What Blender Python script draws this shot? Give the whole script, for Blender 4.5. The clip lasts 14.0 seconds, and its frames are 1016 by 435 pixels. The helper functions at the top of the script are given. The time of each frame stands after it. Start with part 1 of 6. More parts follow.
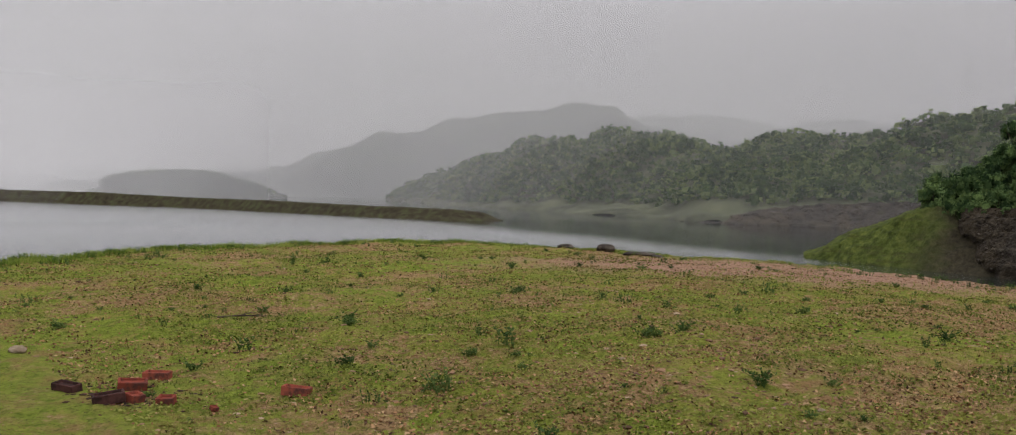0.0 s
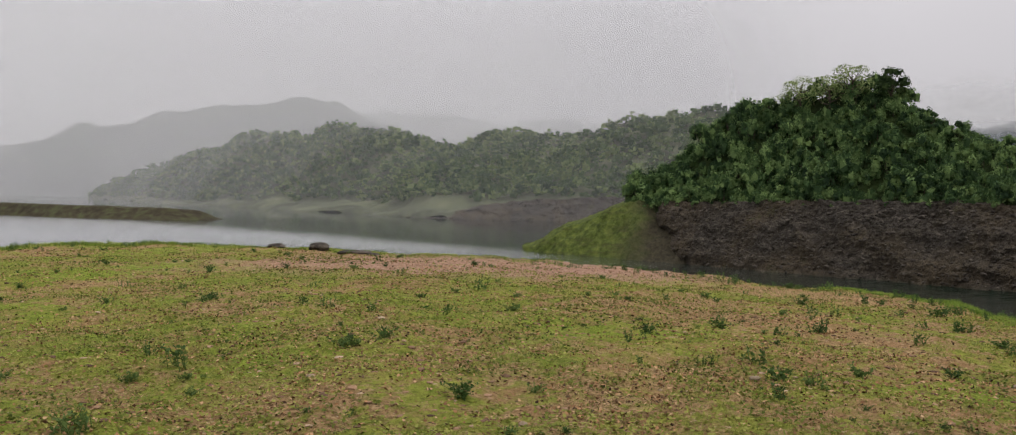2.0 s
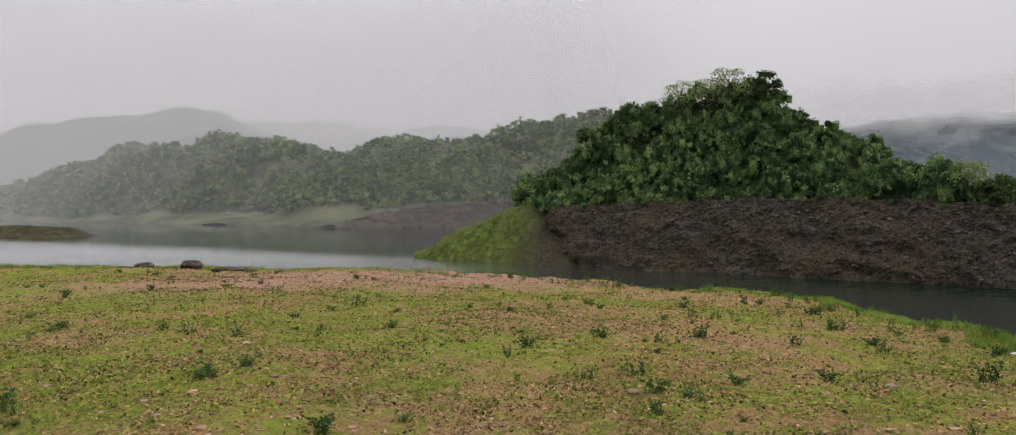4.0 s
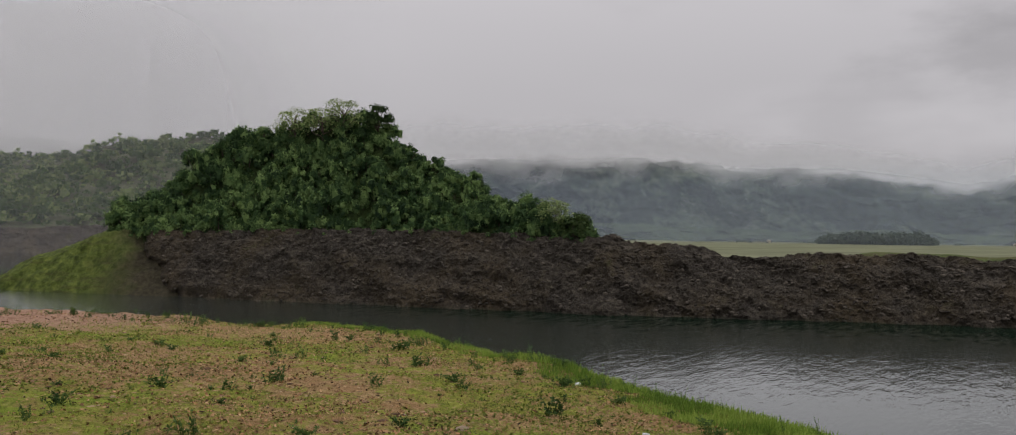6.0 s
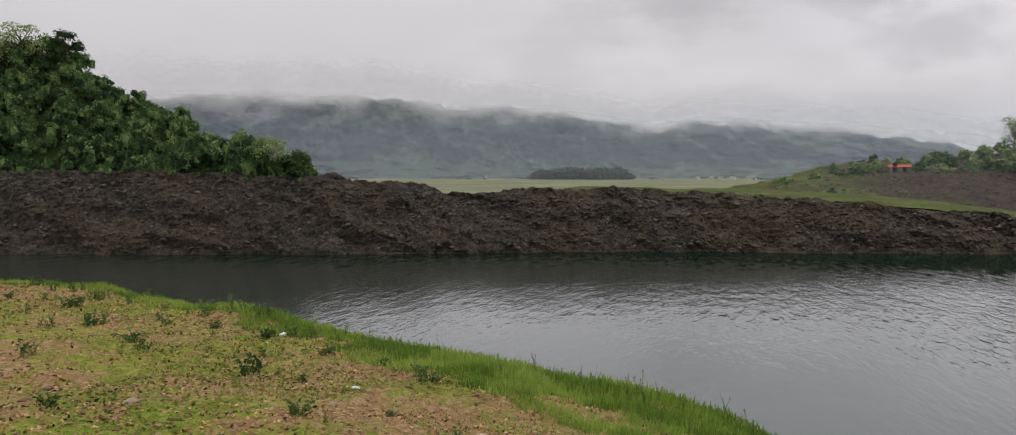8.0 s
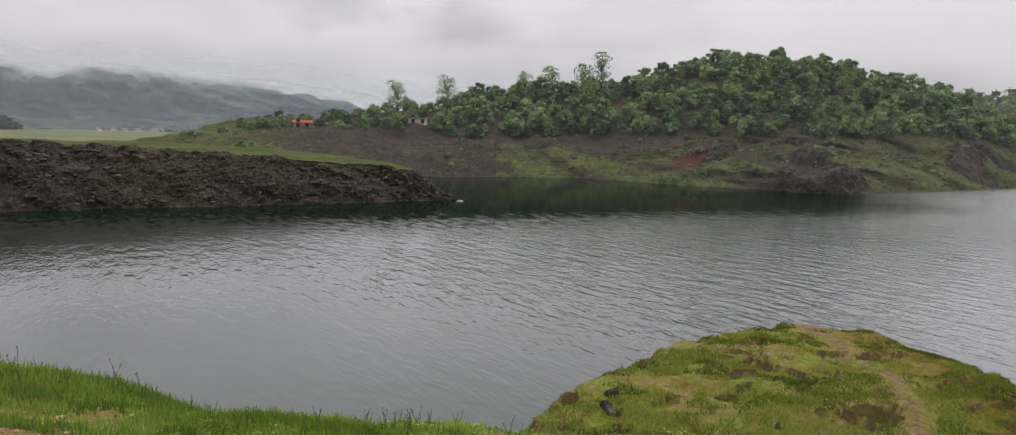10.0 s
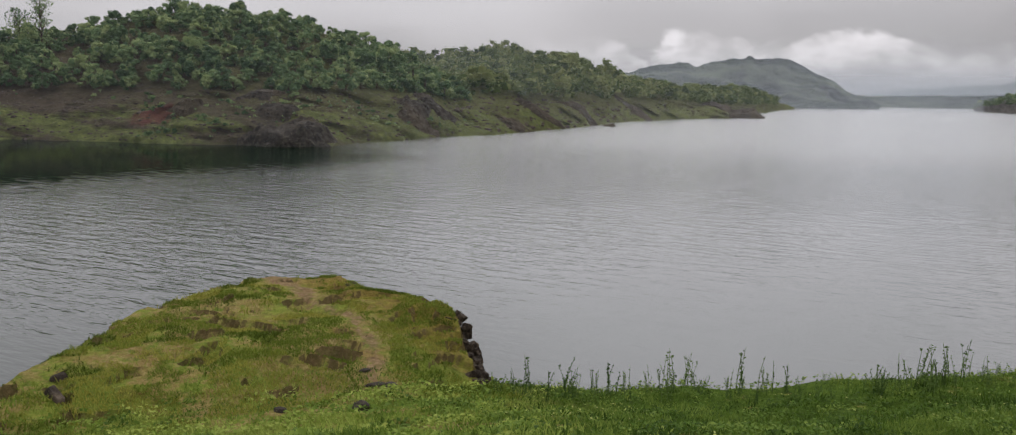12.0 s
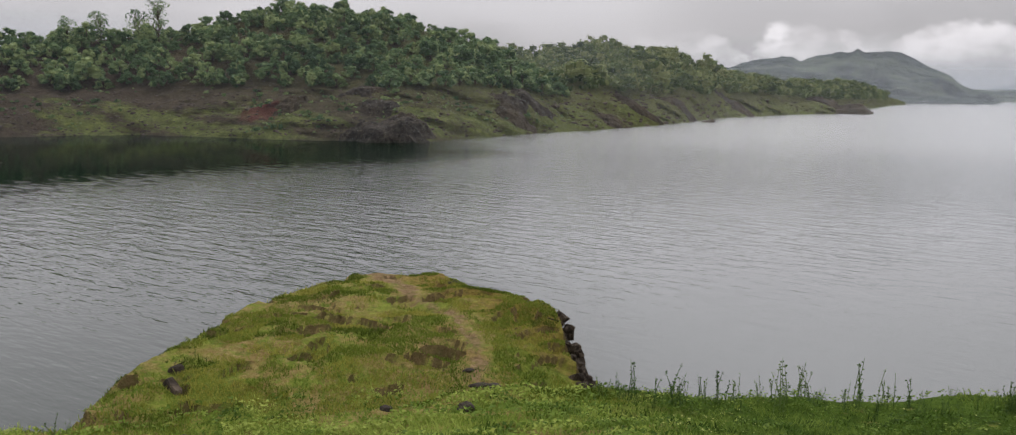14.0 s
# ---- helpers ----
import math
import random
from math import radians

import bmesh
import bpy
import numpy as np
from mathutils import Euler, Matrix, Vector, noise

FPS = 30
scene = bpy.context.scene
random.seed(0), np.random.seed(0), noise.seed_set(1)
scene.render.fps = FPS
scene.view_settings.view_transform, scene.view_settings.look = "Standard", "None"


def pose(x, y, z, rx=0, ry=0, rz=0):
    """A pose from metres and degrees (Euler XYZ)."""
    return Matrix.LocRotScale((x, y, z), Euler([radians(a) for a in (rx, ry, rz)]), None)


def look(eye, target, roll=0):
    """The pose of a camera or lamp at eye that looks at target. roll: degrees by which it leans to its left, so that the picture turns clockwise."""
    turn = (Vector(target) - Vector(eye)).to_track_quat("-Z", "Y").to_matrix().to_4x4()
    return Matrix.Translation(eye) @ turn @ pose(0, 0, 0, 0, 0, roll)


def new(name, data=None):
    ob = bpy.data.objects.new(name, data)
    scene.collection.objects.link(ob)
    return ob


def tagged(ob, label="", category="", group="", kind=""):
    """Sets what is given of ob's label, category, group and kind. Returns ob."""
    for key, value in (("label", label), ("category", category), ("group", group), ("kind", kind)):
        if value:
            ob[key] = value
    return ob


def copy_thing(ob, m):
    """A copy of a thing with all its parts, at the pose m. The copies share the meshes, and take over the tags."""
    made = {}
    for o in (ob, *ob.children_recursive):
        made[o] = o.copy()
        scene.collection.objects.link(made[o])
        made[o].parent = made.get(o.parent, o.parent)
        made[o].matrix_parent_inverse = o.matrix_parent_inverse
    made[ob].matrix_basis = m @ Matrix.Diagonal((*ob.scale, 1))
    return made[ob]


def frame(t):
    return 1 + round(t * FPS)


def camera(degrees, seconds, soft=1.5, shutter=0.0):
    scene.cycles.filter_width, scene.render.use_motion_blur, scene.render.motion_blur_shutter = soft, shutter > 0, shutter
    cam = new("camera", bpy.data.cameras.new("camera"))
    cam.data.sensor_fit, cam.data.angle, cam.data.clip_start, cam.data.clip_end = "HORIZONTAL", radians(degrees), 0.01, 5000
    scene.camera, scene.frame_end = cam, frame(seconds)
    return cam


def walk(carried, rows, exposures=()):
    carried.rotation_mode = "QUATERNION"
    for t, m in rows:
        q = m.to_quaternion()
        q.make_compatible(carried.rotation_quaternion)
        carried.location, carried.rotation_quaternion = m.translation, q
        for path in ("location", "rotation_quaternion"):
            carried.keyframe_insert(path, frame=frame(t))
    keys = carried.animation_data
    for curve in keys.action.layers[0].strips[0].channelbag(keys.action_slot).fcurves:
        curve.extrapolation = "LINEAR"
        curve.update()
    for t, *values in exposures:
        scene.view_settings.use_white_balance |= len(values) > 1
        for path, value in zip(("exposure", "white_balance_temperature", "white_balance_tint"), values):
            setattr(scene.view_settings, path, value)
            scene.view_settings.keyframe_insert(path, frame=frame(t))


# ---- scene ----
# The eye's path: seconds, x, y, z, heading (clockwise from north), pitch, roll.
ROWS = [
    (0.0, -1.485, -0.867, 1.489, 11.343, -1.353, 1.386), (0.5, -1.351, -0.737, 1.494, 19.538, -1.0, 1.475),
    (1.0, -1.153, -0.588, 1.498, 24.094, -0.554, 1.126), (1.5, -1.033, -0.41, 1.485, 27.186, -0.635, 0.957),
    (2.0, -0.963, -0.194, 1.477, 28.631, -1.208, 1.015), (2.2, -0.928, -0.119, 1.469, 28.077, -1.254, 0.789),
    (4.3, -0.536, 0.034, 1.555, 39.066, -0.566, -0.533), (4.5, -0.455, 0.064, 1.566, 42.075, -0.499, -0.228),
    (5.0, -0.302, 0.129, 1.556, 49.718, -0.294, 0.664), (5.5, -0.135, 0.224, 1.559, 56.104, -0.034, 0.784),
    (6.0, 0.087, 0.238, 1.559, 59.787, 1.085, 0.778), (6.5, 0.293, 0.28, 1.553, 62.615, 0.914, 0.905),
    (7.0, 0.464, 0.389, 1.556, 66.849, -0.153, 0.446), (7.5, 0.609, 0.417, 1.531, 70.934, -1.735, 0.105),
    (8.0, 0.865, 0.421, 1.511, 77.412, -2.738, 0.007), (8.5, 0.951, 0.371, 1.521, 89.482, -2.605, 0.757),
    (8.7, 0.955, 0.357, 1.534, 94.098, -2.489, 0.899), (10.8, 0.686, 0.152, 1.556, 121.897, -6.437, 0.856),
    (11.0, 0.715, 0.117, 1.55, 124.13, -6.232, 0.657), (11.5, 0.753, 0.033, 1.538, 133.786, -6.411, 0.322),
    (12.0, 0.747, 0.039, 1.542, 146.759, -7.632, 0.86), (12.5, 0.738, 0.07, 1.56, 157.805, -8.185, 1.277),
    (13.0, 0.76, 0.063, 1.564, 155.954, -7.618, 1.463), (13.5, 0.776, 0.058, 1.568, 149.142, -7.668, 1.523),
    (14.0, 0.888, 0.005, 1.575, 140.601, -7.975, 0.654)]
cam = camera(59.05, 14.0, soft=1.1)
walk(cam, [(t, pose(x, y, z, 90 + pitch, 0, -yaw) @ pose(0, 0, 0, 0, 0, roll)) for t, x, y, z, yaw, pitch, roll in ROWS],
     [(0.0, -0.34), (0.5, -0.25), (1.0, -0.15), (2.0, -0.04), (5.0, 0.02), (5.5, -0.13), (6.0, -0.38), (6.5, -0.34), (7.0, -0.12), (7.5, 0.0), (8.5, 0.0), (11.0, 0.10), (11.5, -0.10), (12.0, -0.10), (12.5, -0.23), (13.0, -0.15), (13.5, -0.16), (14.0, -0.02)])

WATER = -6.5      # level of the lake
EYE = 1.55

# ---- sky and sun ----


class Nodes:
    """A small hand for writing node trees."""

    def __init__(self, tree, fresh=True):
        self.tree = tree
        if fresh:
            tree.nodes.clear()

    def add(self, kind, *links, **values):
        node = self.tree.nodes.new("ShaderNode" + kind)
        if "operation" in values:
            node.operation = values["operation"]
        if "data_type" in values:
            node.data_type, node.blend_type = values["data_type"], values["blend_type"]
        if "interpolation_type" in values:
            node.interpolation_type = values["interpolation_type"]
        if "feature" in values:
            node.feature = values["feature"]
        for key, value in links:
            self.put(node, key, value)
        return node

    def put(self, node, key, value):
        if isinstance(value, bpy.types.NodeSocket):
            self.tree.links.new(value, node.inputs[key])
        else:
            node.inputs[key].default_value = value

    def math(self, op, a, b=0.0, c=0.0):
        return self.add("Math", (0, a), (1, b), (2, c), operation=op).outputs[0]

    def noise(self, vector, scale, detail=4.0, rough=0.55):
        return self.add("TexNoise", ("Vector", vector), ("Scale", scale), ("Detail", detail), ("Roughness", rough)).outputs[0]

    def cells(self, vector, scale):
        node = self.add("TexVoronoi", ("Vector", vector), ("Scale", scale), ("Randomness", 1.0))
        return node.outputs["Distance"], self.add("SeparateColor", (0, node.outputs["Color"])).outputs

    def steps(self, value, low, high):
        return self.add("MapRange", (0, value), (1, low), (2, high), interpolation_type="SMOOTHSTEP").outputs[0]

    def mix(self, fac, a, b, blend="MIX"):
        node = self.add("Mix", data_type="RGBA", blend_type=blend)
        for key, value in ((0, fac), (6, a), (7, b)):
            self.put(node, key, value)
        return node.outputs[2]

    def ramp(self, fac, *stops):
        node = self.add("ValToRGB", (0, fac))
        ramp = node.color_ramp
        while len(ramp.elements) < len(stops):
            ramp.elements.new(0.5)
        for element, (place, colour) in zip(ramp.elements, stops):
            element.position, element.color = place, (*colour, 1)
        return node.outputs[0]


def heading(az, el=0.0):
    """The unit vector that points at a compass heading and elevation, in degrees."""
    a, e = radians(az), radians(el)
    return Vector((math.sin(a) * math.cos(e), math.cos(a) * math.cos(e), math.sin(e)))


SUN_AZ, SUN_EL = 150.0, 55.0
world = bpy.data.worlds.new("overcast_sky")
scene.world = world
world.use_nodes = True
n = Nodes(world.node_tree)
way = n.add("TexCoord").outputs["Generated"]
rise = n.math("MAXIMUM", n.add("SeparateXYZ", (0, way)).outputs[2], 0.0)
air = n.add("TexSky")
air.sky_type, air.sun_disc, air.sun_elevation, air.sun_rotation = "NISHITA", False, radians(SUN_EL), radians(SUN_AZ)
clear = air.outputs[0]
flat = n.add("Mapping", ("Vector", way), ("Scale", (1.0, 1.0, 2.6))).outputs[0]
puffs = n.noise(flat, 3.2, 4.0, 0.5)
veil = n.noise(flat, 1.3, 3.0, 0.5)
side = n.add("VectorMath", (0, way), (1, heading(135, 6)), operation="DOT_PRODUCT").outputs["Value"]
open_side = n.steps(side, 0.05, 0.75)
dark = n.math("MULTIPLY", n.steps(puffs, 0.50, 0.68), open_side)
bright = n.math("MULTIPLY", n.steps(veil, 0.42, 0.62), open_side)
level = n.math("MULTIPLY_ADD", rise, 11.0, 4.5)
level = n.math("MULTIPLY", level, n.math("MULTIPLY_ADD", dark, -0.14, 1.0))
torn = n.math("MULTIPLY", n.math("SUBTRACT", n.noise(flat, 8.0, 6.0, 0.6), 0.5), 0.30)
for az_, el_, reach_, deep_ in ((88.5, 10.5, 0.14, -0.2), (110.5, 7.2, 0.12, -0.26), (103.5, 8.0, 0.10, -0.2), (97.5, 11.0, 0.11, -0.2)):
    core_ = heading(az_, el_)
    off_ = n.add("VectorMath", (0, flat), (1, (core_.x, core_.y, 2.6 * core_.z)), operation="DISTANCE").outputs["Value"]
    scrap = n.math("SUBTRACT", 1.0, n.steps(n.math("ADD", off_, torn), 0.0, reach_))
    level = n.math("MULTIPLY", level, n.math("MULTIPLY_ADD", scrap, deep_, 1.0))
level = n.math("MULTIPLY", level, n.math("MULTIPLY_ADD", bright, 0.17, 1.03))
toward = n.steps(n.add("VectorMath", (0, way), (1, heading(172, 4)), operation="DOT_PRODUCT").outputs["Value"], 0.90, 0.965)
puffy = n.add("Mapping", ("Vector", way), ("Scale", (1.0, 1.0, 1.6))).outputs[0]
crown = n.math("MULTIPLY_ADD", n.math("SUBTRACT", n.noise(puffy, 8.5, 7.0, 0.58), 0.5), 0.16, 0.062)
heap = n.math("MULTIPLY", toward, n.math("SUBTRACT", 1.0, n.steps(n.math("SUBTRACT", rise, crown), -0.006, 0.007)))
curl = n.math("MULTIPLY", n.steps(n.noise(puffy, 15.0, 6.0, 0.6), 0.38, 0.62), n.steps(rise, 0.012, 0.05))
level = n.math("MULTIPLY", level, n.math("MULTIPLY_ADD", heap, n.math("MULTIPLY_ADD", curl, 0.55, n.math("MULTIPLY_ADD", n.steps(rise, 0.01, 0.045), 0.2, -0.26)), 1.0))
murk = n.math("MULTIPLY", n.math("MULTIPLY", toward, n.math("SUBTRACT", 1.0, heap)), n.math("SUBTRACT", 1.0, n.steps(n.math("MULTIPLY_ADD", n.math("SUBTRACT", puffs, 0.5), 0.1, rise), 0.075, 0.17)))
level = n.math("MULTIPLY", level, n.math("MULTIPLY_ADD", murk, n.math("MULTIPLY_ADD", veil, -0.2, -0.09), 1.0))
level = n.math("MULTIPLY", level, n.math("MULTIPLY_ADD", n.steps(veil, 0.3, 0.7), 0.06, 0.97))
grey = n.mix(1.0, n.add("CombineColor", (0, level), (1, level), (2, level)).outputs[0], (1.014, 0.977, 1.014, 1), "MULTIPLY")
sky = n.mix(0.03, grey, clear)
n.add("OutputWorld", (0, n.add("Background", ("Color", sky), ("Strength", 0.1)).outputs[0]))

sun = new("sun", bpy.data.lights.new("sun", "SUN"))
sun.data.energy, sun.data.angle, sun.data.color = 0.7, radians(25), (1.0, 0.96, 0.9)
sun.matrix_world = look(heading(SUN_AZ, SUN_EL) * 100, (0, 0, 0))

# ---- numbers ----


def lattice(i, j, k, seed):
    h = (i * 374761393 + j * 668265263 + k * 2147483647 + seed * 974634723) & 0xFFFFFFFF
    h = ((h ^ (h >> 13)) * 1274126177) & 0xFFFFFFFF
    h = ((h ^ (h >> 16)) * 2246822519) & 0xFFFFFFFF
    return ((h ^ (h >> 15)) & 0xFFFFFF) / 8388608.0 - 1.0


def grain(p, scale=1.0, seed=0, octaves=1, gain=0.5):
    """Value noise from -1 to 1 at the points p."""
    total, size = np.zeros(p.shape[:-1]), 1.0
    for octave in range(octaves):
        q = p * scale * 2.03**octave
        base = np.floor(q).astype(np.int64)
        f = q - base
        f = f * f * (3 - 2 * f)
        value = 0
        for di in (0, 1):
            for dj in (0, 1):
                for dk in (0, 1):
                    weight = (f[..., 0] if di else 1 - f[..., 0]) * (f[..., 1] if dj else 1 - f[..., 1]) * (f[..., 2] if dk else 1 - f[..., 2])
                    value = value + weight * lattice(base[..., 0] + di, base[..., 1] + dj, base[..., 2] + dk, seed + octave * 17)
        total += size * value
        size *= gain
    return total


def smooth(a, b, x):
    t = np.clip((x - a) / (b - a), 0, 1)
    return t * t * (3 - 2 * t)


def table(rows):
    rows = np.array(rows, float)
    return lambda az: [np.interp(az, rows[:, 0], rows[:, c]) for c in range(1, rows.shape[1])]


def at(az, r):
    a = np.radians(az)
    return np.sin(a) * r, np.cos(a) * r


def mesh_of(name, verts, faces, material, flat_faces=False, uv=None):
    me = bpy.data.meshes.new(name)
    verts, faces = np.asarray(verts, np.float32), np.asarray(faces, np.int32)
    k = faces.shape[1]
    me.vertices.add(len(verts))
    me.vertices.foreach_set("co", verts.ravel())
    me.loops.add(faces.size)
    me.loops.foreach_set("vertex_index", faces.ravel())
    me.polygons.add(len(faces))
    me.polygons.foreach_set("loop_start", np.arange(0, faces.size, k, dtype=np.int32))
    me.polygons.foreach_set("use_smooth", np.full(len(faces), not flat_faces))
    if uv is not None:
        layer = me.uv_layers.new(name="UVMap")
        layer.data.foreach_set("uv", np.asarray(uv, np.float32)[faces.ravel()].ravel())
    me.materials.append(material)
    me.update(calc_edges=True)
    me.validate()
    return me


def sheet(name, grid, material, closed=False, with_uv=False, flat_faces=False):
    """A mesh over an n x m grid of points."""
    rows, cols = grid.shape[:2]
    index = np.arange(rows * cols).reshape(rows, cols)
    if closed:
        index = np.vstack([index, index[:1]])
    faces = np.stack([index[:-1, :-1], index[:-1, 1:], index[1:, 1:], index[1:, :-1]], -1).reshape(-1, 4)
    uv = None
    if with_uv:
        u, v = np.meshgrid(np.linspace(0, 1, rows), np.linspace(0, 1, cols), indexing="ij")
        uv = np.stack([u, v], -1).reshape(-1, 2)
    return mesh_of(name, grid.reshape(-1, 3), faces, material, flat_faces, uv)


def part(name, bm, material, parent=None, label=""):
    me = bpy.data.meshes.new(name)
    bm.to_mesh(me)
    bm.free()
    me.materials.append(material)
    ob = new(name, me)
    ob.parent = parent
    return tagged(ob, label)


def child(name, me, parent, label=""):
    ob = new(name, me)
    ob.parent = parent
    return tagged(ob, label)


# ---- materials ----


def surface(name, build, rough=0.9, bump=None, gloss=0.12):
    """A material; build(n, place) gives its colour, bump(n, place) a height and its depth in metres."""
    m = bpy.data.materials.new(name)
    m.use_nodes = True
    n = Nodes(m.node_tree)
    place = n.add("TexCoord").outputs["Object"]
    shader = n.add("BsdfPrincipled", ("Base Color", build(n, place)), ("Roughness", rough), ("Specular IOR Level", gloss))
    if bump:
        height, depth = bump(n, place)
        n.put(shader, "Normal", n.add("Bump", ("Height", height), ("Distance", depth), ("Strength", 1.0)).outputs[0])
    n.add("OutputMaterial", (0, shader.outputs[0]))
    return m


def blotch(cols, scale, detail=5.0, lo=0.35, hi=0.65, rough=0.6):
    """Colours spread by noise."""
    def build(n, place):
        fac = n.steps(n.noise(place, scale, detail, rough), lo, hi)
        k = len(cols) - 1
        return n.ramp(fac, *[(i / k, c) for i, c in enumerate(cols)])
    return build


def turf_colour(n, place):
    patch = n.noise(place, 0.55, 5.0, 0.62)
    fine = n.noise(place, 9.0, 6.0, 0.75)
    grass = n.ramp(fine, (0.32, (0.10, 0.122, 0.02)), (0.5, (0.215, 0.24, 0.042)), (0.68, (0.32, 0.335, 0.066)))
    soil = n.ramp(n.noise(place, 16.0, 5.0, 0.75), (0.3, (0.13, 0.08, 0.037)), (0.52, (0.34, 0.225, 0.11)), (0.72, (0.53, 0.385, 0.215)))
    dry = n.math("MULTIPLY", n.steps(n.add("VectorMath", (0, place), (1, heading(66)), operation="DOT_PRODUCT").outputs["Value"], 1.0, 6.5), 0.022)
    mask = n.steps(n.math("ADD", n.math("MULTIPLY_ADD", patch, 0.6, dry), n.math("MULTIPLY", n.noise(place, 6.0, 7.0, 0.78), 0.62)), 0.569, 0.667)
    colour = n.mix(mask, grass, soil)
    damp = n.math("MULTIPLY", n.steps(n.add("VectorMath", (0, place), (1, heading(-50)), operation="DOT_PRODUCT").outputs["Value"], -1.0, 5.0), 0.055)
    green = n.steps(n.math("MULTIPLY_ADD", n.noise(place, 5.0, 5.0, 0.7), 0.25, n.math("MULTIPLY_ADD", n.noise(place, 0.42, 5.0, 0.62), 0.75, damp)), 0.515, 0.595)
    colour = n.mix(n.math("MULTIPLY", green, 0.85), colour, n.ramp(fine, (0.32, (0.10, 0.148, 0.018)), (0.68, (0.275, 0.35, 0.05))))
    straw = n.steps(n.noise(place, 2.2, 7.0, 0.78), 0.47, 0.64)
    colour = n.mix(n.math("MULTIPLY", straw, 0.58), colour, n.mix(n.steps(n.noise(place, 1.1, 3.0, 0.6), 0.42, 0.56), (0.36, 0.285, 0.09, 1), (0.31, 0.18, 0.088, 1)))
    specks = n.steps(n.noise(place, 38.0, 4.0, 0.7), 0.54, 0.64)
    colour = n.mix(n.math("MULTIPLY", specks, 0.5), colour, (0.045, 0.04, 0.016, 1))
    # chips of stone and dead leaf too small to build
    for scale_, part_ in ((19.0, 0.80), (37.0, 0.76)):
        near, own = n.cells(place, scale_)
        chip = n.math("MULTIPLY", n.math("SUBTRACT", 1.0, n.steps(near, 0.26, 0.36)), n.steps(own[0], part_, part_ + 0.01))
        chip = n.math("MULTIPLY", chip, n.math("MULTIPLY_ADD", green, -0.8, 1.0))
        colour = n.mix(n.math("MULTIPLY", chip, 0.85), colour, n.ramp(own[1], (0.0, (0.07, 0.038, 0.024)), (0.4, (0.24, 0.125, 0.068)), (0.75, (0.38, 0.23, 0.13)), (1.0, (0.46, 0.35, 0.23))))
    # bare reddish earth on the far brow
    spot = n.add("VectorMath", (0, place), (1, (9.5, 15.5, 0.2)), operation="SUBTRACT").outputs[0]
    spot = n.add("VectorMath", (0, spot), (1, (0.13, 0.26, 0.0)), operation="MULTIPLY").outputs[0]
    far = n.add("VectorMath", (0, spot), operation="LENGTH").outputs["Value"]
    bare = n.math("SUBTRACT", 1.0, n.steps(n.math("ADD", far, n.math("MULTIPLY", n.noise(place, 1.3, 5.0, 0.7), 0.9)), 1.1, 1.6))
    red = n.ramp(n.noise(place, 11.0, 4.0, 0.7), (0.3, (0.24, 0.13, 0.09)), (0.7, (0.48, 0.31, 0.225)))
    colour = n.mix(n.math("MULTIPLY", bare, 0.9), colour, red)
    # the slopes towards the lake are lush
    x = n.add("SeparateXYZ", (0, place)).outputs
    low = n.math("SUBTRACT", 1.0, n.steps(n.math("ADD", x[2], n.math("MULTIPLY", patch, 0.35)), -0.14, 0.16))
    lush = n.ramp(fine, (0.3, (0.08, 0.12, 0.019)), (0.55, (0.165, 0.21, 0.034)), (0.75, (0.27, 0.29, 0.06)))
    lush = n.mix(n.steps(n.noise(place, 1.7, 5.0, 0.7), 0.52, 0.68), lush, (0.13, 0.10, 0.025, 1))
    colour = n.mix(n.math("MULTIPLY", low, n.math("SUBTRACT", 1.0, n.math("MULTIPLY", mask, 0.6))), colour, lush)
    meadow = n.steps(n.math("MULTIPLY_ADD", patch, 1.2, n.add("VectorMath", (0, place), (1, heading(215)), operation="DOT_PRODUCT").outputs["Value"]), 2.2, 4.0)
    colour = n.mix(n.math("MULTIPLY", meadow, n.math("SUBTRACT", 1.0, n.steps(n.noise(place, 2.1, 6.0, 0.7), 0.60, 0.68))), colour, n.ramp(fine, (0.32, (0.03, 0.055, 0.009)), (0.55, (0.075, 0.125, 0.018)), (0.72, (0.14, 0.19, 0.036))))
    # the trodden path along the spur
    along = n.add("VectorMath", (0, place), (1, heading(132.4)), operation="DOT_PRODUCT").outputs["Value"]
    aside = n.add("VectorMath", (0, place), (1, heading(222.4)), operation="DOT_PRODUCT").outputs["Value"]
    swing = n.math("MULTIPLY_ADD", n.math("SINE", n.math("MULTIPLY", along, 4.1)), 0.05, 0.34)
    swing = n.math("SUBTRACT", swing, n.math("MULTIPLY", n.steps(along, 10.2, 12.6), 0.62))
    swing = n.math("SUBTRACT", swing, n.math("MULTIPLY", n.steps(along, 12.4, 13.8), 0.35))
    off = n.math("ABSOLUTE", n.math("SUBTRACT", aside, swing))
    off = n.math("ADD", off, n.math("MULTIPLY", n.math("SUBTRACT", n.noise(place, 3.8, 7.0, 0.75), 0.5), 0.62))
    broad = n.math("MULTIPLY_ADD", n.steps(along, 11.2, 13.0), 0.13, 0.05)
    worn = n.math("MULTIPLY", n.math("SUBTRACT", 1.0, n.steps(n.math("SUBTRACT", off, broad), -0.06, 0.05)), n.math("MULTIPLY", n.steps(along, 8.0, 8.9), n.math("SUBTRACT", 1.0, n.steps(along, 13.6, 14.2))))
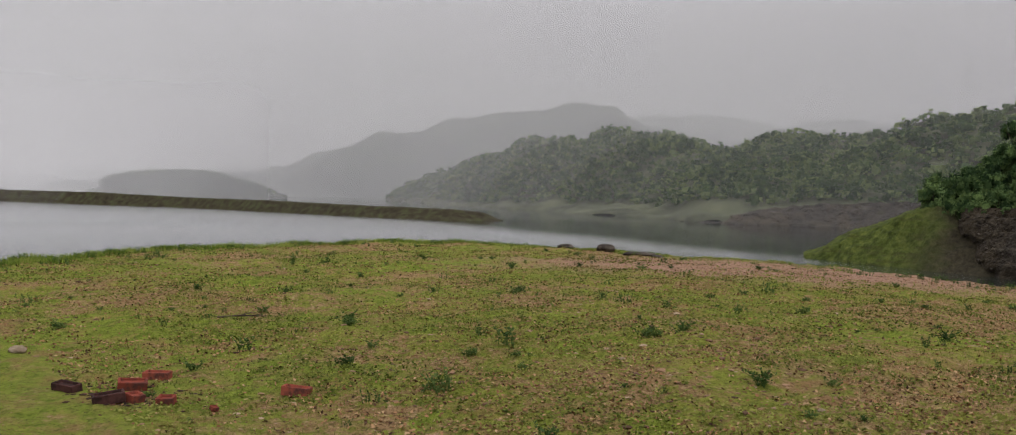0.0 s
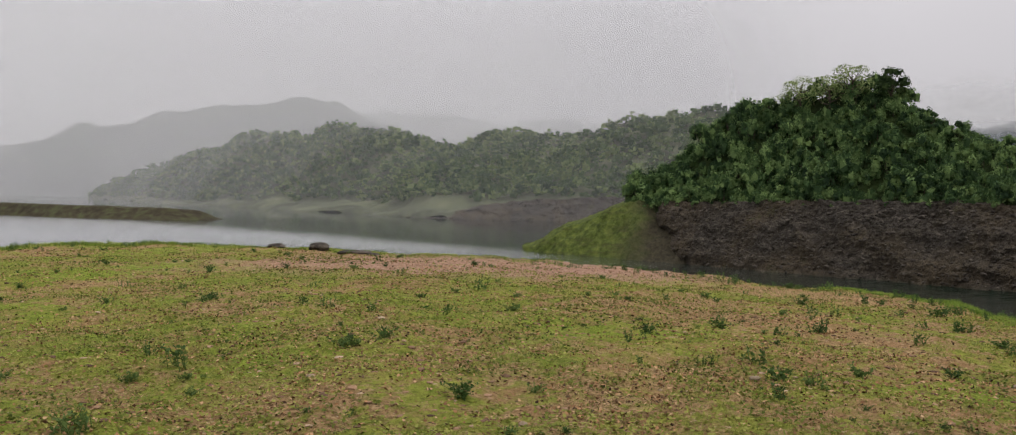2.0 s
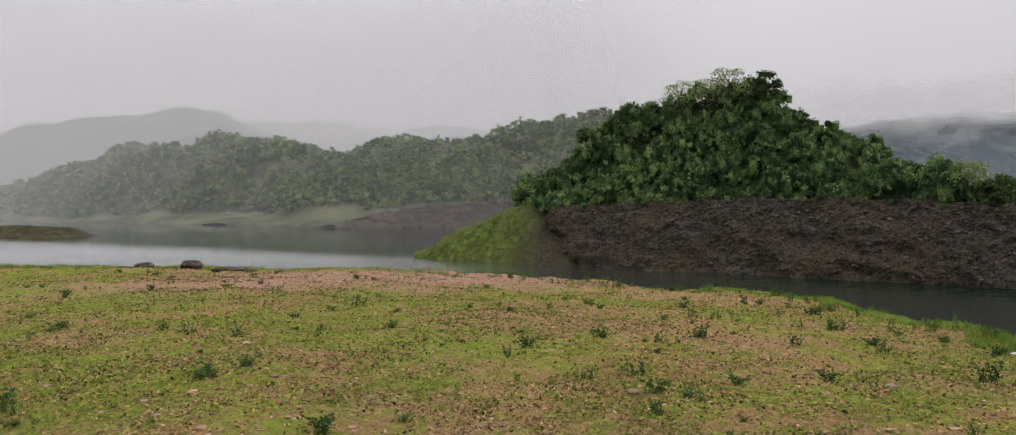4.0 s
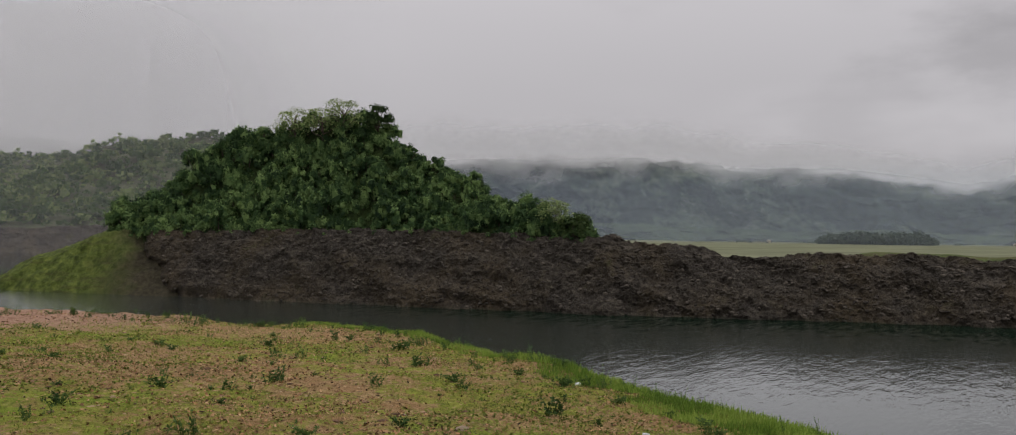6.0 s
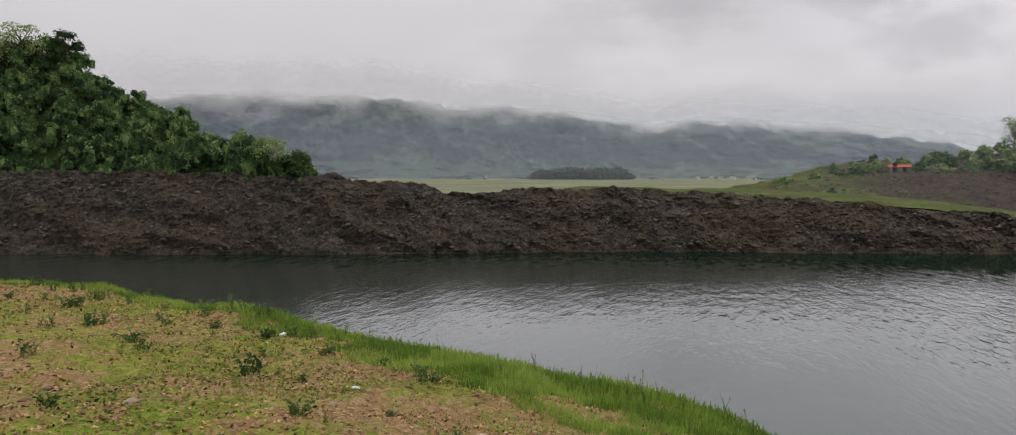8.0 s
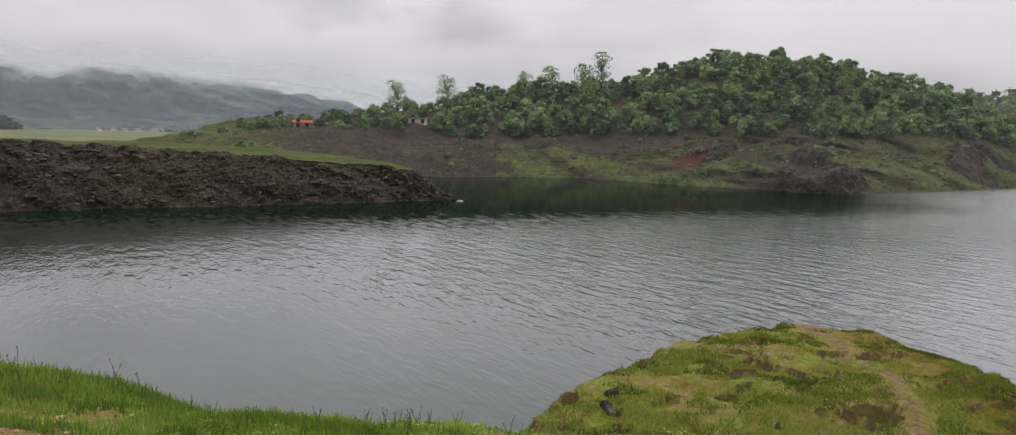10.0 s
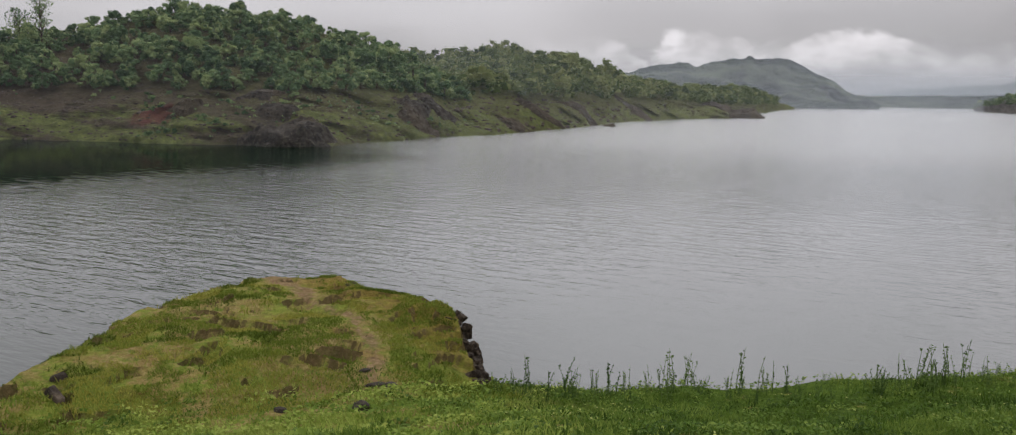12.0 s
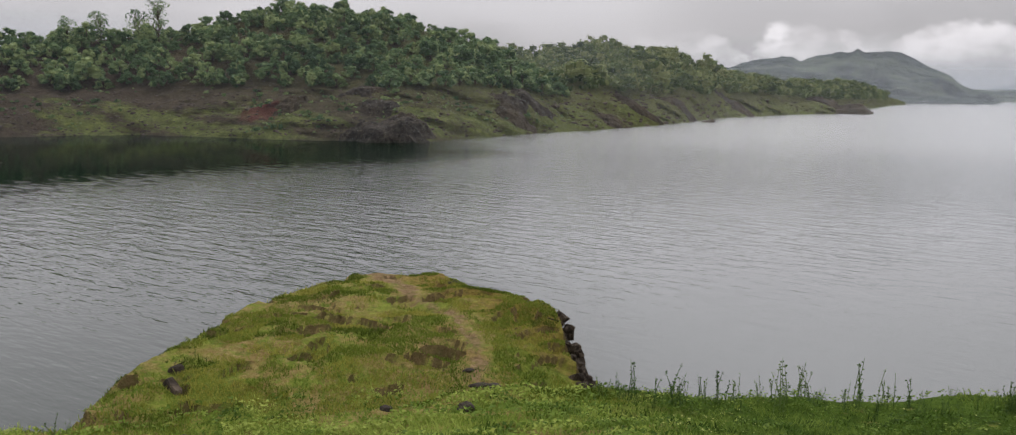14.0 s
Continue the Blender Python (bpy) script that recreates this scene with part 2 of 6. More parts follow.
    dust = n.ramp(n.noise(place, 12.0, 5.0, 0.75), (0.3, (0.10, 0.058, 0.036)), (0.52, (0.22, 0.138, 0.088)), (0.72, (0.38, 0.268, 0.185)))
    # browning turf near the broken rim, bare slips between the tussocks
    spur = n.math("MULTIPLY", n.steps(along, 8.3, 9.2), n.math("SUBTRACT", 1.0, n.steps(n.math("ABSOLUTE", aside), 2.6, 3.6)))
    rim = n.steps(n.math("ADD", n.math("MULTIPLY_ADD", along, 0.35, aside), n.math("MULTIPLY", n.math("SUBTRACT", n.noise(place, 2.6, 6.0, 0.7), 0.5), 1.3)), 4.05, 4.75)
    colour = n.mix(n.math("MULTIPLY", n.math("MULTIPLY", rim, spur), 0.6), colour, n.ramp(fine, (0.3, (0.09, 0.055, 0.016)), (0.55, (0.20, 0.135, 0.03)), (0.75, (0.30, 0.22, 0.06))))
    streak = n.noise(n.add("Mapping", ("Vector", place), ("Rotation", (0, 0, radians(38))), ("Scale", (0.8, 2.0, 1.0))).outputs[0], 2.1, 7.0, 0.68)
    bare = n.math("MULTIPLY", n.steps(streak, 0.56, 0.64), spur)
    colour = n.mix(n.math("MULTIPLY", bare, 0.4), colour, n.ramp(fine, (0.3, (0.05, 0.034, 0.016)), (0.55, (0.14, 0.09, 0.038)), (0.75, (0.25, 0.16, 0.07))))
    colour = n.mix(n.math("MULTIPLY", worn, 0.7), colour, dust)
    # steep scarps show dark earth and rock
    tilt = n.add("SeparateXYZ", (0, n.add("NewGeometry").outputs["True Normal"])).outputs[2]
    scarp = n.math("SUBTRACT", 1.0, n.steps(n.math("ADD", tilt, n.math("MULTIPLY", n.math("SUBTRACT", fine, 0.5), 0.5)), 0.46, 0.66))
    raw = n.ramp(n.noise(place, 11.0, 6.0, 0.75), (0.3, (0.035, 0.026, 0.014)), (0.52, (0.085, 0.062, 0.03)), (0.7, (0.16, 0.12, 0.055)))
    return n.mix(n.math("MULTIPLY", scarp, 0.8), colour, raw)


TURF = surface("turf", turf_colour, 0.95, lambda n, p: (n.math("ADD", n.noise(p, 13.0, 7.0, 0.8), n.math("MULTIPLY", n.noise(p, 55.0, 3.0, 0.7), 0.35)), 0.042), 0.04)


def bank_colour(n, place):
    rock = n.ramp(n.noise(place, 1.6, 8.0, 0.75), (0.32, (0.015, 0.013, 0.010)), (0.5, (0.043, 0.037, 0.029)), (0.68, (0.112, 0.098, 0.078)))
    earth = n.ramp(n.noise(place, 3.0, 6.0, 0.7), (0.3, (0.038, 0.030, 0.020)), (0.7, (0.098, 0.077, 0.049)))
    mask = n.steps(n.noise(place, 0.10, 5.0, 0.65), 0.42, 0.62)
    colour = n.mix(mask, rock, earth)
    beds = n.noise(n.add("Mapping", ("Vector", place), ("Rotation", (0.75, 0.75, 0.3)), ("Scale", (0.16, 0.16, 1.3))).outputs[0], 1.0, 7.0, 0.7)
    colour = n.mix(n.math("MULTIPLY", n.steps(beds, 0.54, 0.68), 0.42), colour, (0.15, 0.13, 0.10, 1))
    colour = n.mix(n.math("MULTIPLY", n.math("SUBTRACT", 1.0, n.steps(beds, 0.34, 0.46)), 0.4), colour, (0.022, 0.018, 0.014, 1))
    moss = n.steps(n.noise(place, 0.2, 7.0, 0.75), 0.56, 0.72)
    return n.mix(n.math("MULTIPLY", moss, 0.5), colour, (0.06, 0.07, 0.024, 1))


def rough_rock(n, place):
    v = n.add("TexVoronoi", ("Vector", place), ("Scale", 1.9), ("Randomness", 1.0), feature="F1").outputs[0]
    beds = n.noise(n.add("Mapping", ("Vector", place), ("Rotation", (0.75, 0.75, 0.3)), ("Scale", (0.16, 0.16, 1.3))).outputs[0], 1.0, 7.0, 0.7)
    return n.math("ADD", n.math("ADD", n.math("MULTIPLY", v, 0.4), n.noise(place, 3.0, 9.0, 0.75)), beds), 0.4


BANK = surface("broken_rock", bank_colour, 0.85, rough_rock)


def nose_colour(n, place, deep=1.0):
    band = n.add("Mapping", ("Vector", place), ("Scale", (0.12, 0.12, 2.4))).outputs[0]
    tread = n.noise(band, 1.0, 6.0, 0.65)
    grass = n.ramp(n.math("ADD", n.math("MULTIPLY", tread, 0.6), n.math("MULTIPLY", n.noise(place, 1.2, 8.0, 0.75), 0.4)), (0.36, (0.045, 0.055, 0.018)), (0.5, (0.085, 0.115, 0.027)), (0.64, (0.17, 0.19, 0.055)))
    earth = n.steps(n.math("ADD", n.math("MULTIPLY", tread, 0.5), n.math("MULTIPLY", n.noise(place, 0.3, 7.0, 0.7), 0.5)), 0.48, 0.60)
    return n.mix(1.0, n.mix(n.math("MULTIPLY", earth, 0.7), grass, (0.085, 0.066, 0.035, 1)), (deep, deep, deep, 1), "MULTIPLY")


GRASSY = surface("grass_slope", lambda n, p: nose_colour(n, p, 0.82), 0.95, lambda n, p: (n.noise(p, 1.6, 8.0, 0.75), 0.35))


def headland_colour(n, place):
    """Grass that thins out into brown rubble towards the rock bank."""
    aside = n.add("VectorMath", (0, place), (1, heading(126)), operation="DOT_PRODUCT").outputs["Value"]
    drop = n.math("MULTIPLY", n.add("SeparateXYZ", (0, place)).outputs[2], 0.35)
    thin = n.steps(n.math("ADD", n.math("SUBTRACT", aside, drop), n.math("MULTIPLY", n.noise(place, 0.45, 7.0, 0.72), 11.0)), 3.5, 11.0)
    grass = n.ramp(n.noise(place, 0.9, 8.0, 0.75), (0.36, (0.04, 0.055, 0.014)), (0.5, (0.092, 0.122, 0.026)), (0.64, (0.17, 0.20, 0.046)))
    grass = n.mix(n.math("MULTIPLY", n.steps(n.noise(n.add("Mapping", ("Vector", place), ("Scale", (0.15, 0.15, 1.6))).outputs[0], 1.0, 7.0, 0.7), 0.5, 0.64), 0.5), grass, (0.07, 0.062, 0.026, 1))
    earth = n.ramp(n.noise(place, 1.5, 8.0, 0.75), (0.32, (0.022, 0.02, 0.013)), (0.68, (0.095, 0.082, 0.05)))
    return n.mix(thin, grass, earth)


NOSE = surface("nose_grass", headland_colour, 0.95, lambda n, p: (n.noise(p, 1.6, 8.0, 0.75), 0.5))
FIELD = surface("field_grass", blotch([(0.10, 0.108, 0.062), (0.138, 0.148, 0.084), (0.185, 0.19, 0.11)], 0.02, 9.0, 0.3, 0.7, 0.7), 0.95)


def shore_colour(n, place):
    """Turf and raw earth in slanting strips, earth bared towards the old high waterline."""
    grass = n.ramp(n.noise(place, 0.5, 7.0, 0.72), (0.32, (0.066, 0.085, 0.026)), (0.52, (0.135, 0.163, 0.045)), (0.7, (0.225, 0.262, 0.07)))
    earth = n.ramp(n.noise(place, 0.7, 7.0, 0.72), (0.3, (0.038, 0.027, 0.021)), (0.55, (0.078, 0.055, 0.042)), (0.75, (0.135, 0.098, 0.075)))
    along = n.add("VectorMath", (0, place), (1, heading(190)), operation="DOT_PRODUCT").outputs["Value"]
    z = n.add("SeparateXYZ", (0, place)).outputs[2]
    slant = n.math("MULTIPLY_ADD", z, 1.7, along)
    strip = n.noise(n.add("CombineXYZ", (0, n.math("MULTIPLY", slant, 0.11)), (1, n.math("MULTIPLY", z, 0.12)), (2, n.math("MULTIPLY", along, 0.012))).outputs[0], 1.0, 6.0, 0.62)
    lines = n.noise(n.add("Mapping", ("Vector", place), ("Scale", (0.03, 0.03, 1.1))).outputs[0], 1.0, 5.0, 0.6)
    blot = n.noise(place, 0.13, 7.0, 0.68)
    bare = n.math("ADD", n.math("MULTIPLY", strip, 0.55), n.math("ADD", n.math("MULTIPLY", lines, 0.16), n.math("MULTIPLY", blot, 0.34)))
    bare = n.math("MULTIPLY_ADD", n.steps(z, -4.0, 1.6), 0.13, bare)
    open_side = n.steps(n.add("VectorMath", (0, place), (1, heading(13)), operation="DOT_PRODUCT").outputs["Value"], 4.0, 28.0)
    mask = n.math("MULTIPLY", n.steps(bare, 0.475, 0.575), n.math("MULTIPLY", n.math("MULTIPLY_ADD", open_side, -0.75, 1.0), n.math("MULTIPLY_ADD", n.steps(along, 52.0, 125.0), -0.65, 1.0)))
    colour = n.mix(n.math("MULTIPLY_ADD", mask, 0.82, 0.10), grass, earth)
    bare_rock = n.steps(n.math("ADD", n.math("MULTIPLY", n.noise(place, 0.16, 8.0, 0.74), 0.6), n.math("MULTIPLY", strip, 0.4)), 0.565, 0.62)
    colour = n.mix(n.math("MULTIPLY", n.math("MULTIPLY", bare_rock, 0.75), n.math("MULTIPLY_ADD", n.steps(along, 105.0, 175.0), -0.5, 1.0)), colour, n.ramp(n.noise(place, 1.4, 6.0, 0.7), (0.3, (0.02, 0.016, 0.014)), (0.7, (0.085, 0.068, 0.055))))
    stain = n.steps(n.noise(place, 0.9, 8.0, 0.78), 0.54, 0.68)
    colour = n.mix(n.math("MULTIPLY", stain, 0.5), colour, (0.035, 0.034, 0.018, 1))
    spot = n.add("VectorMath", (0, place), (1, (133.4, -93.8, -1.8)), operation="SUBTRACT").outputs[0]
    far = n.add("VectorMath", (0, spot), operation="LENGTH").outputs["Value"]
    red = n.math("SUBTRACT", 1.0, n.steps(n.math("ADD", far, n.math("MULTIPLY", n.noise(place, 0.5, 4.0, 0.7), 8.0)), 6.5, 9.0))
    return n.mix(n.math("MULTIPLY", red, 0.85), colour, (0.13, 0.043, 0.036, 1))


def shore_relief(n, place):
    """Old waterlines and stony turf."""
    lines = n.noise(n.add("Mapping", ("Vector", place), ("Scale", (0.05, 0.05, 2.2))).outputs[0], 1.0, 5.0, 0.6)
    return n.math("ADD", n.noise(place, 1.3, 9.0, 0.82), n.math("MULTIPLY", lines, 0.8)), 1.3


SHORE = surface("drawdown_shore", shore_colour, 0.95, shore_relief)
DULL_SHORE = surface("dull_shore", blotch([(0.045, 0.05, 0.03), (0.08, 0.09, 0.052), (0.12, 0.13, 0.075)], 0.05, 8.0, 0.35, 0.65, 0.7), 0.95)
SOIL = surface("forest_floor", blotch([(0.018, 0.03, 0.01), (0.045, 0.07, 0.02)], 0.6, 7.0), 0.95, lambda n, p: (n.noise(p, 1.5, 8.0, 0.75), 0.5))
FARWOOD = surface("distant_forest", blotch([(0.018, 0.032, 0.016), (0.038, 0.062, 0.025), (0.07, 0.10, 0.042)], 0.02, 9.0, 0.35, 0.65, 0.75), 0.95,
                  lambda n, p: (n.noise(p, 0.09, 6.0, 0.75), 14.0))


def down_face(n, place):
    """Coordinates drawn out along the fall of the range, so that ribs and gullies run down it."""
    back = n.add("VectorMath", (0, place), (1, heading(82)), operation="DOT_PRODUCT").outputs["Value"]
    along = n.add("VectorMath", (0, place), (1, heading(172)), operation="DOT_PRODUCT").outputs["Value"]
    z = n.add("SeparateXYZ", (0, place)).outputs[2]
    return n.add("CombineXYZ", (0, n.math("MULTIPLY", back, 0.22)), (1, n.math("MULTIPLY_ADD", z, 0.5, along)), (2, n.math("MULTIPLY", z, 0.9))).outputs[0]


def range_colour(n, place):
    face = down_face(n, place)
    wood = n.ramp(n.noise(face, 0.013, 9.0, 0.72), (0.38, (0.006, 0.014, 0.012)), (0.5, (0.035, 0.058, 0.042)), (0.60, (0.15, 0.185, 0.12)))
    return n.mix(n.math("MULTIPLY", n.steps(n.noise(face, 0.045, 6.0, 0.7), 0.5, 0.66), 0.5), wood, (0.016, 0.03, 0.02, 1))


MOUNTWOOD = surface("mountain_forest", range_colour, 0.95, lambda n, p: (n.noise(down_face(n, p), 0.022, 9.0, 0.75), 70.0))
STONE = surface("dark_stone", blotch([(0.02, 0.017, 0.014), (0.06, 0.05, 0.04), (0.14, 0.12, 0.095)], 5.0, 7.0, 0.3, 0.7, 0.7), 0.8,
                lambda n, p: (n.noise(p, 9.0, 7.0, 0.7), 0.04))


def leaf_material(name, dark, mid, light, crown, spread=0.5, spray=0.35):
    """Foliage: the tone changes from crown to crown (of that many metres) and from spray to spray."""
    def build(n, place):
        geometry = n.add("NewGeometry").outputs
        where = geometry["Position"]
        cell = n.add("TexVoronoi", ("Vector", where), ("Scale", 1.0 / crown), ("Randomness", 1.0)).outputs["Color"]
        own = n.add("SeparateColor", (0, cell)).outputs[0]
        tone = n.math("ADD", n.math("MULTIPLY", own, spread), n.math("MULTIPLY", geometry["Random Per Island"], spray))
        tone = n.math("ADD", tone, n.math("MULTIPLY", n.math("SUBTRACT", n.noise(where, 0.12 / crown, 3.0, 0.6), 0.5), 0.7))
        return n.ramp(tone, (0.08, dark), (0.5 * (spread + spray), mid), (spread + spray, light))
    m = surface(name, build, 0.7)
    n = Nodes(m.node_tree, False)
    shader = next(x for x in m.node_tree.nodes if x.bl_idname == "ShaderNodeBsdfPrincipled")
    out = next(x for x in m.node_tree.nodes if x.bl_idname == "ShaderNodeOutputMaterial")
    colour = shader.inputs["Base Color"].links[0].from_socket
    thin = n.add("BsdfTranslucent", ("Color", colour))
    both = n.add("MixShader", (0, 0.35), (1, shader.outputs[0]), (2, thin.outputs[0]))
    n.put(out, 0, both.outputs[0])
    return m


BUSH = leaf_material("bush_leaves", (0.02, 0.042, 0.019), (0.066, 0.122, 0.042), (0.24, 0.345, 0.12), 1.0, 0.75, 0.35)
FOREST = leaf_material("forest_leaves", (0.048, 0.092, 0.043), (0.13, 0.205, 0.088), (0.30, 0.37, 0.155), 2.6, 0.85, 0.25)
RIDGEWOOD = leaf_material("ridge_leaves", (0.036, 0.07, 0.03), (0.088, 0.142, 0.055), (0.22, 0.28, 0.11), 5.0, 0.85)
CAPEWOOD = leaf_material("cape_leaves", (0.045, 0.075, 0.03), (0.12, 0.165, 0.06), (0.27, 0.30, 0.12), 7.0, 0.8)
# distance haze is painted into this pale grey-green leaf colour
HAZEWOOD = leaf_material("hazed_leaves", (0.055, 0.078, 0.066), (0.085, 0.113, 0.09), (0.12, 0.15, 0.11), 9.0)
GRASS = leaf_material("grass_blades", (0.055, 0.078, 0.013), (0.178, 0.208, 0.038), (0.34, 0.345, 0.085), 0.5, 0.6, 0.55)
LUSH = leaf_material("lush_grass_blades", (0.055, 0.10, 0.015), (0.17, 0.25, 0.038), (0.34, 0.395, 0.09), 0.4, 0.7)
MEADOW = leaf_material("meadow_blades", (0.03, 0.062, 0.01), (0.088, 0.155, 0.022), (0.20, 0.27, 0.052), 0.35, 0.7)
BROW_GRASS = leaf_material("brow_grass_blades", (0.08, 0.145, 0.022), (0.19, 0.295, 0.045), (0.36, 0.44, 0.10), 0.4, 0.65)
SPUR_GRASS = leaf_material("spur_grass_blades", (0.056, 0.087, 0.012), (0.162, 0.214, 0.03), (0.33, 0.305, 0.065), 0.5, 0.75)
WEED = leaf_material("weed_leaves", (0.035, 0.07, 0.02), (0.078, 0.135, 0.036), (0.16, 0.22, 0.065), 0.5)
BARK = surface("bark", blotch([(0.05, 0.04, 0.03), (0.14, 0.11, 0.085)], 3.0), 0.9)


def water_material():
    m = bpy.data.materials.new("lake_water")
    m.use_nodes = True
    n = Nodes(m.node_tree)
    place = n.add("TexCoord").outputs["Object"]
    turned = n.add("Mapping", ("Vector", place), ("Rotation", (0, 0, radians(-28))), ("Scale", (0.5, 1.75, 1.0))).outputs[0]
    ripple = n.noise(turned, 0.8, 3.0, 0.55)
    chop = n.noise(turned, 2.6, 2.0, 0.5)
    drift = n.noise(place, 0.014, 4.0, 0.5)
    # open water is ruffled by the wind, the water in the lee of the banks lies sheltered; the lee mask also paints the
    # banks' dark reflection
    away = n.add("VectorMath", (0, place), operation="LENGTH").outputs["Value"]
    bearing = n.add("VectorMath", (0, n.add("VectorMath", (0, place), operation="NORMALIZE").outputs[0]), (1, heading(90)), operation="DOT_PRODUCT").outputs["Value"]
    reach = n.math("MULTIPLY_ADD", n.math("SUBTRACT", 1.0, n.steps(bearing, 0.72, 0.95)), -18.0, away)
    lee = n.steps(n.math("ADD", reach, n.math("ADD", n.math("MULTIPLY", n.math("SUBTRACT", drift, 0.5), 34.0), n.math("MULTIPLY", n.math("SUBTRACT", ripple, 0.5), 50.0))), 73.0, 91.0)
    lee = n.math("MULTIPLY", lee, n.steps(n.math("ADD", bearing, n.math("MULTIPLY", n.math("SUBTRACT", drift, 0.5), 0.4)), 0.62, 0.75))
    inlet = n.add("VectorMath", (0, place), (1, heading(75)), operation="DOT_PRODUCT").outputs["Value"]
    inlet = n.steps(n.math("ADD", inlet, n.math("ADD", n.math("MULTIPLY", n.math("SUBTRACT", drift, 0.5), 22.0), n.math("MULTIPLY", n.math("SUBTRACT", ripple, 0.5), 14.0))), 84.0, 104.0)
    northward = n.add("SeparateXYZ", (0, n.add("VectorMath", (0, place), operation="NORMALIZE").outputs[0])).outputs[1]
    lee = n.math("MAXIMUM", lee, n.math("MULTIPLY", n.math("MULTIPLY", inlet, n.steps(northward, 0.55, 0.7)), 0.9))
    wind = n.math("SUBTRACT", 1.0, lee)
    patch = n.math("MULTIPLY_ADD", n.steps(drift, 0.42, 0.56), 0.6, 0.4)
    strength = n.math("MULTIPLY", n.math("MULTIPLY_ADD", n.math("MULTIPLY", wind, patch), 1.25, 0.13), n.math("MULTIPLY_ADD", n.steps(away, 12.0, 60.0), 0.65, 0.35))
    gust = n.add("VectorMath", (0, n.add("VectorMath", (0, place), operation="NORMALIZE").outputs[0]), (1, heading(163)), operation="DOT_PRODUCT").outputs["Value"]
    open_lake = n.steps(gust, 0.84, 0.97)
    gust = n.math("MULTIPLY", n.steps(n.math("ADD", gust, n.math("MULTIPLY", n.math("SUBTRACT", drift, 0.5), 0.3)), 0.80, 0.92), n.steps(away, 50.0, 110.0))
    strength = n.math("MULTIPLY_ADD", gust, 1.5, n.math("MULTIPLY", strength, n.math("MULTIPLY_ADD", open_lake, -0.45, 1.0)))
    arm = n.add("VectorMath", (0, n.add("VectorMath", (0, place), operation="NORMALIZE").outputs[0]), (1, heading(0)), operation="DOT_PRODUCT").outputs["Value"]
    far_arm = n.math("MULTIPLY", n.steps(arm, 0.78, 0.88), n.steps(away, 200.0, 300.0))
    near_arm = n.math("MULTIPLY", n.steps(arm, 0.88, 0.95), n.math("SUBTRACT", 1.0, n.steps(n.math("ADD", away, n.math("MULTIPLY", drift, 60.0)), 200.0, 270.0)))
    strength = n.math("MULTIPLY_ADD", n.math("MULTIPLY", near_arm, wind), 1.6, n.math("MULTIPLY", strength, n.math("MULTIPLY_ADD", far_arm, -0.7, 1.0)))
    height = n.math("MULTIPLY", n.math("ADD", ripple, n.math("MULTIPLY", chop, 0.4)), strength)
    # darker colour and lower IOR in the lee imitate the dark reflected banks
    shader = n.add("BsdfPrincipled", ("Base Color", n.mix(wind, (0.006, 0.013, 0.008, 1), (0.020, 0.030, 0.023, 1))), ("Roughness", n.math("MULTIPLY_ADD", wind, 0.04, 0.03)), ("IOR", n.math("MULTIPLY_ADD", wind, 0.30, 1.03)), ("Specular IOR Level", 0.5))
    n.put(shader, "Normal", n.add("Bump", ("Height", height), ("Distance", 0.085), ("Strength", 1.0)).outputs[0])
    # added gloss, weighted by distance and bearing, stands in for reflected bright sky
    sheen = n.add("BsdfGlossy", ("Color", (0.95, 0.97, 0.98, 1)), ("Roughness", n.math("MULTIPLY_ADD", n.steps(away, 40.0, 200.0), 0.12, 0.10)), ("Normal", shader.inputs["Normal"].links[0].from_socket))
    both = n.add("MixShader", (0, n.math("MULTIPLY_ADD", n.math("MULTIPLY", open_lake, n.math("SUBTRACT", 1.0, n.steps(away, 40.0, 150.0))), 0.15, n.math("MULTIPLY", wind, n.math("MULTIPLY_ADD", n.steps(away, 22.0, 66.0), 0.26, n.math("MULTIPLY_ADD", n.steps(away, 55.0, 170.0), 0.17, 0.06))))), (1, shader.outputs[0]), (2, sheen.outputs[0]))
    n.add("OutputMaterial", (0, both.outputs[0]))
    return m


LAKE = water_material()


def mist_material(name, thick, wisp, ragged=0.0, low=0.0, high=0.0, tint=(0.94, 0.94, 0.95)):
    """A see-through sheet, white or bluish, for cloud, mist and the haze of distance. thick: how much it veils; v of
    the sheet runs from its foot to its top.
    """
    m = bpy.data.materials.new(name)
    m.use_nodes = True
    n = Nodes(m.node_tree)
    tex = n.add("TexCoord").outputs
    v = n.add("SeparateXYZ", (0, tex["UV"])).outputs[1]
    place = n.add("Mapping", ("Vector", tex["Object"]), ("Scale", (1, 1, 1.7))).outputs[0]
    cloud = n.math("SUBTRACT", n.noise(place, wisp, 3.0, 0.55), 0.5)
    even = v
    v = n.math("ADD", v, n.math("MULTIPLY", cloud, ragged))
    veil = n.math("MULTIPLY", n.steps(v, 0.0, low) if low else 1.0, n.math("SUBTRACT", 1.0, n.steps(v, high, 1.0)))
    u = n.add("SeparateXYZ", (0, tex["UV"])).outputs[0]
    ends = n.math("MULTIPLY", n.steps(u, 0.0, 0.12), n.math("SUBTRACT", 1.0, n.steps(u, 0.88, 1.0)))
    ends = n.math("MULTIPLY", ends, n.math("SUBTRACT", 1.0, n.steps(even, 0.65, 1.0)))
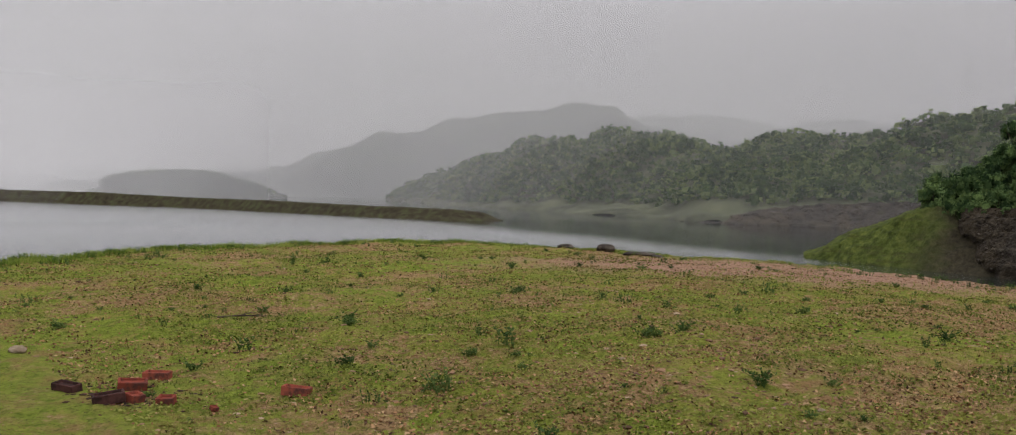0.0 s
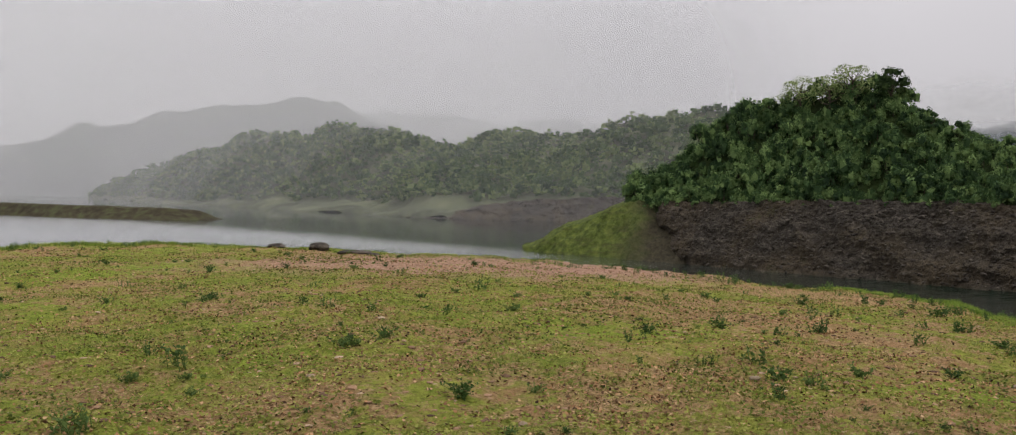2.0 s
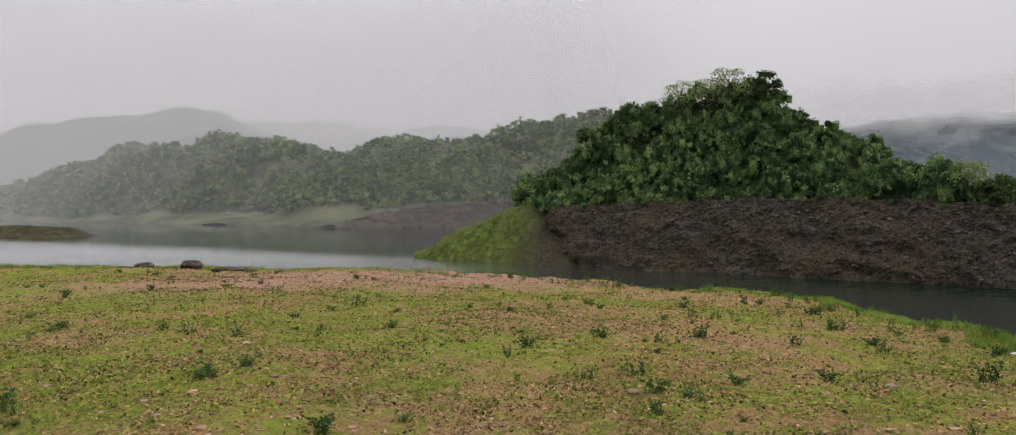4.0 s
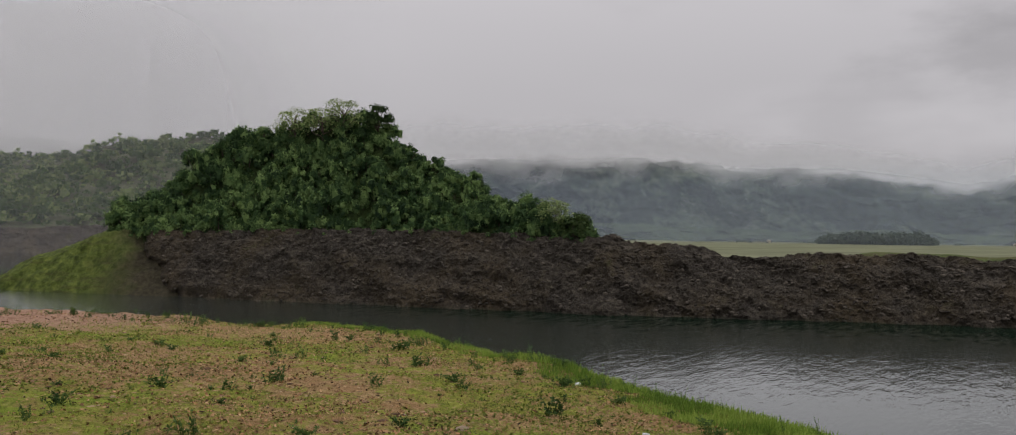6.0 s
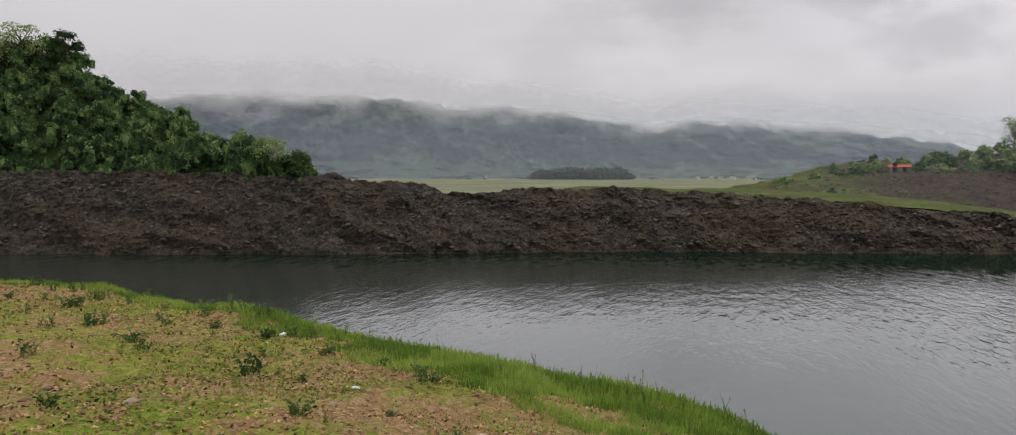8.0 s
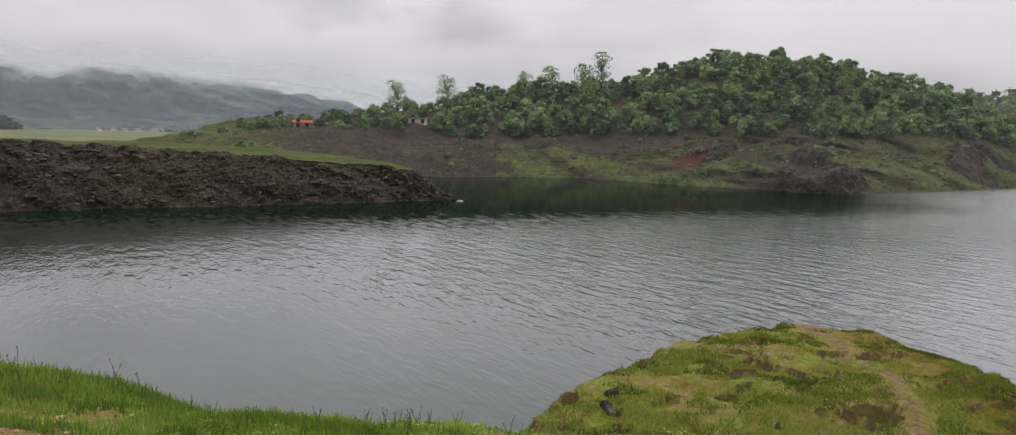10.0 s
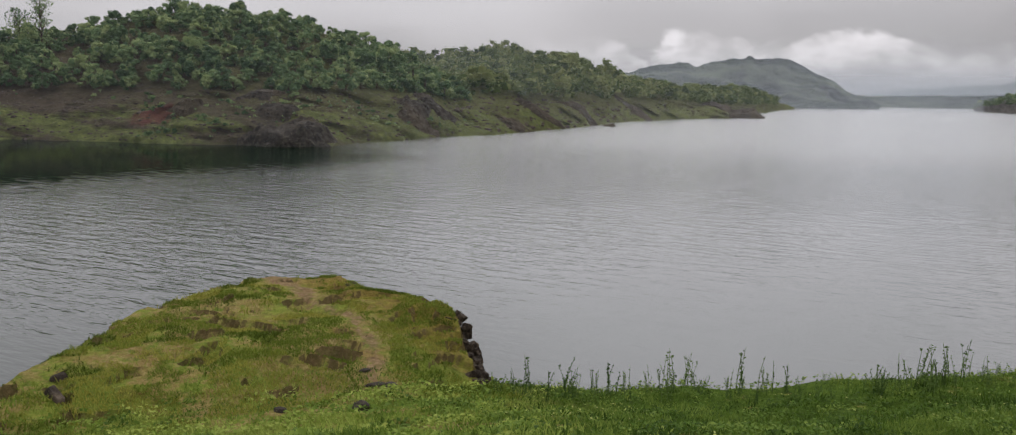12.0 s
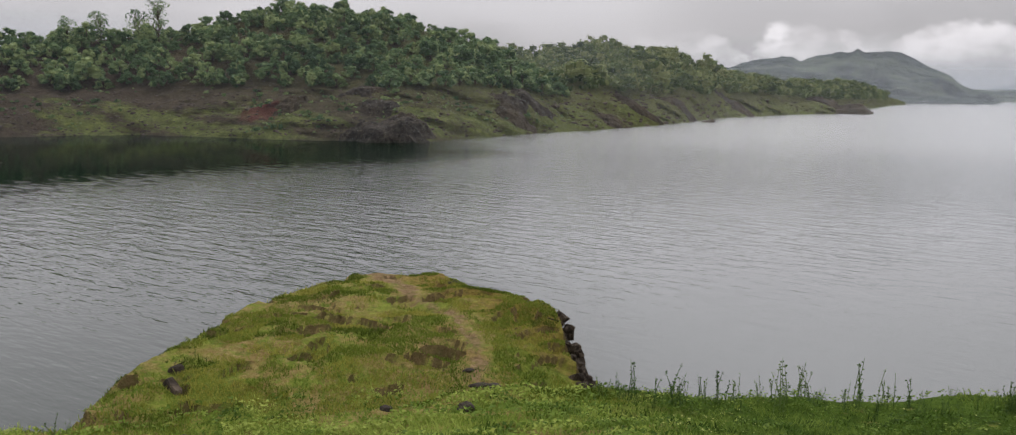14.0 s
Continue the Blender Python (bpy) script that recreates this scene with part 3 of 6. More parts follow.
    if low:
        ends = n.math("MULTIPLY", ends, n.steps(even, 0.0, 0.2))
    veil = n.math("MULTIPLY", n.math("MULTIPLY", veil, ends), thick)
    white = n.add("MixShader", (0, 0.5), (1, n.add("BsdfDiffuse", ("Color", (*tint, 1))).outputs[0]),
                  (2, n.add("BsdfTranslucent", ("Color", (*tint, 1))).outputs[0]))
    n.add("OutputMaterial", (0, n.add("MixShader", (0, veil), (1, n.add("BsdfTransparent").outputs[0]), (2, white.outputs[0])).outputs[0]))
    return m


# ---- the near ground ----
# heading, distance and height of the brow beyond which the ground falls to the lake
BROW_REACH = table([(-25, 17.8), (-16.2, 19.85), (-8.4, 20.6), (-1.6, 22.2), (1.9, 22.6), (6.5, 21.9), (12.9, 20.8), (19.2, 19.7), (25.7, 19.4),
                    (34, 17.8), (41.5, 16.1), (47, 15.6), (52.5, 14.2), (57.3, 12.4), (63, 10.8), (68.7, 9.6), (74.2, 9.0), (79, 8.7), (83.3, 8.45),
                    (88.3, 8.4), (92.8, 8.0), (102.4, 8.0), (112, 8.2), (141, 8.3), (149.6, 8.2), (158, 8.2), (166, 8.35), (174, 8.8), (179.7, 9.2),
                    (183.7, 9.4), (194, 12), (212, 25), (228, 160), (240, 3000), (296, 3000), (310, 160), (322, 25), (328, 18), (335, 17.8)])
BROW_LEVEL = table([(-25, 0.1), (-16.2, 0.15), (-8.4, 0.2), (-1.6, 0.25), (1.9, 0.28), (6.5, 0.26), (12.9, 0.24), (19.2, 0.2), (25.7, 0.15),
                    (34, 0.1), (41.5, 0.05), (47, 0.02), (52.5, 0.0), (57.3, 0.0), (63, -0.04), (68.7, -0.1), (74.2, -0.16), (79, -0.25),
                    (83.3, -0.36), (88.3, -0.5), (92.8, -0.74), (102.4, -0.96), (112, -1.1), (141, -1.08), (149.6, -1.1), (158, -1.05), (166, -0.9),
                    (174, -0.76), (179.7, -0.6), (183.7, -0.5), (194, -0.4), (212, -0.2), (228, 0.0), (240, 0.0), (296, 0.0), (310, 0.0),
                    (322, 0.05), (328, 0.08), (335, 0.1)])


def BROW(az):
    return BROW_REACH(az) + BROW_LEVEL(az)

SWELL = table([(-25, 0.0), (0, 0.12), (15, 0.26), (40, 0.2), (60, 0.12), (75, 0.03), (90, 0.0), (335, 0.0)])
# the grassy spur: distance, heading of its left and right edges
SPUR = table([(6.8, 103.4, 146), (8.4, 111.2, 141.8), (8.9, 112.6, 141.1), (9.42, 114.5, 140.8), (10.2, 117.6, 140.4), (11.4, 121.1, 140.2), (11.9, 122.6, 139.9), (12.2, 123.3, 139.2), (12.4, 123.8, 137.2),
              (12.7, 124.8, 135.4), (13.2, 126, 134.4), (13.7, 128, 133.6), (14.4, 130.4, 131.6), (16, 131, 131)])


def ground_height(x, y):
    """Height of the near ground and the lake bed."""
    x, y = np.atleast_1d(x).astype(float), np.atleast_1d(y).astype(float)
    r = np.hypot(x, y) + 1e-6
    az = (np.degrees(np.arctan2(x, y)) + 25) % 360 - 25
    brow, edge = BROW(az)
    (swell,) = SWELL(az)
    inside = swell * smooth(1, 6, r)
    z = inside + (edge - inside) * smooth(0.42, 1.0, r / brow)
    past = np.maximum(r - brow, 0)
    z = z - 0.85 * (np.sqrt(past**2 + 0.5) - np.sqrt(0.5))
    left, right = SPUR(r)
    dl, dr = (az - left) * r * 0.01745, (right - az) * r * 0.01745
    tip = np.maximum(r - 13.6, 0)
    crest = -1.0 + 0.05 * np.exp(-((r - 11.0) / 1.6) ** 2) - 0.08 * np.exp(-((r - 13.4) / 0.9) ** 2) - 0.12 * np.exp(-((r - 8.3) / 0.8) ** 2)
    hump = crest - 0.02 * np.exp(-np.maximum(dl, 0) / 0.9) - np.interp(r, [8, 11.5, 12.4, 13.0], [0.2, 0.13, 0.12, 0.0]) * np.exp(-np.maximum(dr, 0) / 0.8)
    hump = hump - 1.0 * np.maximum(-dl, 0) - 3.0 * np.maximum(-dr, 0) - 1.1 * tip
    z = np.where((r > 6.8) & (az > 95) & (az < 165), np.maximum(z, hump - 0.6 * smooth(8.0, 6.8, r)), z)
    p = np.stack([x, y, 0 * x], -1)
    tussock = 0.05 * grain(p, 1.1, 3, 2) + 0.022 * grain(p, 4.0, 5, 2) + 0.012 * grain(p, 9.0, 6, 1)
    onspur = smooth(7.9, 8.9, r) * smooth(15.5, 14.5, r) * smooth(104, 110, az) * smooth(146, 142, az)
    lumps = 0.035 * grain(p, 1.3, 9, 3) + 0.02 * grain(p, 3.2, 12, 2)
    level = z + 0.14 * grain(p, 1.3, 14, 3) + lumps
    step = level / 0.145
    riser = (np.floor(step) + smooth(0.84, 1.0, step - np.floor(step))) * 0.145 - level
    torn = smooth(-0.02, 0.16, grain(p * (1.0, 0.8, 1), 2.3, 15, 3)) * smooth(-2.6, -1.9, z)
    rough = onspur * (lumps + 1.0 * torn * riser)
    tussock = tussock * (1 - 0.55 * onspur)
    return np.maximum(z + (tussock + rough) * smooth(0, 2, r), -10.0)


az = np.concatenate([np.arange(-25, 106, 0.5), np.arange(106, 146, 0.22), np.arange(146, 200, 0.5), np.arange(200, 318, 3.0), np.arange(318, 335, 0.5)])
ring = np.concatenate([[0.001], np.geomspace(0.25, 4, 60)[:-1], np.arange(4, 8, 0.085), np.arange(8, 14, 0.055), np.arange(14, 26, 0.16), np.geomspace(26, 60, 40), np.geomspace(64, 4700, 40)])
A, R = np.meshgrid(az, ring, indexing="ij")
X, Y = at(A, R)
Z = ground_height(X, Y)
tagged(new("ground", sheet("ground", np.stack([X, Y, Z], -1), TURF, closed=True)), "sparse green grass and reddish earth on a low lakeside rise", "ground", kind="structure")

radii = np.concatenate([[0.001], np.geomspace(4, 4800, 60)])
A, R = np.meshgrid(np.arange(0, 360, 4.0), radii, indexing="ij")
X, Y = at(A, R)
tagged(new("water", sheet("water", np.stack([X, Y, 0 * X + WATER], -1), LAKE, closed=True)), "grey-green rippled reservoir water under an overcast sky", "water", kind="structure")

# ---- the far shores ----


def lift(el, r):
    return EYE + np.tan(np.radians(el)) * r


def slope(az, stations, steps, rough=0.0, scale=0.1, seed=1, gully=0.0):
    """A hillside as a grid: stations are (distance, height) pairs of arrays along the headings az, from the water's edge inwards."""
    rows = []
    for (r0, z0), (r1, z1), count in zip(stations[:-1], stations[1:], steps):
        for s in np.linspace(0, 1, count, endpoint=False):
            rows.append((r0 + (r1 - r0) * s, z0 + (z1 - z0) * s))
    rows.append(stations[-1])
    R = np.stack([r * np.ones_like(az) for r, _ in rows], 1)
    Z = np.stack([z * np.ones_like(az) for _, z in rows], 1)
    X, Y = at(az[:, None], R)
    P = np.stack([X, Y, Z], -1)
    if rough:
        bumps = grain(P, scale, seed, 4, 0.55)
        ridged = 1 - 2 * np.abs(grain(P, scale * 1.7, seed + 40, 3, 0.5))
        P[..., 2] += rough * (0.6 * bumps + 0.4 * ridged)
        shift = rough * 0.8 * grain(P, scale, seed + 80, 4, 0.55)
        out = P[..., :2] / np.linalg.norm(P[..., :2], axis=-1, keepdims=True)
        P[..., :2] += out * shift[..., None]
        if np.any(gully):
            along = np.array([*heading(190)][:2]) * 1.7
            skew = np.concatenate([P[..., :2] + along * P[..., 2:], 0.1 * P[..., 2:]], -1)
            furrow = np.abs(grain(skew, 0.075, seed + 7, 3)) - 0.25
            P[..., :2] -= out * (gully * 2.2 * furrow * smooth(WATER - 2, WATER + 3, P[..., 2]))[..., None]
    return P


# bush-covered knoll: waterline, height of the foot of the bushes, line of the bush tops
KNOLL_FOOT = table([(29.4, 138, -6.4), (30.0, 136, -6.0), (31.9, 130, -2.9), (34.2, 125, -0.6), (36, 121, 1.2), (37.3, 119, 1.4), (39.7, 115, 1.2),
                    (41.7, 112, 1.5), (42.9, 110.5, 1.7), (45.3, 107.5, 1.75), (48.2, 104.5, 1.8), (51.3, 101.5, 1.85), (52.2, 100.5, 1.9),
                    (53.2, 99.5, 1.9), (54.4, 98.5, 1.9), (56.9, 96.5, 1.8), (58.5, 95.5, 1.7), (60.6, 94.3, 1.6), (62.2, 93.5, 1.5),
                    (63.7, 92.8, 1.4), (64.5, 92.5, 1.2), (65.2, 92.3, 1.3)])
KNOLL_TOP = table([(29.4, -3.6, 139), (30.0, -3.3, 139), (31.9, -2.0, 134), (33.6, -1.0, 133), (35.1, 0.2, 133), (36.4, 1.5, 134), (38.8, 2.9, 134),
                   (40.9, 5.3, 135), (42.4, 6.3, 134), (45.3, 7.1, 131), (48.2, 7.8, 128), (51.3, 8.05, 126), (52.2, 7.2, 124), (53.2, 6.15, 121),
                   (54.4, 5.5, 119), (56.9, 4.4, 115), (58.5, 3.5, 112), (60.6, 2.8, 109), (62.2, 2.1, 107), (63.7, 1.5, 105), (64.5, -0.2, 104),
                   (65.2, -0.05, 104)])


def KNOLL(az):
    return KNOLL_FOOT(az) + KNOLL_TOP(az)

BUSH_TALL = 2.9

az = np.arange(29.4, 65.3, 0.2)
rw, zf, el, rt = KNOLL(az)
rf = rw + np.maximum(zf - WATER, 0.2) * 1.05
bare = az < 35.6
ztop = np.maximum(np.where(bare, zf - 0.8, lift(el, rt) - BUSH_TALL * smooth(34.2, 38.2, az)), zf - 0.8)
KNOLL_GRID = slope(az, [(rw + 3, WATER - 3.0 + 0 * az), (rw + 4, WATER - 1.5 + 0 * az), (rf + 1.6, zf - 0.7), (rt, ztop), (rt + 8, ztop - 1.5), (rt + 40, WATER - 3 + 0 * az)], (2, 16, 26, 4, 10), 0.5, 0.25, 3)
tagged(new("knoll_slope", sheet("knoll_slope", KNOLL_GRID, SOIL)), "steep knoll of dark earth under dense green scrub", "hillside", kind="structure")

# its foot: grassy nose, then broken rock, along the water
az = np.arange(29.3, 40.6, 0.08)
rw, zf, el, rt = KNOLL(az)
rf = rw + np.maximum(zf - WATER, 0.2) * 1.05
nose = smooth(40.4, 38.8, az)
grid = slope(az, [(rw - 2.2 * nose + 2.6 - 2.0 * nose, WATER - 1.5 + 0 * az), (rw - 0.5 * nose + 2.6 - 2.0 * nose, WATER + 0 * az), (rf - 0.4 * nose + 2.6 - 2.0 * nose, zf + 0.15 * nose - 0.1), (rf + 14, zf + 1.0 * nose - 1.0)], (4, 40, 12), 0.55, 0.35, 7)
high = np.clip((grid[..., 2] - WATER) / 8.0, 0, 1)
out = grid[..., :2] / np.linalg.norm(grid[..., :2], axis=-1, keepdims=True)
grid[..., :2] += out * (4.5 * high * smooth(36.4, 38.2, az[:, None]))[..., None]
tagged(new("grass_bank", sheet("grass_bank", grid, NOSE)), "bright green grassy nose sloping into the lake", "grass bank", kind="structure")

BANK_TOP = table([(37.6, -0.1), (46, 0.1), (54.5, 0.2), (63.8, -0.1), (64.6, -0.2), (66.1, 0.06), (67.5, -0.36), (71, -0.46), (73.4, -1.05), (75.4, -1.2), (79, -0.98),
                  (81.8, -0.86), (88, -1.1), (92, -1.26), (97, -1.6), (103, -2.05), (106.2, -2.25), (107.8, -2.6), (109.2, -3.5), (110.3, -4.25), (111, -4.6)])
BANK_FOOT = table([(37, 120), (38.8, 116.5), (44, 109), (50, 102), (56, 97), (66, 92), (73.6, 92), (80, 93.5), (87.5, 95), (98.6, 98.5), (104, 102), (110, 107.5), (111, 109)])
az = np.arange(36.2, 110.9, 0.075)
(top,), (rw,) = BANK_TOP(az), BANK_FOOT(az)
wide = np.interp(az, [37, 64, 80, 104, 111], [8.5, 9, 8.5, 6.5, 1.2])
rt = rw + wide
zt = lift(top, rt)
back = np.interp(az, [37, 63, 66, 90, 111], [0.0, 0.0, -1.2, -0.4, -1.5])
BANK_GRID = slope(az, [(rw - 1.5, WATER - 1.5 + 0 * az), (rw, WATER + 0 * az), (rw + 0.55 * wide, WATER + 0.62 * (zt - WATER)), (rt, zt), (rt + 3, zt + back - 0.2), (rt + 14, zt + back - 1.5)],
                  (3, 34, 30, 6, 6), 0.42, 0.55, 11)
P = BANK_GRID
crag = np.abs(grain(P, 1.1, 91, 2)) * 0.4 + 0.3 * np.abs(grain(P, 2.9, 92, 2)) + 0.10 * grain(P, 6.0, 93, 1)
rise = np.clip((P[..., 2] - WATER) / (zt[:, None] - WATER), 0, 1)
skew = P + np.stack([P[..., 2], -P[..., 2], 0 * P[..., 2]], -1) * 0.8
gully = np.abs(grain(skew * (1, 1, 0.2), 0.16, 95, 3))
out = P[..., :2] / np.linalg.norm(P[..., :2], axis=-1, keepdims=True)
P[..., :2] -= out * (crag * 0.65 - 1.6 * gully * (1 - 0.5 * rise) + 0.5)[..., None]
P[..., 2] += 0.30 * crag * (1 - 0.85 * rise**3)
P[..., :2] += out * (6.0 * smooth(38.0, 36.9, az[:, None] + 0.6 * grain(P, 0.35, 96, 4) - 1.6 * (1 - rise)))[..., None]
tagged(new("rock_bank", sheet("rock_bank", BANK_GRID, BANK, flat_faces=True)), "dark brown broken rock bank dropping into still water", "rock bank", kind="structure")

# grass on top of the low bank, running back to the plain
az = np.arange(66, 107.6, 0.25)
(top,), (rw,) = BANK_TOP(az), BANK_FOOT(az)
wide = np.interp(az, [37, 64, 80, 104, 111], [8.5, 9, 8.5, 6.5, 1.2])
rt = rw + wide + 1.2
zt = lift(top, rt) + np.interp(az, [66, 76, 82, 88, 94, 103, 107.5], [-1.8, -1.6, -0.15, 0.1, 0.4, 0.3, -0.6])
far = np.interp(az, [66, 86, 91, 97, 111], [-4.0, -4.0, -3.0, -7.5, -8.0])
plain = np.interp(az, [66, 92, 97, 111], [-4.0, -4.0, -8.0, -8.0])
P = slope(az, [(rt, zt - 0.4), (rt + 3, zt), (rt + 20, zt + 0.05), (190 + 0 * az, far), (420 + 0 * az, plain), (1700 + 0 * az, plain)], (3, 12, 12, 8, 20), 0.35, 0.06, 21)
tagged(new("grass_cap", sheet("grass_cap", P[:, :16], GRASSY)), "short green grass on top of the rock bank", "grass bank", kind="structure")
tagged(new("field", sheet("field", P[:, 15:], FIELD)), "pale green flat farmland below the mountains", "field", kind="structure")

# forest hill across the inlet with its drained shore
WOODS_SHORE = table([(88, 150, 40), (90, 151, 40), (92, 152, 40), (94.7, 155, 40), (96.6, 158, 40), (98.9, 160, 40), (101.4, 162, 36),
                     (103.5, 163, 32), (106.4, 164, 30), (108.7, 164, 28), (111.8, 165, 26), (114.9, 168, 25), (118.6, 166, 24), (121.4, 160, 24),
                     (123.4, 156, 24), (126.3, 151, 24), (128.7, 147, 25), (131.1, 145, 26), (133.9, 145, 27), (135.9, 148, 28), (138.3, 158, 28),
                     (139.8, 166, 28), (141.7, 177, 27), (143.3, 189, 26), (145, 202, 20)])
WOODS_EDGE = table([(88, 4.0, -5.5), (90, 4.0, -3.4), (92, 4.0, -1.7), (94.7, 4.0, -0.4), (96.6, 4.0, 0.5), (98.9, 4.0, 1.4), (101.4, 5.0, 1.6),
                    (103.5, 5.0, 1.4), (106.4, 5.0, 1.2), (108.7, 5.0, 1.0), (111.8, 5.5, 1.0), (114.9, 6, 1.2), (118.6, 6, 1.4), (121.4, 6, 1.4),
                    (123.4, 6, 1.5), (126.3, 6, 1.6), (128.7, 6, 1.7), (131.1, 6, 1.7), (133.9, 6, 1.7), (135.9, 6, 1.6), (138.3, 6, 1.6),
                    (139.8, 6, 1.5), (141.7, 6, 1.5), (143.3, 4, 0.6), (145, 1, -5.5)])
WOODS_CREST = table([(88, -2.2, 200), (90, -1.5, 202), (92, -0.85, 205), (94.7, -0.2, 210), (96.6, 0.4, 210), (98.9, 0.9, 212), (101.4, 1.25, 215),
                     (103.5, 1.67, 218), (106.4, 2.1, 220), (108.7, 2.05, 220), (111.8, 3.0, 222), (114.9, 3.45, 224), (118.6, 3.7, 224),
                     (121.4, 4.0, 222), (123.4, 4.6, 222), (126.3, 5.45, 222), (128.7, 5.6, 220), (131.1, 5.25, 220), (133.9, 4.9, 220),
                     (135.9, 4.25, 222), (138.3, 3.45, 228), (139.8, 2.7, 230), (141.7, 1.9, 232), (143.3, 0.6, 235), (145, -1.9, 240)])


def WOODS(az):
    return WOODS_SHORE(az) + WOODS_EDGE(az) + WOODS_CREST(az)

az = np.arange(88, 145, 0.2)
rw, wide, tall, zf, el, rt = WOODS(az)
zr = lift(el, rt) - 0.58 * tall * smooth(96, 103, az)
WOODS_GRID = slope(az, [(rw - 4, WATER - 2 + 0 * az), (rw, WATER + 0 * az), (rw + 0.5 * wide, WATER + 0.6 * (zf - WATER)), (rw + wide, zf), (rt, np.maximum(zr, zf + 0.2)), (rt + 40, zr - 8), (rt + 90, WATER - 3 + 0 * az)],
                   (3, 22, 22, 26, 4, 6), 1.1, 0.09, 31, gully=np.interp(az, [96, 116, 124], [0.4, 0.6, 2.0])[:, None])
tagged(new("wooded_hill", sheet("wooded_hill", WOODS_GRID, SHORE)), "drained brown and green shore below a wooded hill", "hillside", kind="structure")

BEYOND = table([(136, 196, 30, 3.3, 340), (139, 200, 30, 3.3, 345), (140.8, 204, 30, 3.05, 345), (142.3, 186, 32, 3.0, 345), (143.9, 188, 34, 3.45, 345), (145.6, 195, 36, 3.8, 350), (147.7, 212, 38, 3.5, 355),
                (149.4, 232, 40, 3.5, 360), (151.1, 255, 42, 2.9, 375), (154.2, 325, 40, 1.85, 430), (156.2, 360, 40, 1.3, 470), (158, 395, 36, 1.2, 500), (160.3, 428, 32, 1.0, 540), (161.2, 520, 26, 1.05, 620), (162.3, 640, 24, 0.8, 720), (163.4, 860, 20, 0.15, 900), (164.2, 960, 4, -0.35, 980)])
az = np.arange(136, 164.3, 0.15)
rw, wide, el, rt = BEYOND(az)
zf = np.interp(az, [136, 155, 160, 163, 164.2], [1.6, 1.0, -0.8, -2.0, -6.4])
zr = np.maximum(lift(el, rt) - np.interp(az, [136, 156, 163, 164.2], [7.0, 7.0, 6.0, 0.0]), zf + 0.2)
BEYOND_GRID = slope(az, [(rw - 5, WATER - 2 + 0 * az), (rw, WATER + 0 * az), (rw + 0.5 * wide, WATER + 0.6 * (zf - WATER)), (rw + wide, zf), (rt, zr), (rt + 60, zr - 8), (rt + 160, WATER - 4 + 0 * az)],
                    (3, 10, 10, 24, 4, 6), 1.5, 0.06, 37, gully=3.0)
tagged(new("further_hill", sheet("further_hill", BEYOND_GRID, SHORE)), "green and brown shore running out under a second wooded hill", "hillside", kind="structure")

# wooded ridges over the left arm of the lake
RIDGE = table([(3.4, 1250, -0.2, 1350), (4.4, 1000, 0.6, 1150), (5.8, 820, 1.3, 1000), (7.8, 690, 2.15, 880), (11.1, 560, 3.2, 760), (11.9, 545, 3.95, 745), (14.8, 480, 4.35, 690), (16, 460, 4.3, 670),
               (17, 445, 5.0, 660), (18.2, 425, 5.15, 640), (20, 395, 4.85, 600), (22.5, 352, 4.3, 560), (25.2, 345, 4.0, 540), (27.9, 345, 4.5, 530), (29.4, 342, 4.6, 520), (31.6, 340, 4.45, 500),
               (33.0, 338, 4.7, 480), (35.1, 336, 5.45, 470), (36.5, 334, 6.05, 465), (38.5, 332, 6.2, 460), (41, 330, 6.35, 455), (44, 330, 6.3, 455), (48, 330, 5.5, 455)])
az = np.arange(3.4, 48, 0.12)
rw, el, rt = RIDGE(az)
zf = np.interp(az, [3, 8, 22, 26, 34, 48], [-5.0, -3.5, -1.2, 0.3, 0.6, 0.6])
foot = np.interp(az, [3, 20, 24, 48], [60, 60, 22, 16])
zr = np.maximum(lift(el, rt) - 7.0, zf + 0.1)
RIDGE_GRID = slope(az, [(rw - 6, WATER - 2 + 0 * az), (rw, WATER + 0 * az), (rw + foot, zf), (rw + 0.62 * (rt - rw), zf + 0.6 * (zr - zf)), (rt, zr), (rt + 60, zr - 12), (rt + 260, WATER - 4 + 0 * az)],
                   (3, 12, 26, 18, 4, 6), 4.5, 0.016, 43)
tagged(new("forest_ridge", sheet("forest_ridge", RIDGE_GRID, DULL_SHORE)), "hazy green forested ridge above the lake arm", "hill", kind="structure")

# low tongue of land in the left arm
TONGUE = table([(-30, 560, -0.2), (-18.2, 476, -0.31), (-13.3, 425, -0.36), (-8, 385, -0.56), (-4.2, 345, -0.62), (2, 296, -0.82), (7.4, 277, -0.93), (9.5, 282, -1.1), (10.8, 289, -1.6)])
az = np.arange(-30, 10.9, 0.12)
rw, el = TONGUE(az)
thick = np.interp(az, [-30, 0, 9, 10.8], [70, 40, 16, 1])
zt = lift(el, rw + 9)
TONGUE_GRID = slope(az, [(rw - 3, WATER - 1.5 + 0 * az), (rw, WATER + 0 * az), (rw + 7, zt - 0.25), (rw + 10, zt), (rw + 10 + thick, zt - 0.6), (rw + 26 + thick, WATER - 2 + 0 * az)], (2, 10, 4, 6, 5), 0.25, 0.3, 47)
TONGUE_MAT = surface("tongue_earth", blotch([(0.028, 0.023, 0.015), (0.052, 0.046, 0.026), (0.07, 0.078, 0.033)], 0.35, 9.0, 0.30, 0.70, 0.7), 0.95)
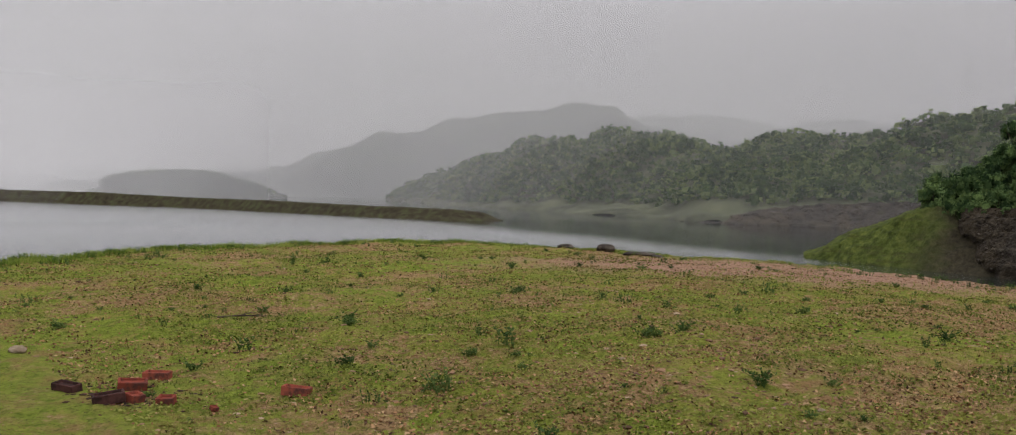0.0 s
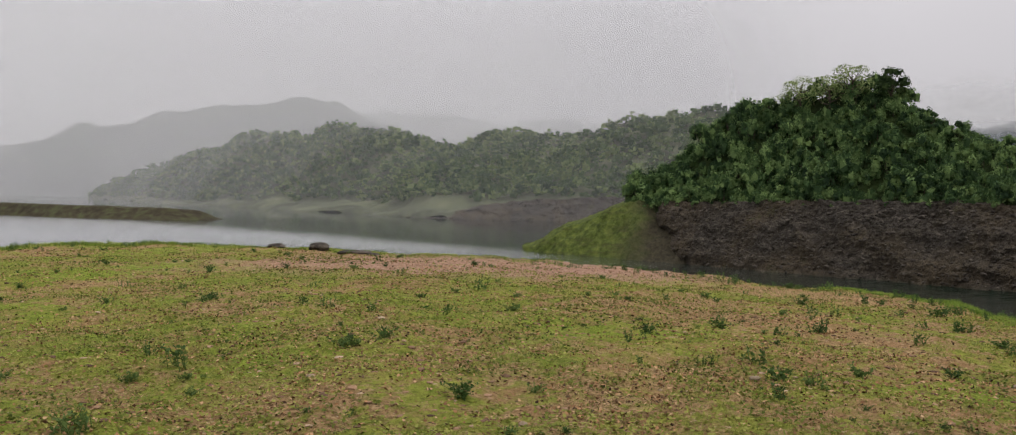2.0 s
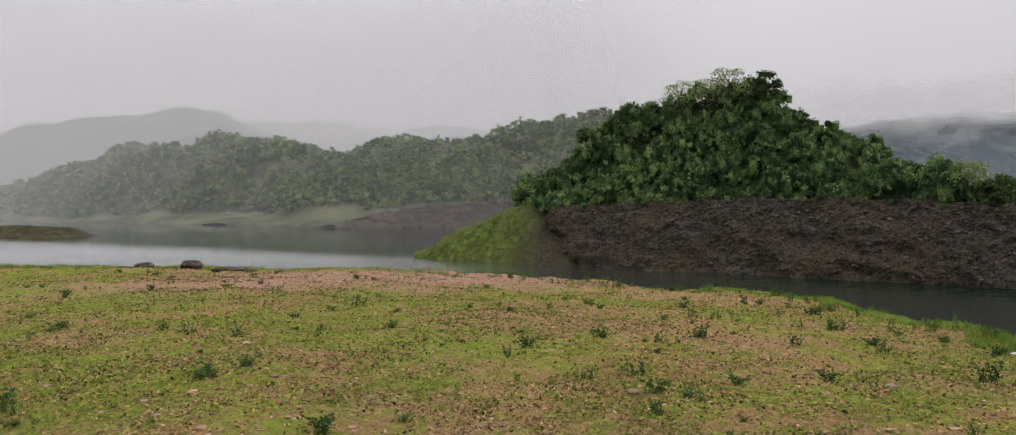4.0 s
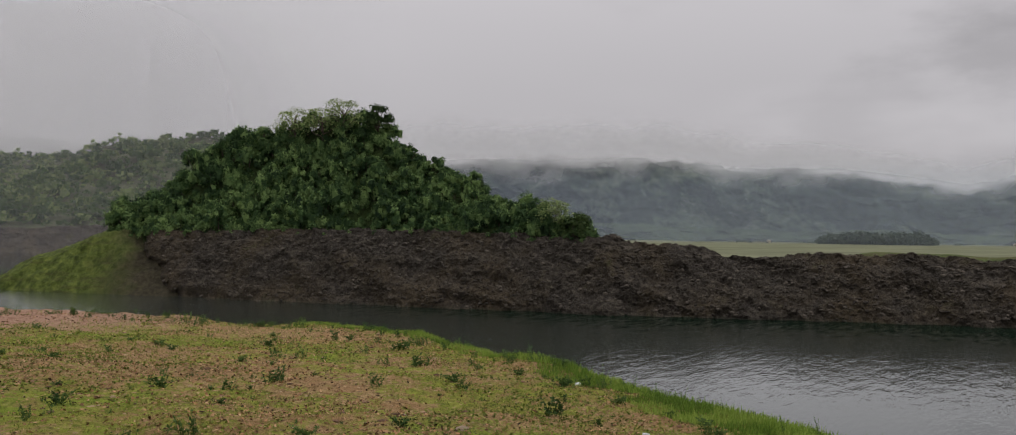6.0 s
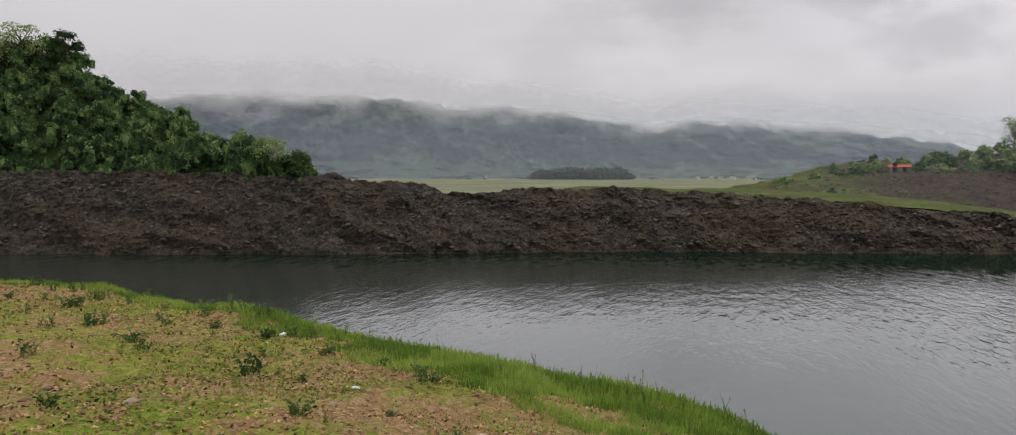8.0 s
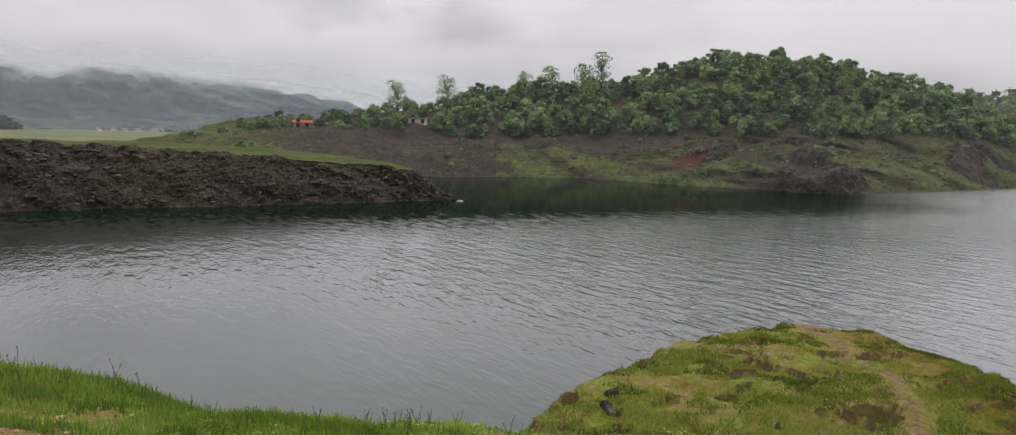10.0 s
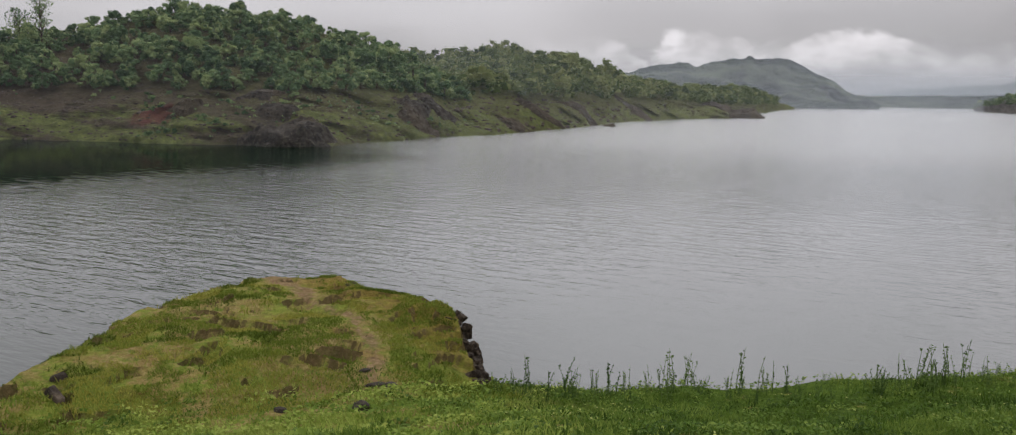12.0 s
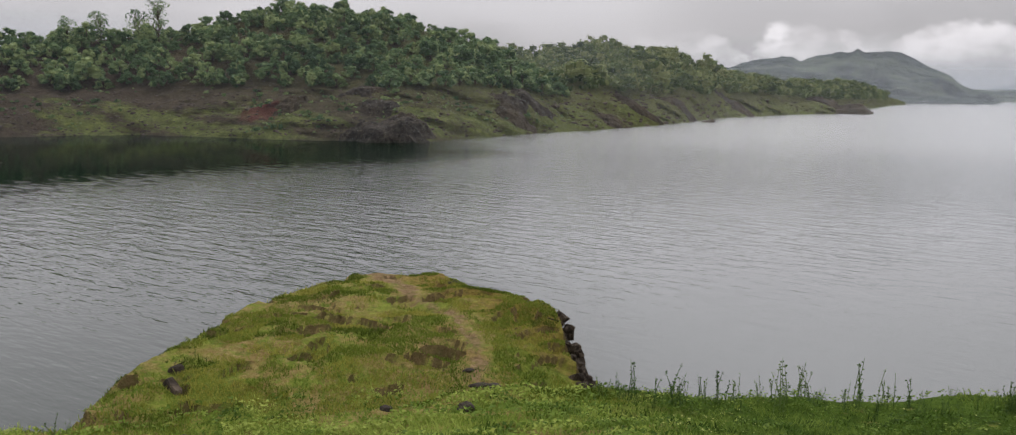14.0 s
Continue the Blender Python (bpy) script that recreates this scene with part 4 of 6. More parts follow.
tagged(new("low_tongue", sheet("low_tongue", TONGUE_GRID, TONGUE_MAT)), "long low tongue of brown earth with a green top", "headland", kind="structure")


def mountain(name, rows, r, depth, rough, scale, seed, label, material=FARWOOD, base=WATER - 2, lean=0.6, step=0.2):
    rows = np.array(rows)
    az = np.arange(rows[0, 0], rows[-1, 0] + 0.01, step)
    el = np.interp(az, rows[:, 0], rows[:, 1])
    rr = r * np.ones_like(az)
    zr = np.maximum(lift(el, rr + depth), base + 1)
    grid = slope(az, [(rr, base + 0 * az), (rr + 0.5 * depth, base + 0.42 * (zr - base)), (rr + depth, zr), (rr + 1.6 * depth, base + 0.5 * (zr - base)), (rr + 2.2 * depth, base + 0 * az)], (30, 30, 5, 3), rough, scale, seed)
    spurs = 0.5 - np.abs(grain(grid * (1, 1, 0.2), 2.2 * scale / 3, seed + 5, 4, 0.6))
    face = smooth(0, 0.25, np.linspace(0, 1, grid.shape[1])) * smooth(0.9, 0.6, np.linspace(0, 1, grid.shape[1]))
    away = grid[..., :2] / np.linalg.norm(grid[..., :2], axis=-1, keepdims=True)
    grid[..., :2] -= away * (0.3 * depth * spurs * face)[..., None]
    return tagged(new(name, sheet(name, grid, material)), label, "mountain", kind="structure")


mountain("far_ridge", [(-16, -0.2), (-9, 0.1), (-4.2, 1.0), (-1.1, 2.25), (2.1, 2.9), (4.5, 3.85), (7.3, 4.85), (11.4, 5.15), (13.1, 5.6), (15.9, 5.8), (17.6, 5.65), (19, 4.8), (22, 3.5), (28, 1.0)], 1350, 380, 20, 0.011, 51,
         "pale misty mountain ridge behind the lake")
mountain("faint_ridge", [(8, 1.0), (14, 4.2), (18.4, 5.3), (21.2, 5.45), (24.8, 5.15), (27.9, 4.8), (31.6, 4.85), (33, 4.9), (38, 4.2), (46, 3.0)], 2050, 420, 18, 0.010, 53, "faint grey mountain ridge almost lost in mist")
mountain("islet_hill", [(-14, -0.3), (-13.3, 0.0), (-12.6, 0.5), (-10.2, 0.75), (-8, 0.82), (-6.2, 0.6), (-5.2, 0.35), (-4.2, 0.1), (-3.2, -0.2), (-2.6, -0.3)], 880, 60, 4, 0.05, 55, "small dark wooded hill in mist at the water")
mountain("misty_shore", [(-45, 1.6), (-30, 1.2), (-22, 0.7), (-18, 0.45), (-14, 0.9), (-10, 1.1), (-7.5, 1.2), (-5.6, 1.65), (-3.6, 1.2), (-1, 0.4), (2, -0.2)], 1900, 300, 9, 0.006, 57, "faint far hills over the left shore")
mountain("mist_mountain", [(50, 3.6), (55, 4.4), (59.4, 4.9), (64, 4.9), (68.8, 5.0), (73, 4.35), (78.6, 4.05), (83.2, 3.4), (86.5, 2.95), (88.5, 3.3), (91.4, 3.3), (94.7, 2.75), (98, 2.62), (100.9, 2.08), (102.9, 1.7), (106, 1.1), (110, 0.3), (113, -0.2)],
         1700, 420, 13, 0.011, 59, "dark green mountain range with cloud on its crest", MOUNTWOOD, base=-5)
mountain("foothill", [(62, 0.1), (65, 0.9), (69, 0.75), (73, 0.6), (78, 0.35), (83, 0.5), (88, 0.3), (94, 0.45), (100, 0.2), (106, 0.1)], 1250, 200, 7, 0.012, 60, "low wooded foothills at the edge of the plain", base=-5)
mountain("conical_hill", [(150, 0.6), (153, 1.3), (155, 1.8), (157, 2.05), (158.2, 1.9), (160, 2.3), (161.5, 2.68), (163.5, 2.4), (165.5, 1.45), (167.2, 0.5), (168.3, -0.1), (169, -0.3)], 1150, 200, 9, 0.02, 61, "green conical hill at the end of the lake", MOUNTWOOD)
mountain("horizon_hills", [(160, 0.35), (166, 0.42), (169, 0.36), (174, 0.42), (180, 0.5), (200, 0.5)], 1700, 150, 4, 0.012, 63, "blue-grey hills on the horizon across the lake", MOUNTWOOD)
mountain("cloudy_mountain", [(166, 0.2), (169, 0.6), (172, 0.95), (175, 1.1), (178, 1.35), (181, 1.75), (186, 2.3), (192, 2.6), (200, 2.2)], 2250, 160, 9, 0.012, 64, "pale blue mountain vanishing into cloud", MOUNTWOOD)

CAPE_ROCK = surface("cape_rock", blotch([(0.025, 0.023, 0.019), (0.055, 0.048, 0.04), (0.085, 0.074, 0.06), (0.24, 0.205, 0.18)], 0.17, 9.0, 0.34, 0.72, 0.66), 0.9, lambda n, p: (n.noise(p, 0.5, 9.0, 0.75), 1.5))
CAPE = table([(173.9, 1260, -0.35, 1275), (174.5, 1100, 0.55, 1140), (177.1, 800, 1.1, 880), (178.9, 640, 1.25, 740), (181.3, 570, 1.55, 690), (183.6, 535, 2.2, 670), (184.6, 525, 2.35, 670), (186.8, 508, 1.9, 660), (190, 500, 2.0, 660), (196, 495, 2.0, 660)])
az = np.arange(173.9, 196, 0.12)
rw, el, rt = CAPE(az)
zf = lift(np.interp(az, [173.9, 174.6, 179.7, 186.8, 196], [-0.3, -0.05, 0.15, 0.35, 0.4]), rw + 8)
zr = np.maximum(lift(el, rt) - 9, zf)
CAPE_GRID = slope(az, [(rw - 4, WATER - 2 + 0 * az), (rw, WATER + 0 * az), (rw + 8, zf), (rt, zr), (rt + 150, zr - 5), (rt + 300, WATER - 4 + 0 * az)], (3, 26, 16, 3, 4), 4.2, 0.045, 67)
tagged(new("rocky_cape", sheet("rocky_cape", CAPE_GRID, CAPE_ROCK, flat_faces=True)), "rocky cape with trees on top across the lake", "headland", kind="structure")


CREST = table([(a, math.tan(radians(e)) * 1660 + EYE) for a, e in ((40, 4.3), (60, 4.35), (69, 4.45), (74, 3.75), (80, 3.65), (84, 3.1), (87, 2.6), (89, 3.1), (95, 2.65), (100, 2.3), (103, 1.9), (110, 1.2), (118, 1.2))])


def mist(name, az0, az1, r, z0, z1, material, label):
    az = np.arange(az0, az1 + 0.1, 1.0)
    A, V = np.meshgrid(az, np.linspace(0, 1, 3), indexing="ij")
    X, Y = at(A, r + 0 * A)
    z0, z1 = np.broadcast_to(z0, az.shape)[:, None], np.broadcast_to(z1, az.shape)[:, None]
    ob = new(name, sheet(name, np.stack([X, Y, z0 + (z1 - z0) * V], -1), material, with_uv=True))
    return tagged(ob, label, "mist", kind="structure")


# see-through sheets; their pale or bluish colour stands in for distance haze
mist("mist_bank", -60, 2, 862, WATER + 0.05, 200, mist_material("islet_mist", 0.30, 0.004, 0.2, 0.0, 0.35), "sheet of pale mist and haze before the islet")
mist("mist_bank", 1, 53, 318, WATER + 0.05, 130, mist_material("thin_mist", 0.12, 0.006, 0.2, 0.0, 0.5), "sheet of thin mist and haze over the lake arm")
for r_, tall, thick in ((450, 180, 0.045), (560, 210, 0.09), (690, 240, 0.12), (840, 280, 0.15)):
    mist("mist_bank", -60, 49, r_, WATER + 0.05, tall, mist_material("drifting_mist", thick, 0.004, 0.25, 0.0, 0.4), "sheet of rain mist and haze over the lake arm")
mist("mist_bank", -60, 49, 1260, WATER + 0.05, 420, mist_material("pale_mist", 0.50, 0.002, 0.25, 0.0, 0.45), "sheet of pale rain mist and haze before the far ridges")
mist("mist_bank", -60, 49, 1960, WATER + 0.05, 520, mist_material("dense_mist", 0.55, 0.002, 0.25, 0.0, 0.45), "sheet of dense pale mist and haze behind the first ridge")
mist("mist_bank", 49, 124, 1230, -4, 125, mist_material("valley_haze", 0.23, 0.002, 0.25, 0.0, 0.5, (0.74, 0.87, 1.0)), "see-through sheet for bluish distance haze over the plain")
mist("mist_bank", 128, 176, 240, WATER + 0.05, 70, mist_material("second_hill_haze", 0.06, 0.006, 0.2, 0.0, 0.5, (0.86, 0.92, 0.97)), "see-through sheet for thin haze before the second hill")
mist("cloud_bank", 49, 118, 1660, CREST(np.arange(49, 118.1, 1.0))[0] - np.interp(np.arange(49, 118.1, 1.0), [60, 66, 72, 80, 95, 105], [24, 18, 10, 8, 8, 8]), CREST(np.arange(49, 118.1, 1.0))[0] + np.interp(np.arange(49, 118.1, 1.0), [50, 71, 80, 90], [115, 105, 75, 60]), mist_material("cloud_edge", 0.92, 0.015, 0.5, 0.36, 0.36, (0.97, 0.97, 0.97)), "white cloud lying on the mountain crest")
mist("mist_bank", 146, 212, 1130, WATER + 0.05, 90, mist_material("lake_end_haze", 0.25, 0.002, 0.2, 0.0, 0.4, (0.74, 0.81, 0.88)), "see-through sheet for haze over the end of the lake")
mist("mist_bank", 166, 205, 455, WATER + 0.05, 60, mist_material("cape_haze", 0.05, 0.004, 0.2, 0.0, 0.5, (0.86, 0.92, 0.97)), "see-through sheet for thin haze before the rocky cape")
mist("mist_bank", 160, 214, 2150, WATER + 0.05, 105, mist_material("far_haze", 0.6, 0.002, 0.2, 0.0, 0.3, (0.56, 0.61, 0.68)), "see-through sheet for haze before the far mountain")
span = np.arange(50, 112.1, 1.0)
mist("cloud_bank", 50, 112, 1640, CREST(span)[0] - np.interp(span, [60, 72, 80, 95, 105], [46, 30, 22, 20, 18]), CREST(span)[0] + 24, mist_material("cloud_rags", 0.5, 0.014, 1.5, 0.9, 0.95, (0.97, 0.97, 0.97)), "torn white cloud rags hanging down the mountain")

# dark rock along the ridge's foot
az = np.arange(21.3, 42.5, 0.06)
rw, el, rt = RIDGE(az)
top = np.interp(az, [21.3, 24.4, 25.4, 28, 34, 42.5], [-8.5, -7.5, -4.5, -1.0, 1.4, 1.8])
P = slope(az, [(rw - 13, WATER - 2 + 0 * az), (rw - 11, WATER + 0 * az), (rw - 1, top + 0.9), (rw + 12, top - 0.5)], (3, 30, 6), 1.0, 0.15, 49)
out = P[..., :2] / np.linalg.norm(P[..., :2], axis=-1, keepdims=True)
P[..., :2] += out * (2.4 * np.abs(grain(P * (1, 1, 0.3), 0.12, 50, 3)) + 0.6 * grain(P, 0.6, 52, 2))[..., None]
tagged(new("ridge_bank", sheet("ridge_bank", P, BANK, flat_faces=True)), "dark rocky bank along the foot of the ridge", "rock bank", kind="structure")
# one more tinted sheet that paints haze over the dark wood
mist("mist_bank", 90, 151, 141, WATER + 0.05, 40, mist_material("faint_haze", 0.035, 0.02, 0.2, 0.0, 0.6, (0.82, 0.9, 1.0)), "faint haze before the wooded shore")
# and another for the blue haze of the plain
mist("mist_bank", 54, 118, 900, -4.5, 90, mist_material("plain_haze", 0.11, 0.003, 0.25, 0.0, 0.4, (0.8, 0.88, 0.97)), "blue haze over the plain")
# ---- plants: makers ----
rng = np.random.default_rng(7)


def unit(v):
    return v / (np.linalg.norm(v, axis=-1, keepdims=True) + 1e-9)


def leaf_cloud(rng, lobes, per_lobe, leaf, droop=0.08, inner=0.55):
    """Leaf sprays over lobes, rows of (x, y, z, rx, ry, rz): corner points of bent quads, n x 4 x 3."""
    out = []
    for x, y, z, rx, ry, rz in lobes:
        d = unit(rng.normal(size=(per_lobe, 3)) + (0, 0, 0.55))
        depth = inner + (1 - inner) * rng.random((per_lobe, 1)) ** 0.5
        c = np.array([x, y, z]) + d * depth * (rx, ry, rz)
        normal = unit(d * 0.9 + (0, 0, 0.35) + rng.normal(size=d.shape) * 0.5)
        side = unit(np.cross(normal, rng.normal(size=d.shape)))
        ahead = np.cross(normal, side)
        size = leaf * rng.uniform(0.55, 1.35, (per_lobe, 1))
        long = size * rng.uniform(0.7, 1.2, (per_lobe, 1))
        sag = (0, 0, -droop) * long
        out.append(np.stack([c - ahead * long, c - side * size * 0.75 + sag * 0.1, c + ahead * long + sag, c + side * size * 0.75 + sag * 0.1], 1))
    return np.concatenate(out)


def quads_mesh(name, quads, material):
    q = np.asarray(quads).reshape(-1, 3)
    return mesh_of(name, q, np.arange(len(q)).reshape(-1, 4), material, True)


def tube(points, radii, sides=6):
    """A tapered limb through points: vertices and quads."""
    points = np.array(points, float)
    verts, faces = [], []
    for i, (p, r) in enumerate(zip(points, radii)):
        t = unit(points[min(i + 1, len(points) - 1)] - points[max(i - 1, 0)])
        a = unit(np.cross(t, (0.31, 0.95, 0.1)))
        b = np.cross(t, a)
        w = np.linspace(0, 2 * np.pi, sides, endpoint=False)[:, None]
        verts.append(p + r * (np.cos(w) * a + np.sin(w) * b))
    for i in range(len(points) - 1):
        for k in range(sides):
            j = (k + 1) % sides
            faces.append((i * sides + k, i * sides + j, (i + 1) * sides + j, (i + 1) * sides + k))
    return np.concatenate(verts), np.array(faces)


def joined(pieces):
    verts, faces, base = [], [], 0
    for v, f in pieces:
        verts.append(v)
        faces.append(np.asarray(f) + base)
        base += len(v)
    return np.concatenate(verts), np.concatenate(faces)


def tree_shape(rng, tall, wide, lobes, per_lobe, leaf, airy=0.5, stem=0.35, narrow=False):
    """Trunk with limbs and the lobes of a crown."""
    rows, limbs, slim = [], [], 0.4 if narrow else 1.0
    limbs.append(tube([(0, 0, -0.6), (0.05 * wide, 0, tall * stem), (0.02 * wide, 0.04 * wide, tall * 0.75)], (0.035 * tall * slim, 0.026 * tall * slim, 0.008 * tall * slim)))
    for k in range(lobes):
        a = k * 2.4 + rng.uniform(-0.4, 0.4)
        h = 0.36 + 0.6 * (k + rng.random()) / lobes if narrow else stem + 0.1 + (0.82 - stem) * ((k + 0.5) / lobes)
        reach = wide * (0.24 if narrow else 0.42 * math.sqrt(max(0.1, 1 - ((h - 0.5) / 0.55) ** 2))) * rng.uniform(0.6, 1.15)
        x, y, z = math.cos(a) * reach, math.sin(a) * reach, tall * h
        s = wide * rng.uniform(0.2, 0.34) * (1.05 if narrow else 1)
        rows.append((x, y, z, s, s, s * rng.uniform(0.5, 0.8)))
        limbs.append(tube([(0.03 * wide, 0, tall * min(h - 0.15, 0.6)), (x * 0.6, y * 0.6, z - 0.1 * tall), (x, y, z)], (0.014 * tall, 0.009 * tall, 0.003 * tall), 4))
    return joined(limbs), leaf_cloud(rng, rows, per_lobe, leaf, inner=airy)


def ball_quads(n):
    """Loose quads over a ball without its underside: centres of the cells of a blown-up cube, n to an edge."""
    cells = []
    t = np.tan(np.linspace(-np.pi / 4, np.pi / 4, n + 1))
    for axis in range(3):
        for sign in (-1, 1):
            for i in range(n):
                for j in range(n):
                    quad = np.zeros((4, 3))
                    for k, (a, b) in enumerate(((i, j), (i + 1, j), (i + 1, j + 1), (i, j + 1))[::sign]):
                        quad[k, axis], quad[k, (axis + 1) % 3], quad[k, (axis + 2) % 3] = sign, t[a], t[b]
                    cells.append(unit(quad))
    cells = np.array(cells)
    return cells[cells[:, :, 2].mean(1) > -0.45]


BALLS = {n: ball_quads(n) for n in (1, 2)}


def billows(rng, rows, n, ruffle=0.3):
    """Rounded clumps of foliage: the cells of each lobe's skin, ruffled and shingled."""
    out = []
    for x, y, z, rx, ry, rz in rows:
        q = BALLS[n]
        a = rng.uniform(0, 6.28)
        q = np.stack([q[..., 0] * np.cos(a) - q[..., 1] * np.sin(a), q[..., 0] * np.sin(a) + q[..., 1] * np.cos(a), q[..., 2]], -1)
        swell = 1 + ruffle * grain(q + rng.uniform(0, 50), 2.6, 7, 2)[..., None]
        c = q.mean(1, keepdims=True)
        tilt = rng.normal(size=(len(q), 4, 1)) * ruffle * 0.7
        q = c + (q - c) * 1.22
        out.append(np.array([x, y, z]) + q * (swell + tilt) * (rx, ry, rz))
    return np.concatenate(out)


def sprays(rng, lobes, per_lobe, leaf, up=0.45, loose=0.6, deep=0.72, droop=0.25):
    """Leaf sprays that lie over lobes like shingles, with gaps: n x 4 x 3 corner points."""
    out = []
    for x, y, z, rx, ry, rz in lobes:
        d = unit(rng.normal(size=(per_lobe, 3)) + (0, 0, up))
        depth = deep + (1.12 - deep) * rng.random((per_lobe, 1)) ** 0.6
        c = np.array([x, y, z]) + d * depth * (rx, ry, rz)
        normal = unit(d * (1 / rx, 1 / ry, 1 / rz) * rx + (0, 0, 0.4) + rng.normal(size=d.shape) * loose)
        side = unit(np.cross(normal, rng.normal(size=d.shape)))
        ahead = np.cross(normal, side)
        size = leaf * rng.uniform(0.5, 1.4, (per_lobe, 1))
        long = size * rng.uniform(0.9, 1.5, (per_lobe, 1))
        sag = (0, 0, -droop) * long
        out.append(np.stack([c - ahead * long, c - side * size * 0.7, c + ahead * long + sag, c + side * size * 0.7 + sag * 0.3], 1))
    return np.concatenate(out)


def dome_shape(rng, tall, wide, lobes, per_lobe, leaf, stem=0.3, flat=0.62, spread=0.40, core=1):
    """A broad tree: short trunk, limbs, and pads of foliage stepped over a dome."""
    rows, limbs = [], [tube([(0, 0, -0.6), (0.04 * wide, 0, tall * stem), (0.0, 0.03 * wide, tall * 0.7)], (0.035 * tall, 0.026 * tall, 0.01 * tall))]
    for k in range(lobes):
        f = (k + 0.5) / lobes
        a = k * 2.4 + rng.uniform(-0.5, 0.5)
        up = 1.0 - 1.1 * f
        reach = math.sqrt(max(0.0, 1 - up * up)) * spread * wide * rng.uniform(0.65, 1.2)
        z = tall * (stem + 0.12 + (0.72 - stem) * max(up, -0.1) * rng.uniform(0.75, 1.15))
        s = wide * rng.uniform(0.42, 0.85) / math.sqrt(lobes)
        x, y = math.cos(a) * reach, math.sin(a) * reach
        rows.append((x, y, z, s, s, s * flat * rng.uniform(0.8, 1.25)))
        if k % 2 == 0:
            limbs.append(tube([(0.02 * wide, 0, tall * stem), (x * 0.6, y * 0.6, z - 0.12 * tall), (x, y, z)], (0.014 * tall, 0.009 * tall, 0.003 * tall), 4))
    body = np.concatenate([sprays(rng, rows, per_lobe, leaf, 0.35, 0.42, 0.86, 0.2), billows(rng, [(x, y, z, 0.74 * a, 0.74 * b, 0.7 * c) for x, y, z, a, b, c in rows], core, 0.3)])
    return joined(limbs), body


def plume_shape(rng, tall, wide, plumes, per_plume, leaf):
    """A rank shrub hung with creepers: upright plumes of drooping sprays round short stems."""
    rows, limbs = [], []
    for k in range(plumes):
        a = k * 2.4 + rng.uniform(-0.5, 0.5)
        reach = 0.46 * wide * math.sqrt((k + 0.4) / plumes) * rng.uniform(0.8, 1.15)
        high = tall * (1.0 - 0.62 * (reach / (0.5 * wide)) ** 2) * rng.uniform(0.62, 1.12)
        s = wide * rng.uniform(0.09, 0.16)
        x, y = math.cos(a) * reach, math.sin(a) * reach
        rows.append((x, y, max(high - 1.2 * s, 0.2), s * rng.uniform(0.8, 1.4), s * rng.uniform(0.8, 1.4), s * rng.uniform(0.9, 2.0)))
        if k % 3 == 0:
            limbs.append(tube([(x * 0.2, y * 0.2, -0.5), (x * 0.7, y * 0.7, high * 0.5), (x, y, high * 0.9)], (0.05, 0.035, 0.012), 4))
    body = np.concatenate([sprays(rng, rows, per_plume, leaf, 0.3, 0.45, 0.8, 0.6), billows(rng, [(x, y, z, 0.7 * a, 0.7 * b, 0.7 * c) for x, y, z, a, b, c in rows], 1, 0.3)])
    return joined(limbs), body


def tree_thing(name, shape, leaves, label, category, group):
    (verts, faces), quads = shape
    top = new(name)
    child("trunk", mesh_of("trunk", verts, faces, BARK), top)
    child("crown", quads_mesh("crown", quads, leaves), top)
    return tagged(top, label, category, group)


def spots(grid, rows, count, seed, az_span=None):
    """Random places on a hillside grid, between two of its rows."""
    rng = np.random.default_rng(seed)
    n, m = grid.shape[:2]
    lo, hi = az_span or (0.0, 1.0)
    i = (lo + (hi - lo) * rng.random(count)) * (n - 1.001)
    j = rows[0] + rng.random(count) * (rows[1] - rows[0] - 0.001)
    i0, j0 = i.astype(int), j.astype(int)
    fi, fj = (i - i0)[:, None], (j - j0)[:, None]
    return (grid[i0, j0] * (1 - fi) + grid[i0 + 1, j0] * fi) * (1 - fj) + (grid[i0, j0 + 1] * (1 - fi) + grid[i0 + 1, j0 + 1] * fi) * fj


def thinned(points, gap):
    """Those of the points that keep a distance to one another."""
    kept, cells = [], {}
    for p in points:
        key = tuple((p[:3] // gap).astype(int))
        near = [q for a in (-1, 0, 1) for b in (-1, 0, 1) for c in (-1, 0, 1) for q in cells.get((key[0] + a, key[1] + b, key[2] + c), ())]
        if all(((p - q) ** 2).sum() > gap * gap for q in near):
            cells.setdefault(key, []).append(p)
            kept.append(p)
    return np.array(kept)


def planted(templates, places, sizes, seed, sink=0.0):
    """Copies of templates at places; the templates themselves stand at the first ones."""
    rng = random.Random(seed)
    for k, (p, s) in enumerate(zip(places, sizes)):
        m = Matrix.LocRotScale((p[0], p[1], p[2] - sink), Euler((rng.uniform(-0.08, 0.08), rng.uniform(-0.08, 0.08), rng.uniform(0, 6.28))), None)
        t = templates[k % len(templates)]
        s *= rng.uniform(0.85, 1.15)
        if k < len(templates):
            t.matrix_basis = m @ Matrix.Diagonal((s, s, s, 1))
        else:
            c = copy_thing(t, m)
            c.scale = (s, s, s)


def massed(name, clouds, places, sizes, material, label, category, seed, sink=0.0):
    """Many crowns in one mesh of kind stuff."""
    rng = np.random.default_rng(seed)
    out = []
    for k, (p, s) in enumerate(zip(places, sizes)):
        q = clouds[k % len(clouds)]
        a = rng.uniform(0, 6.28)
        c, d = np.cos(a), np.sin(a)
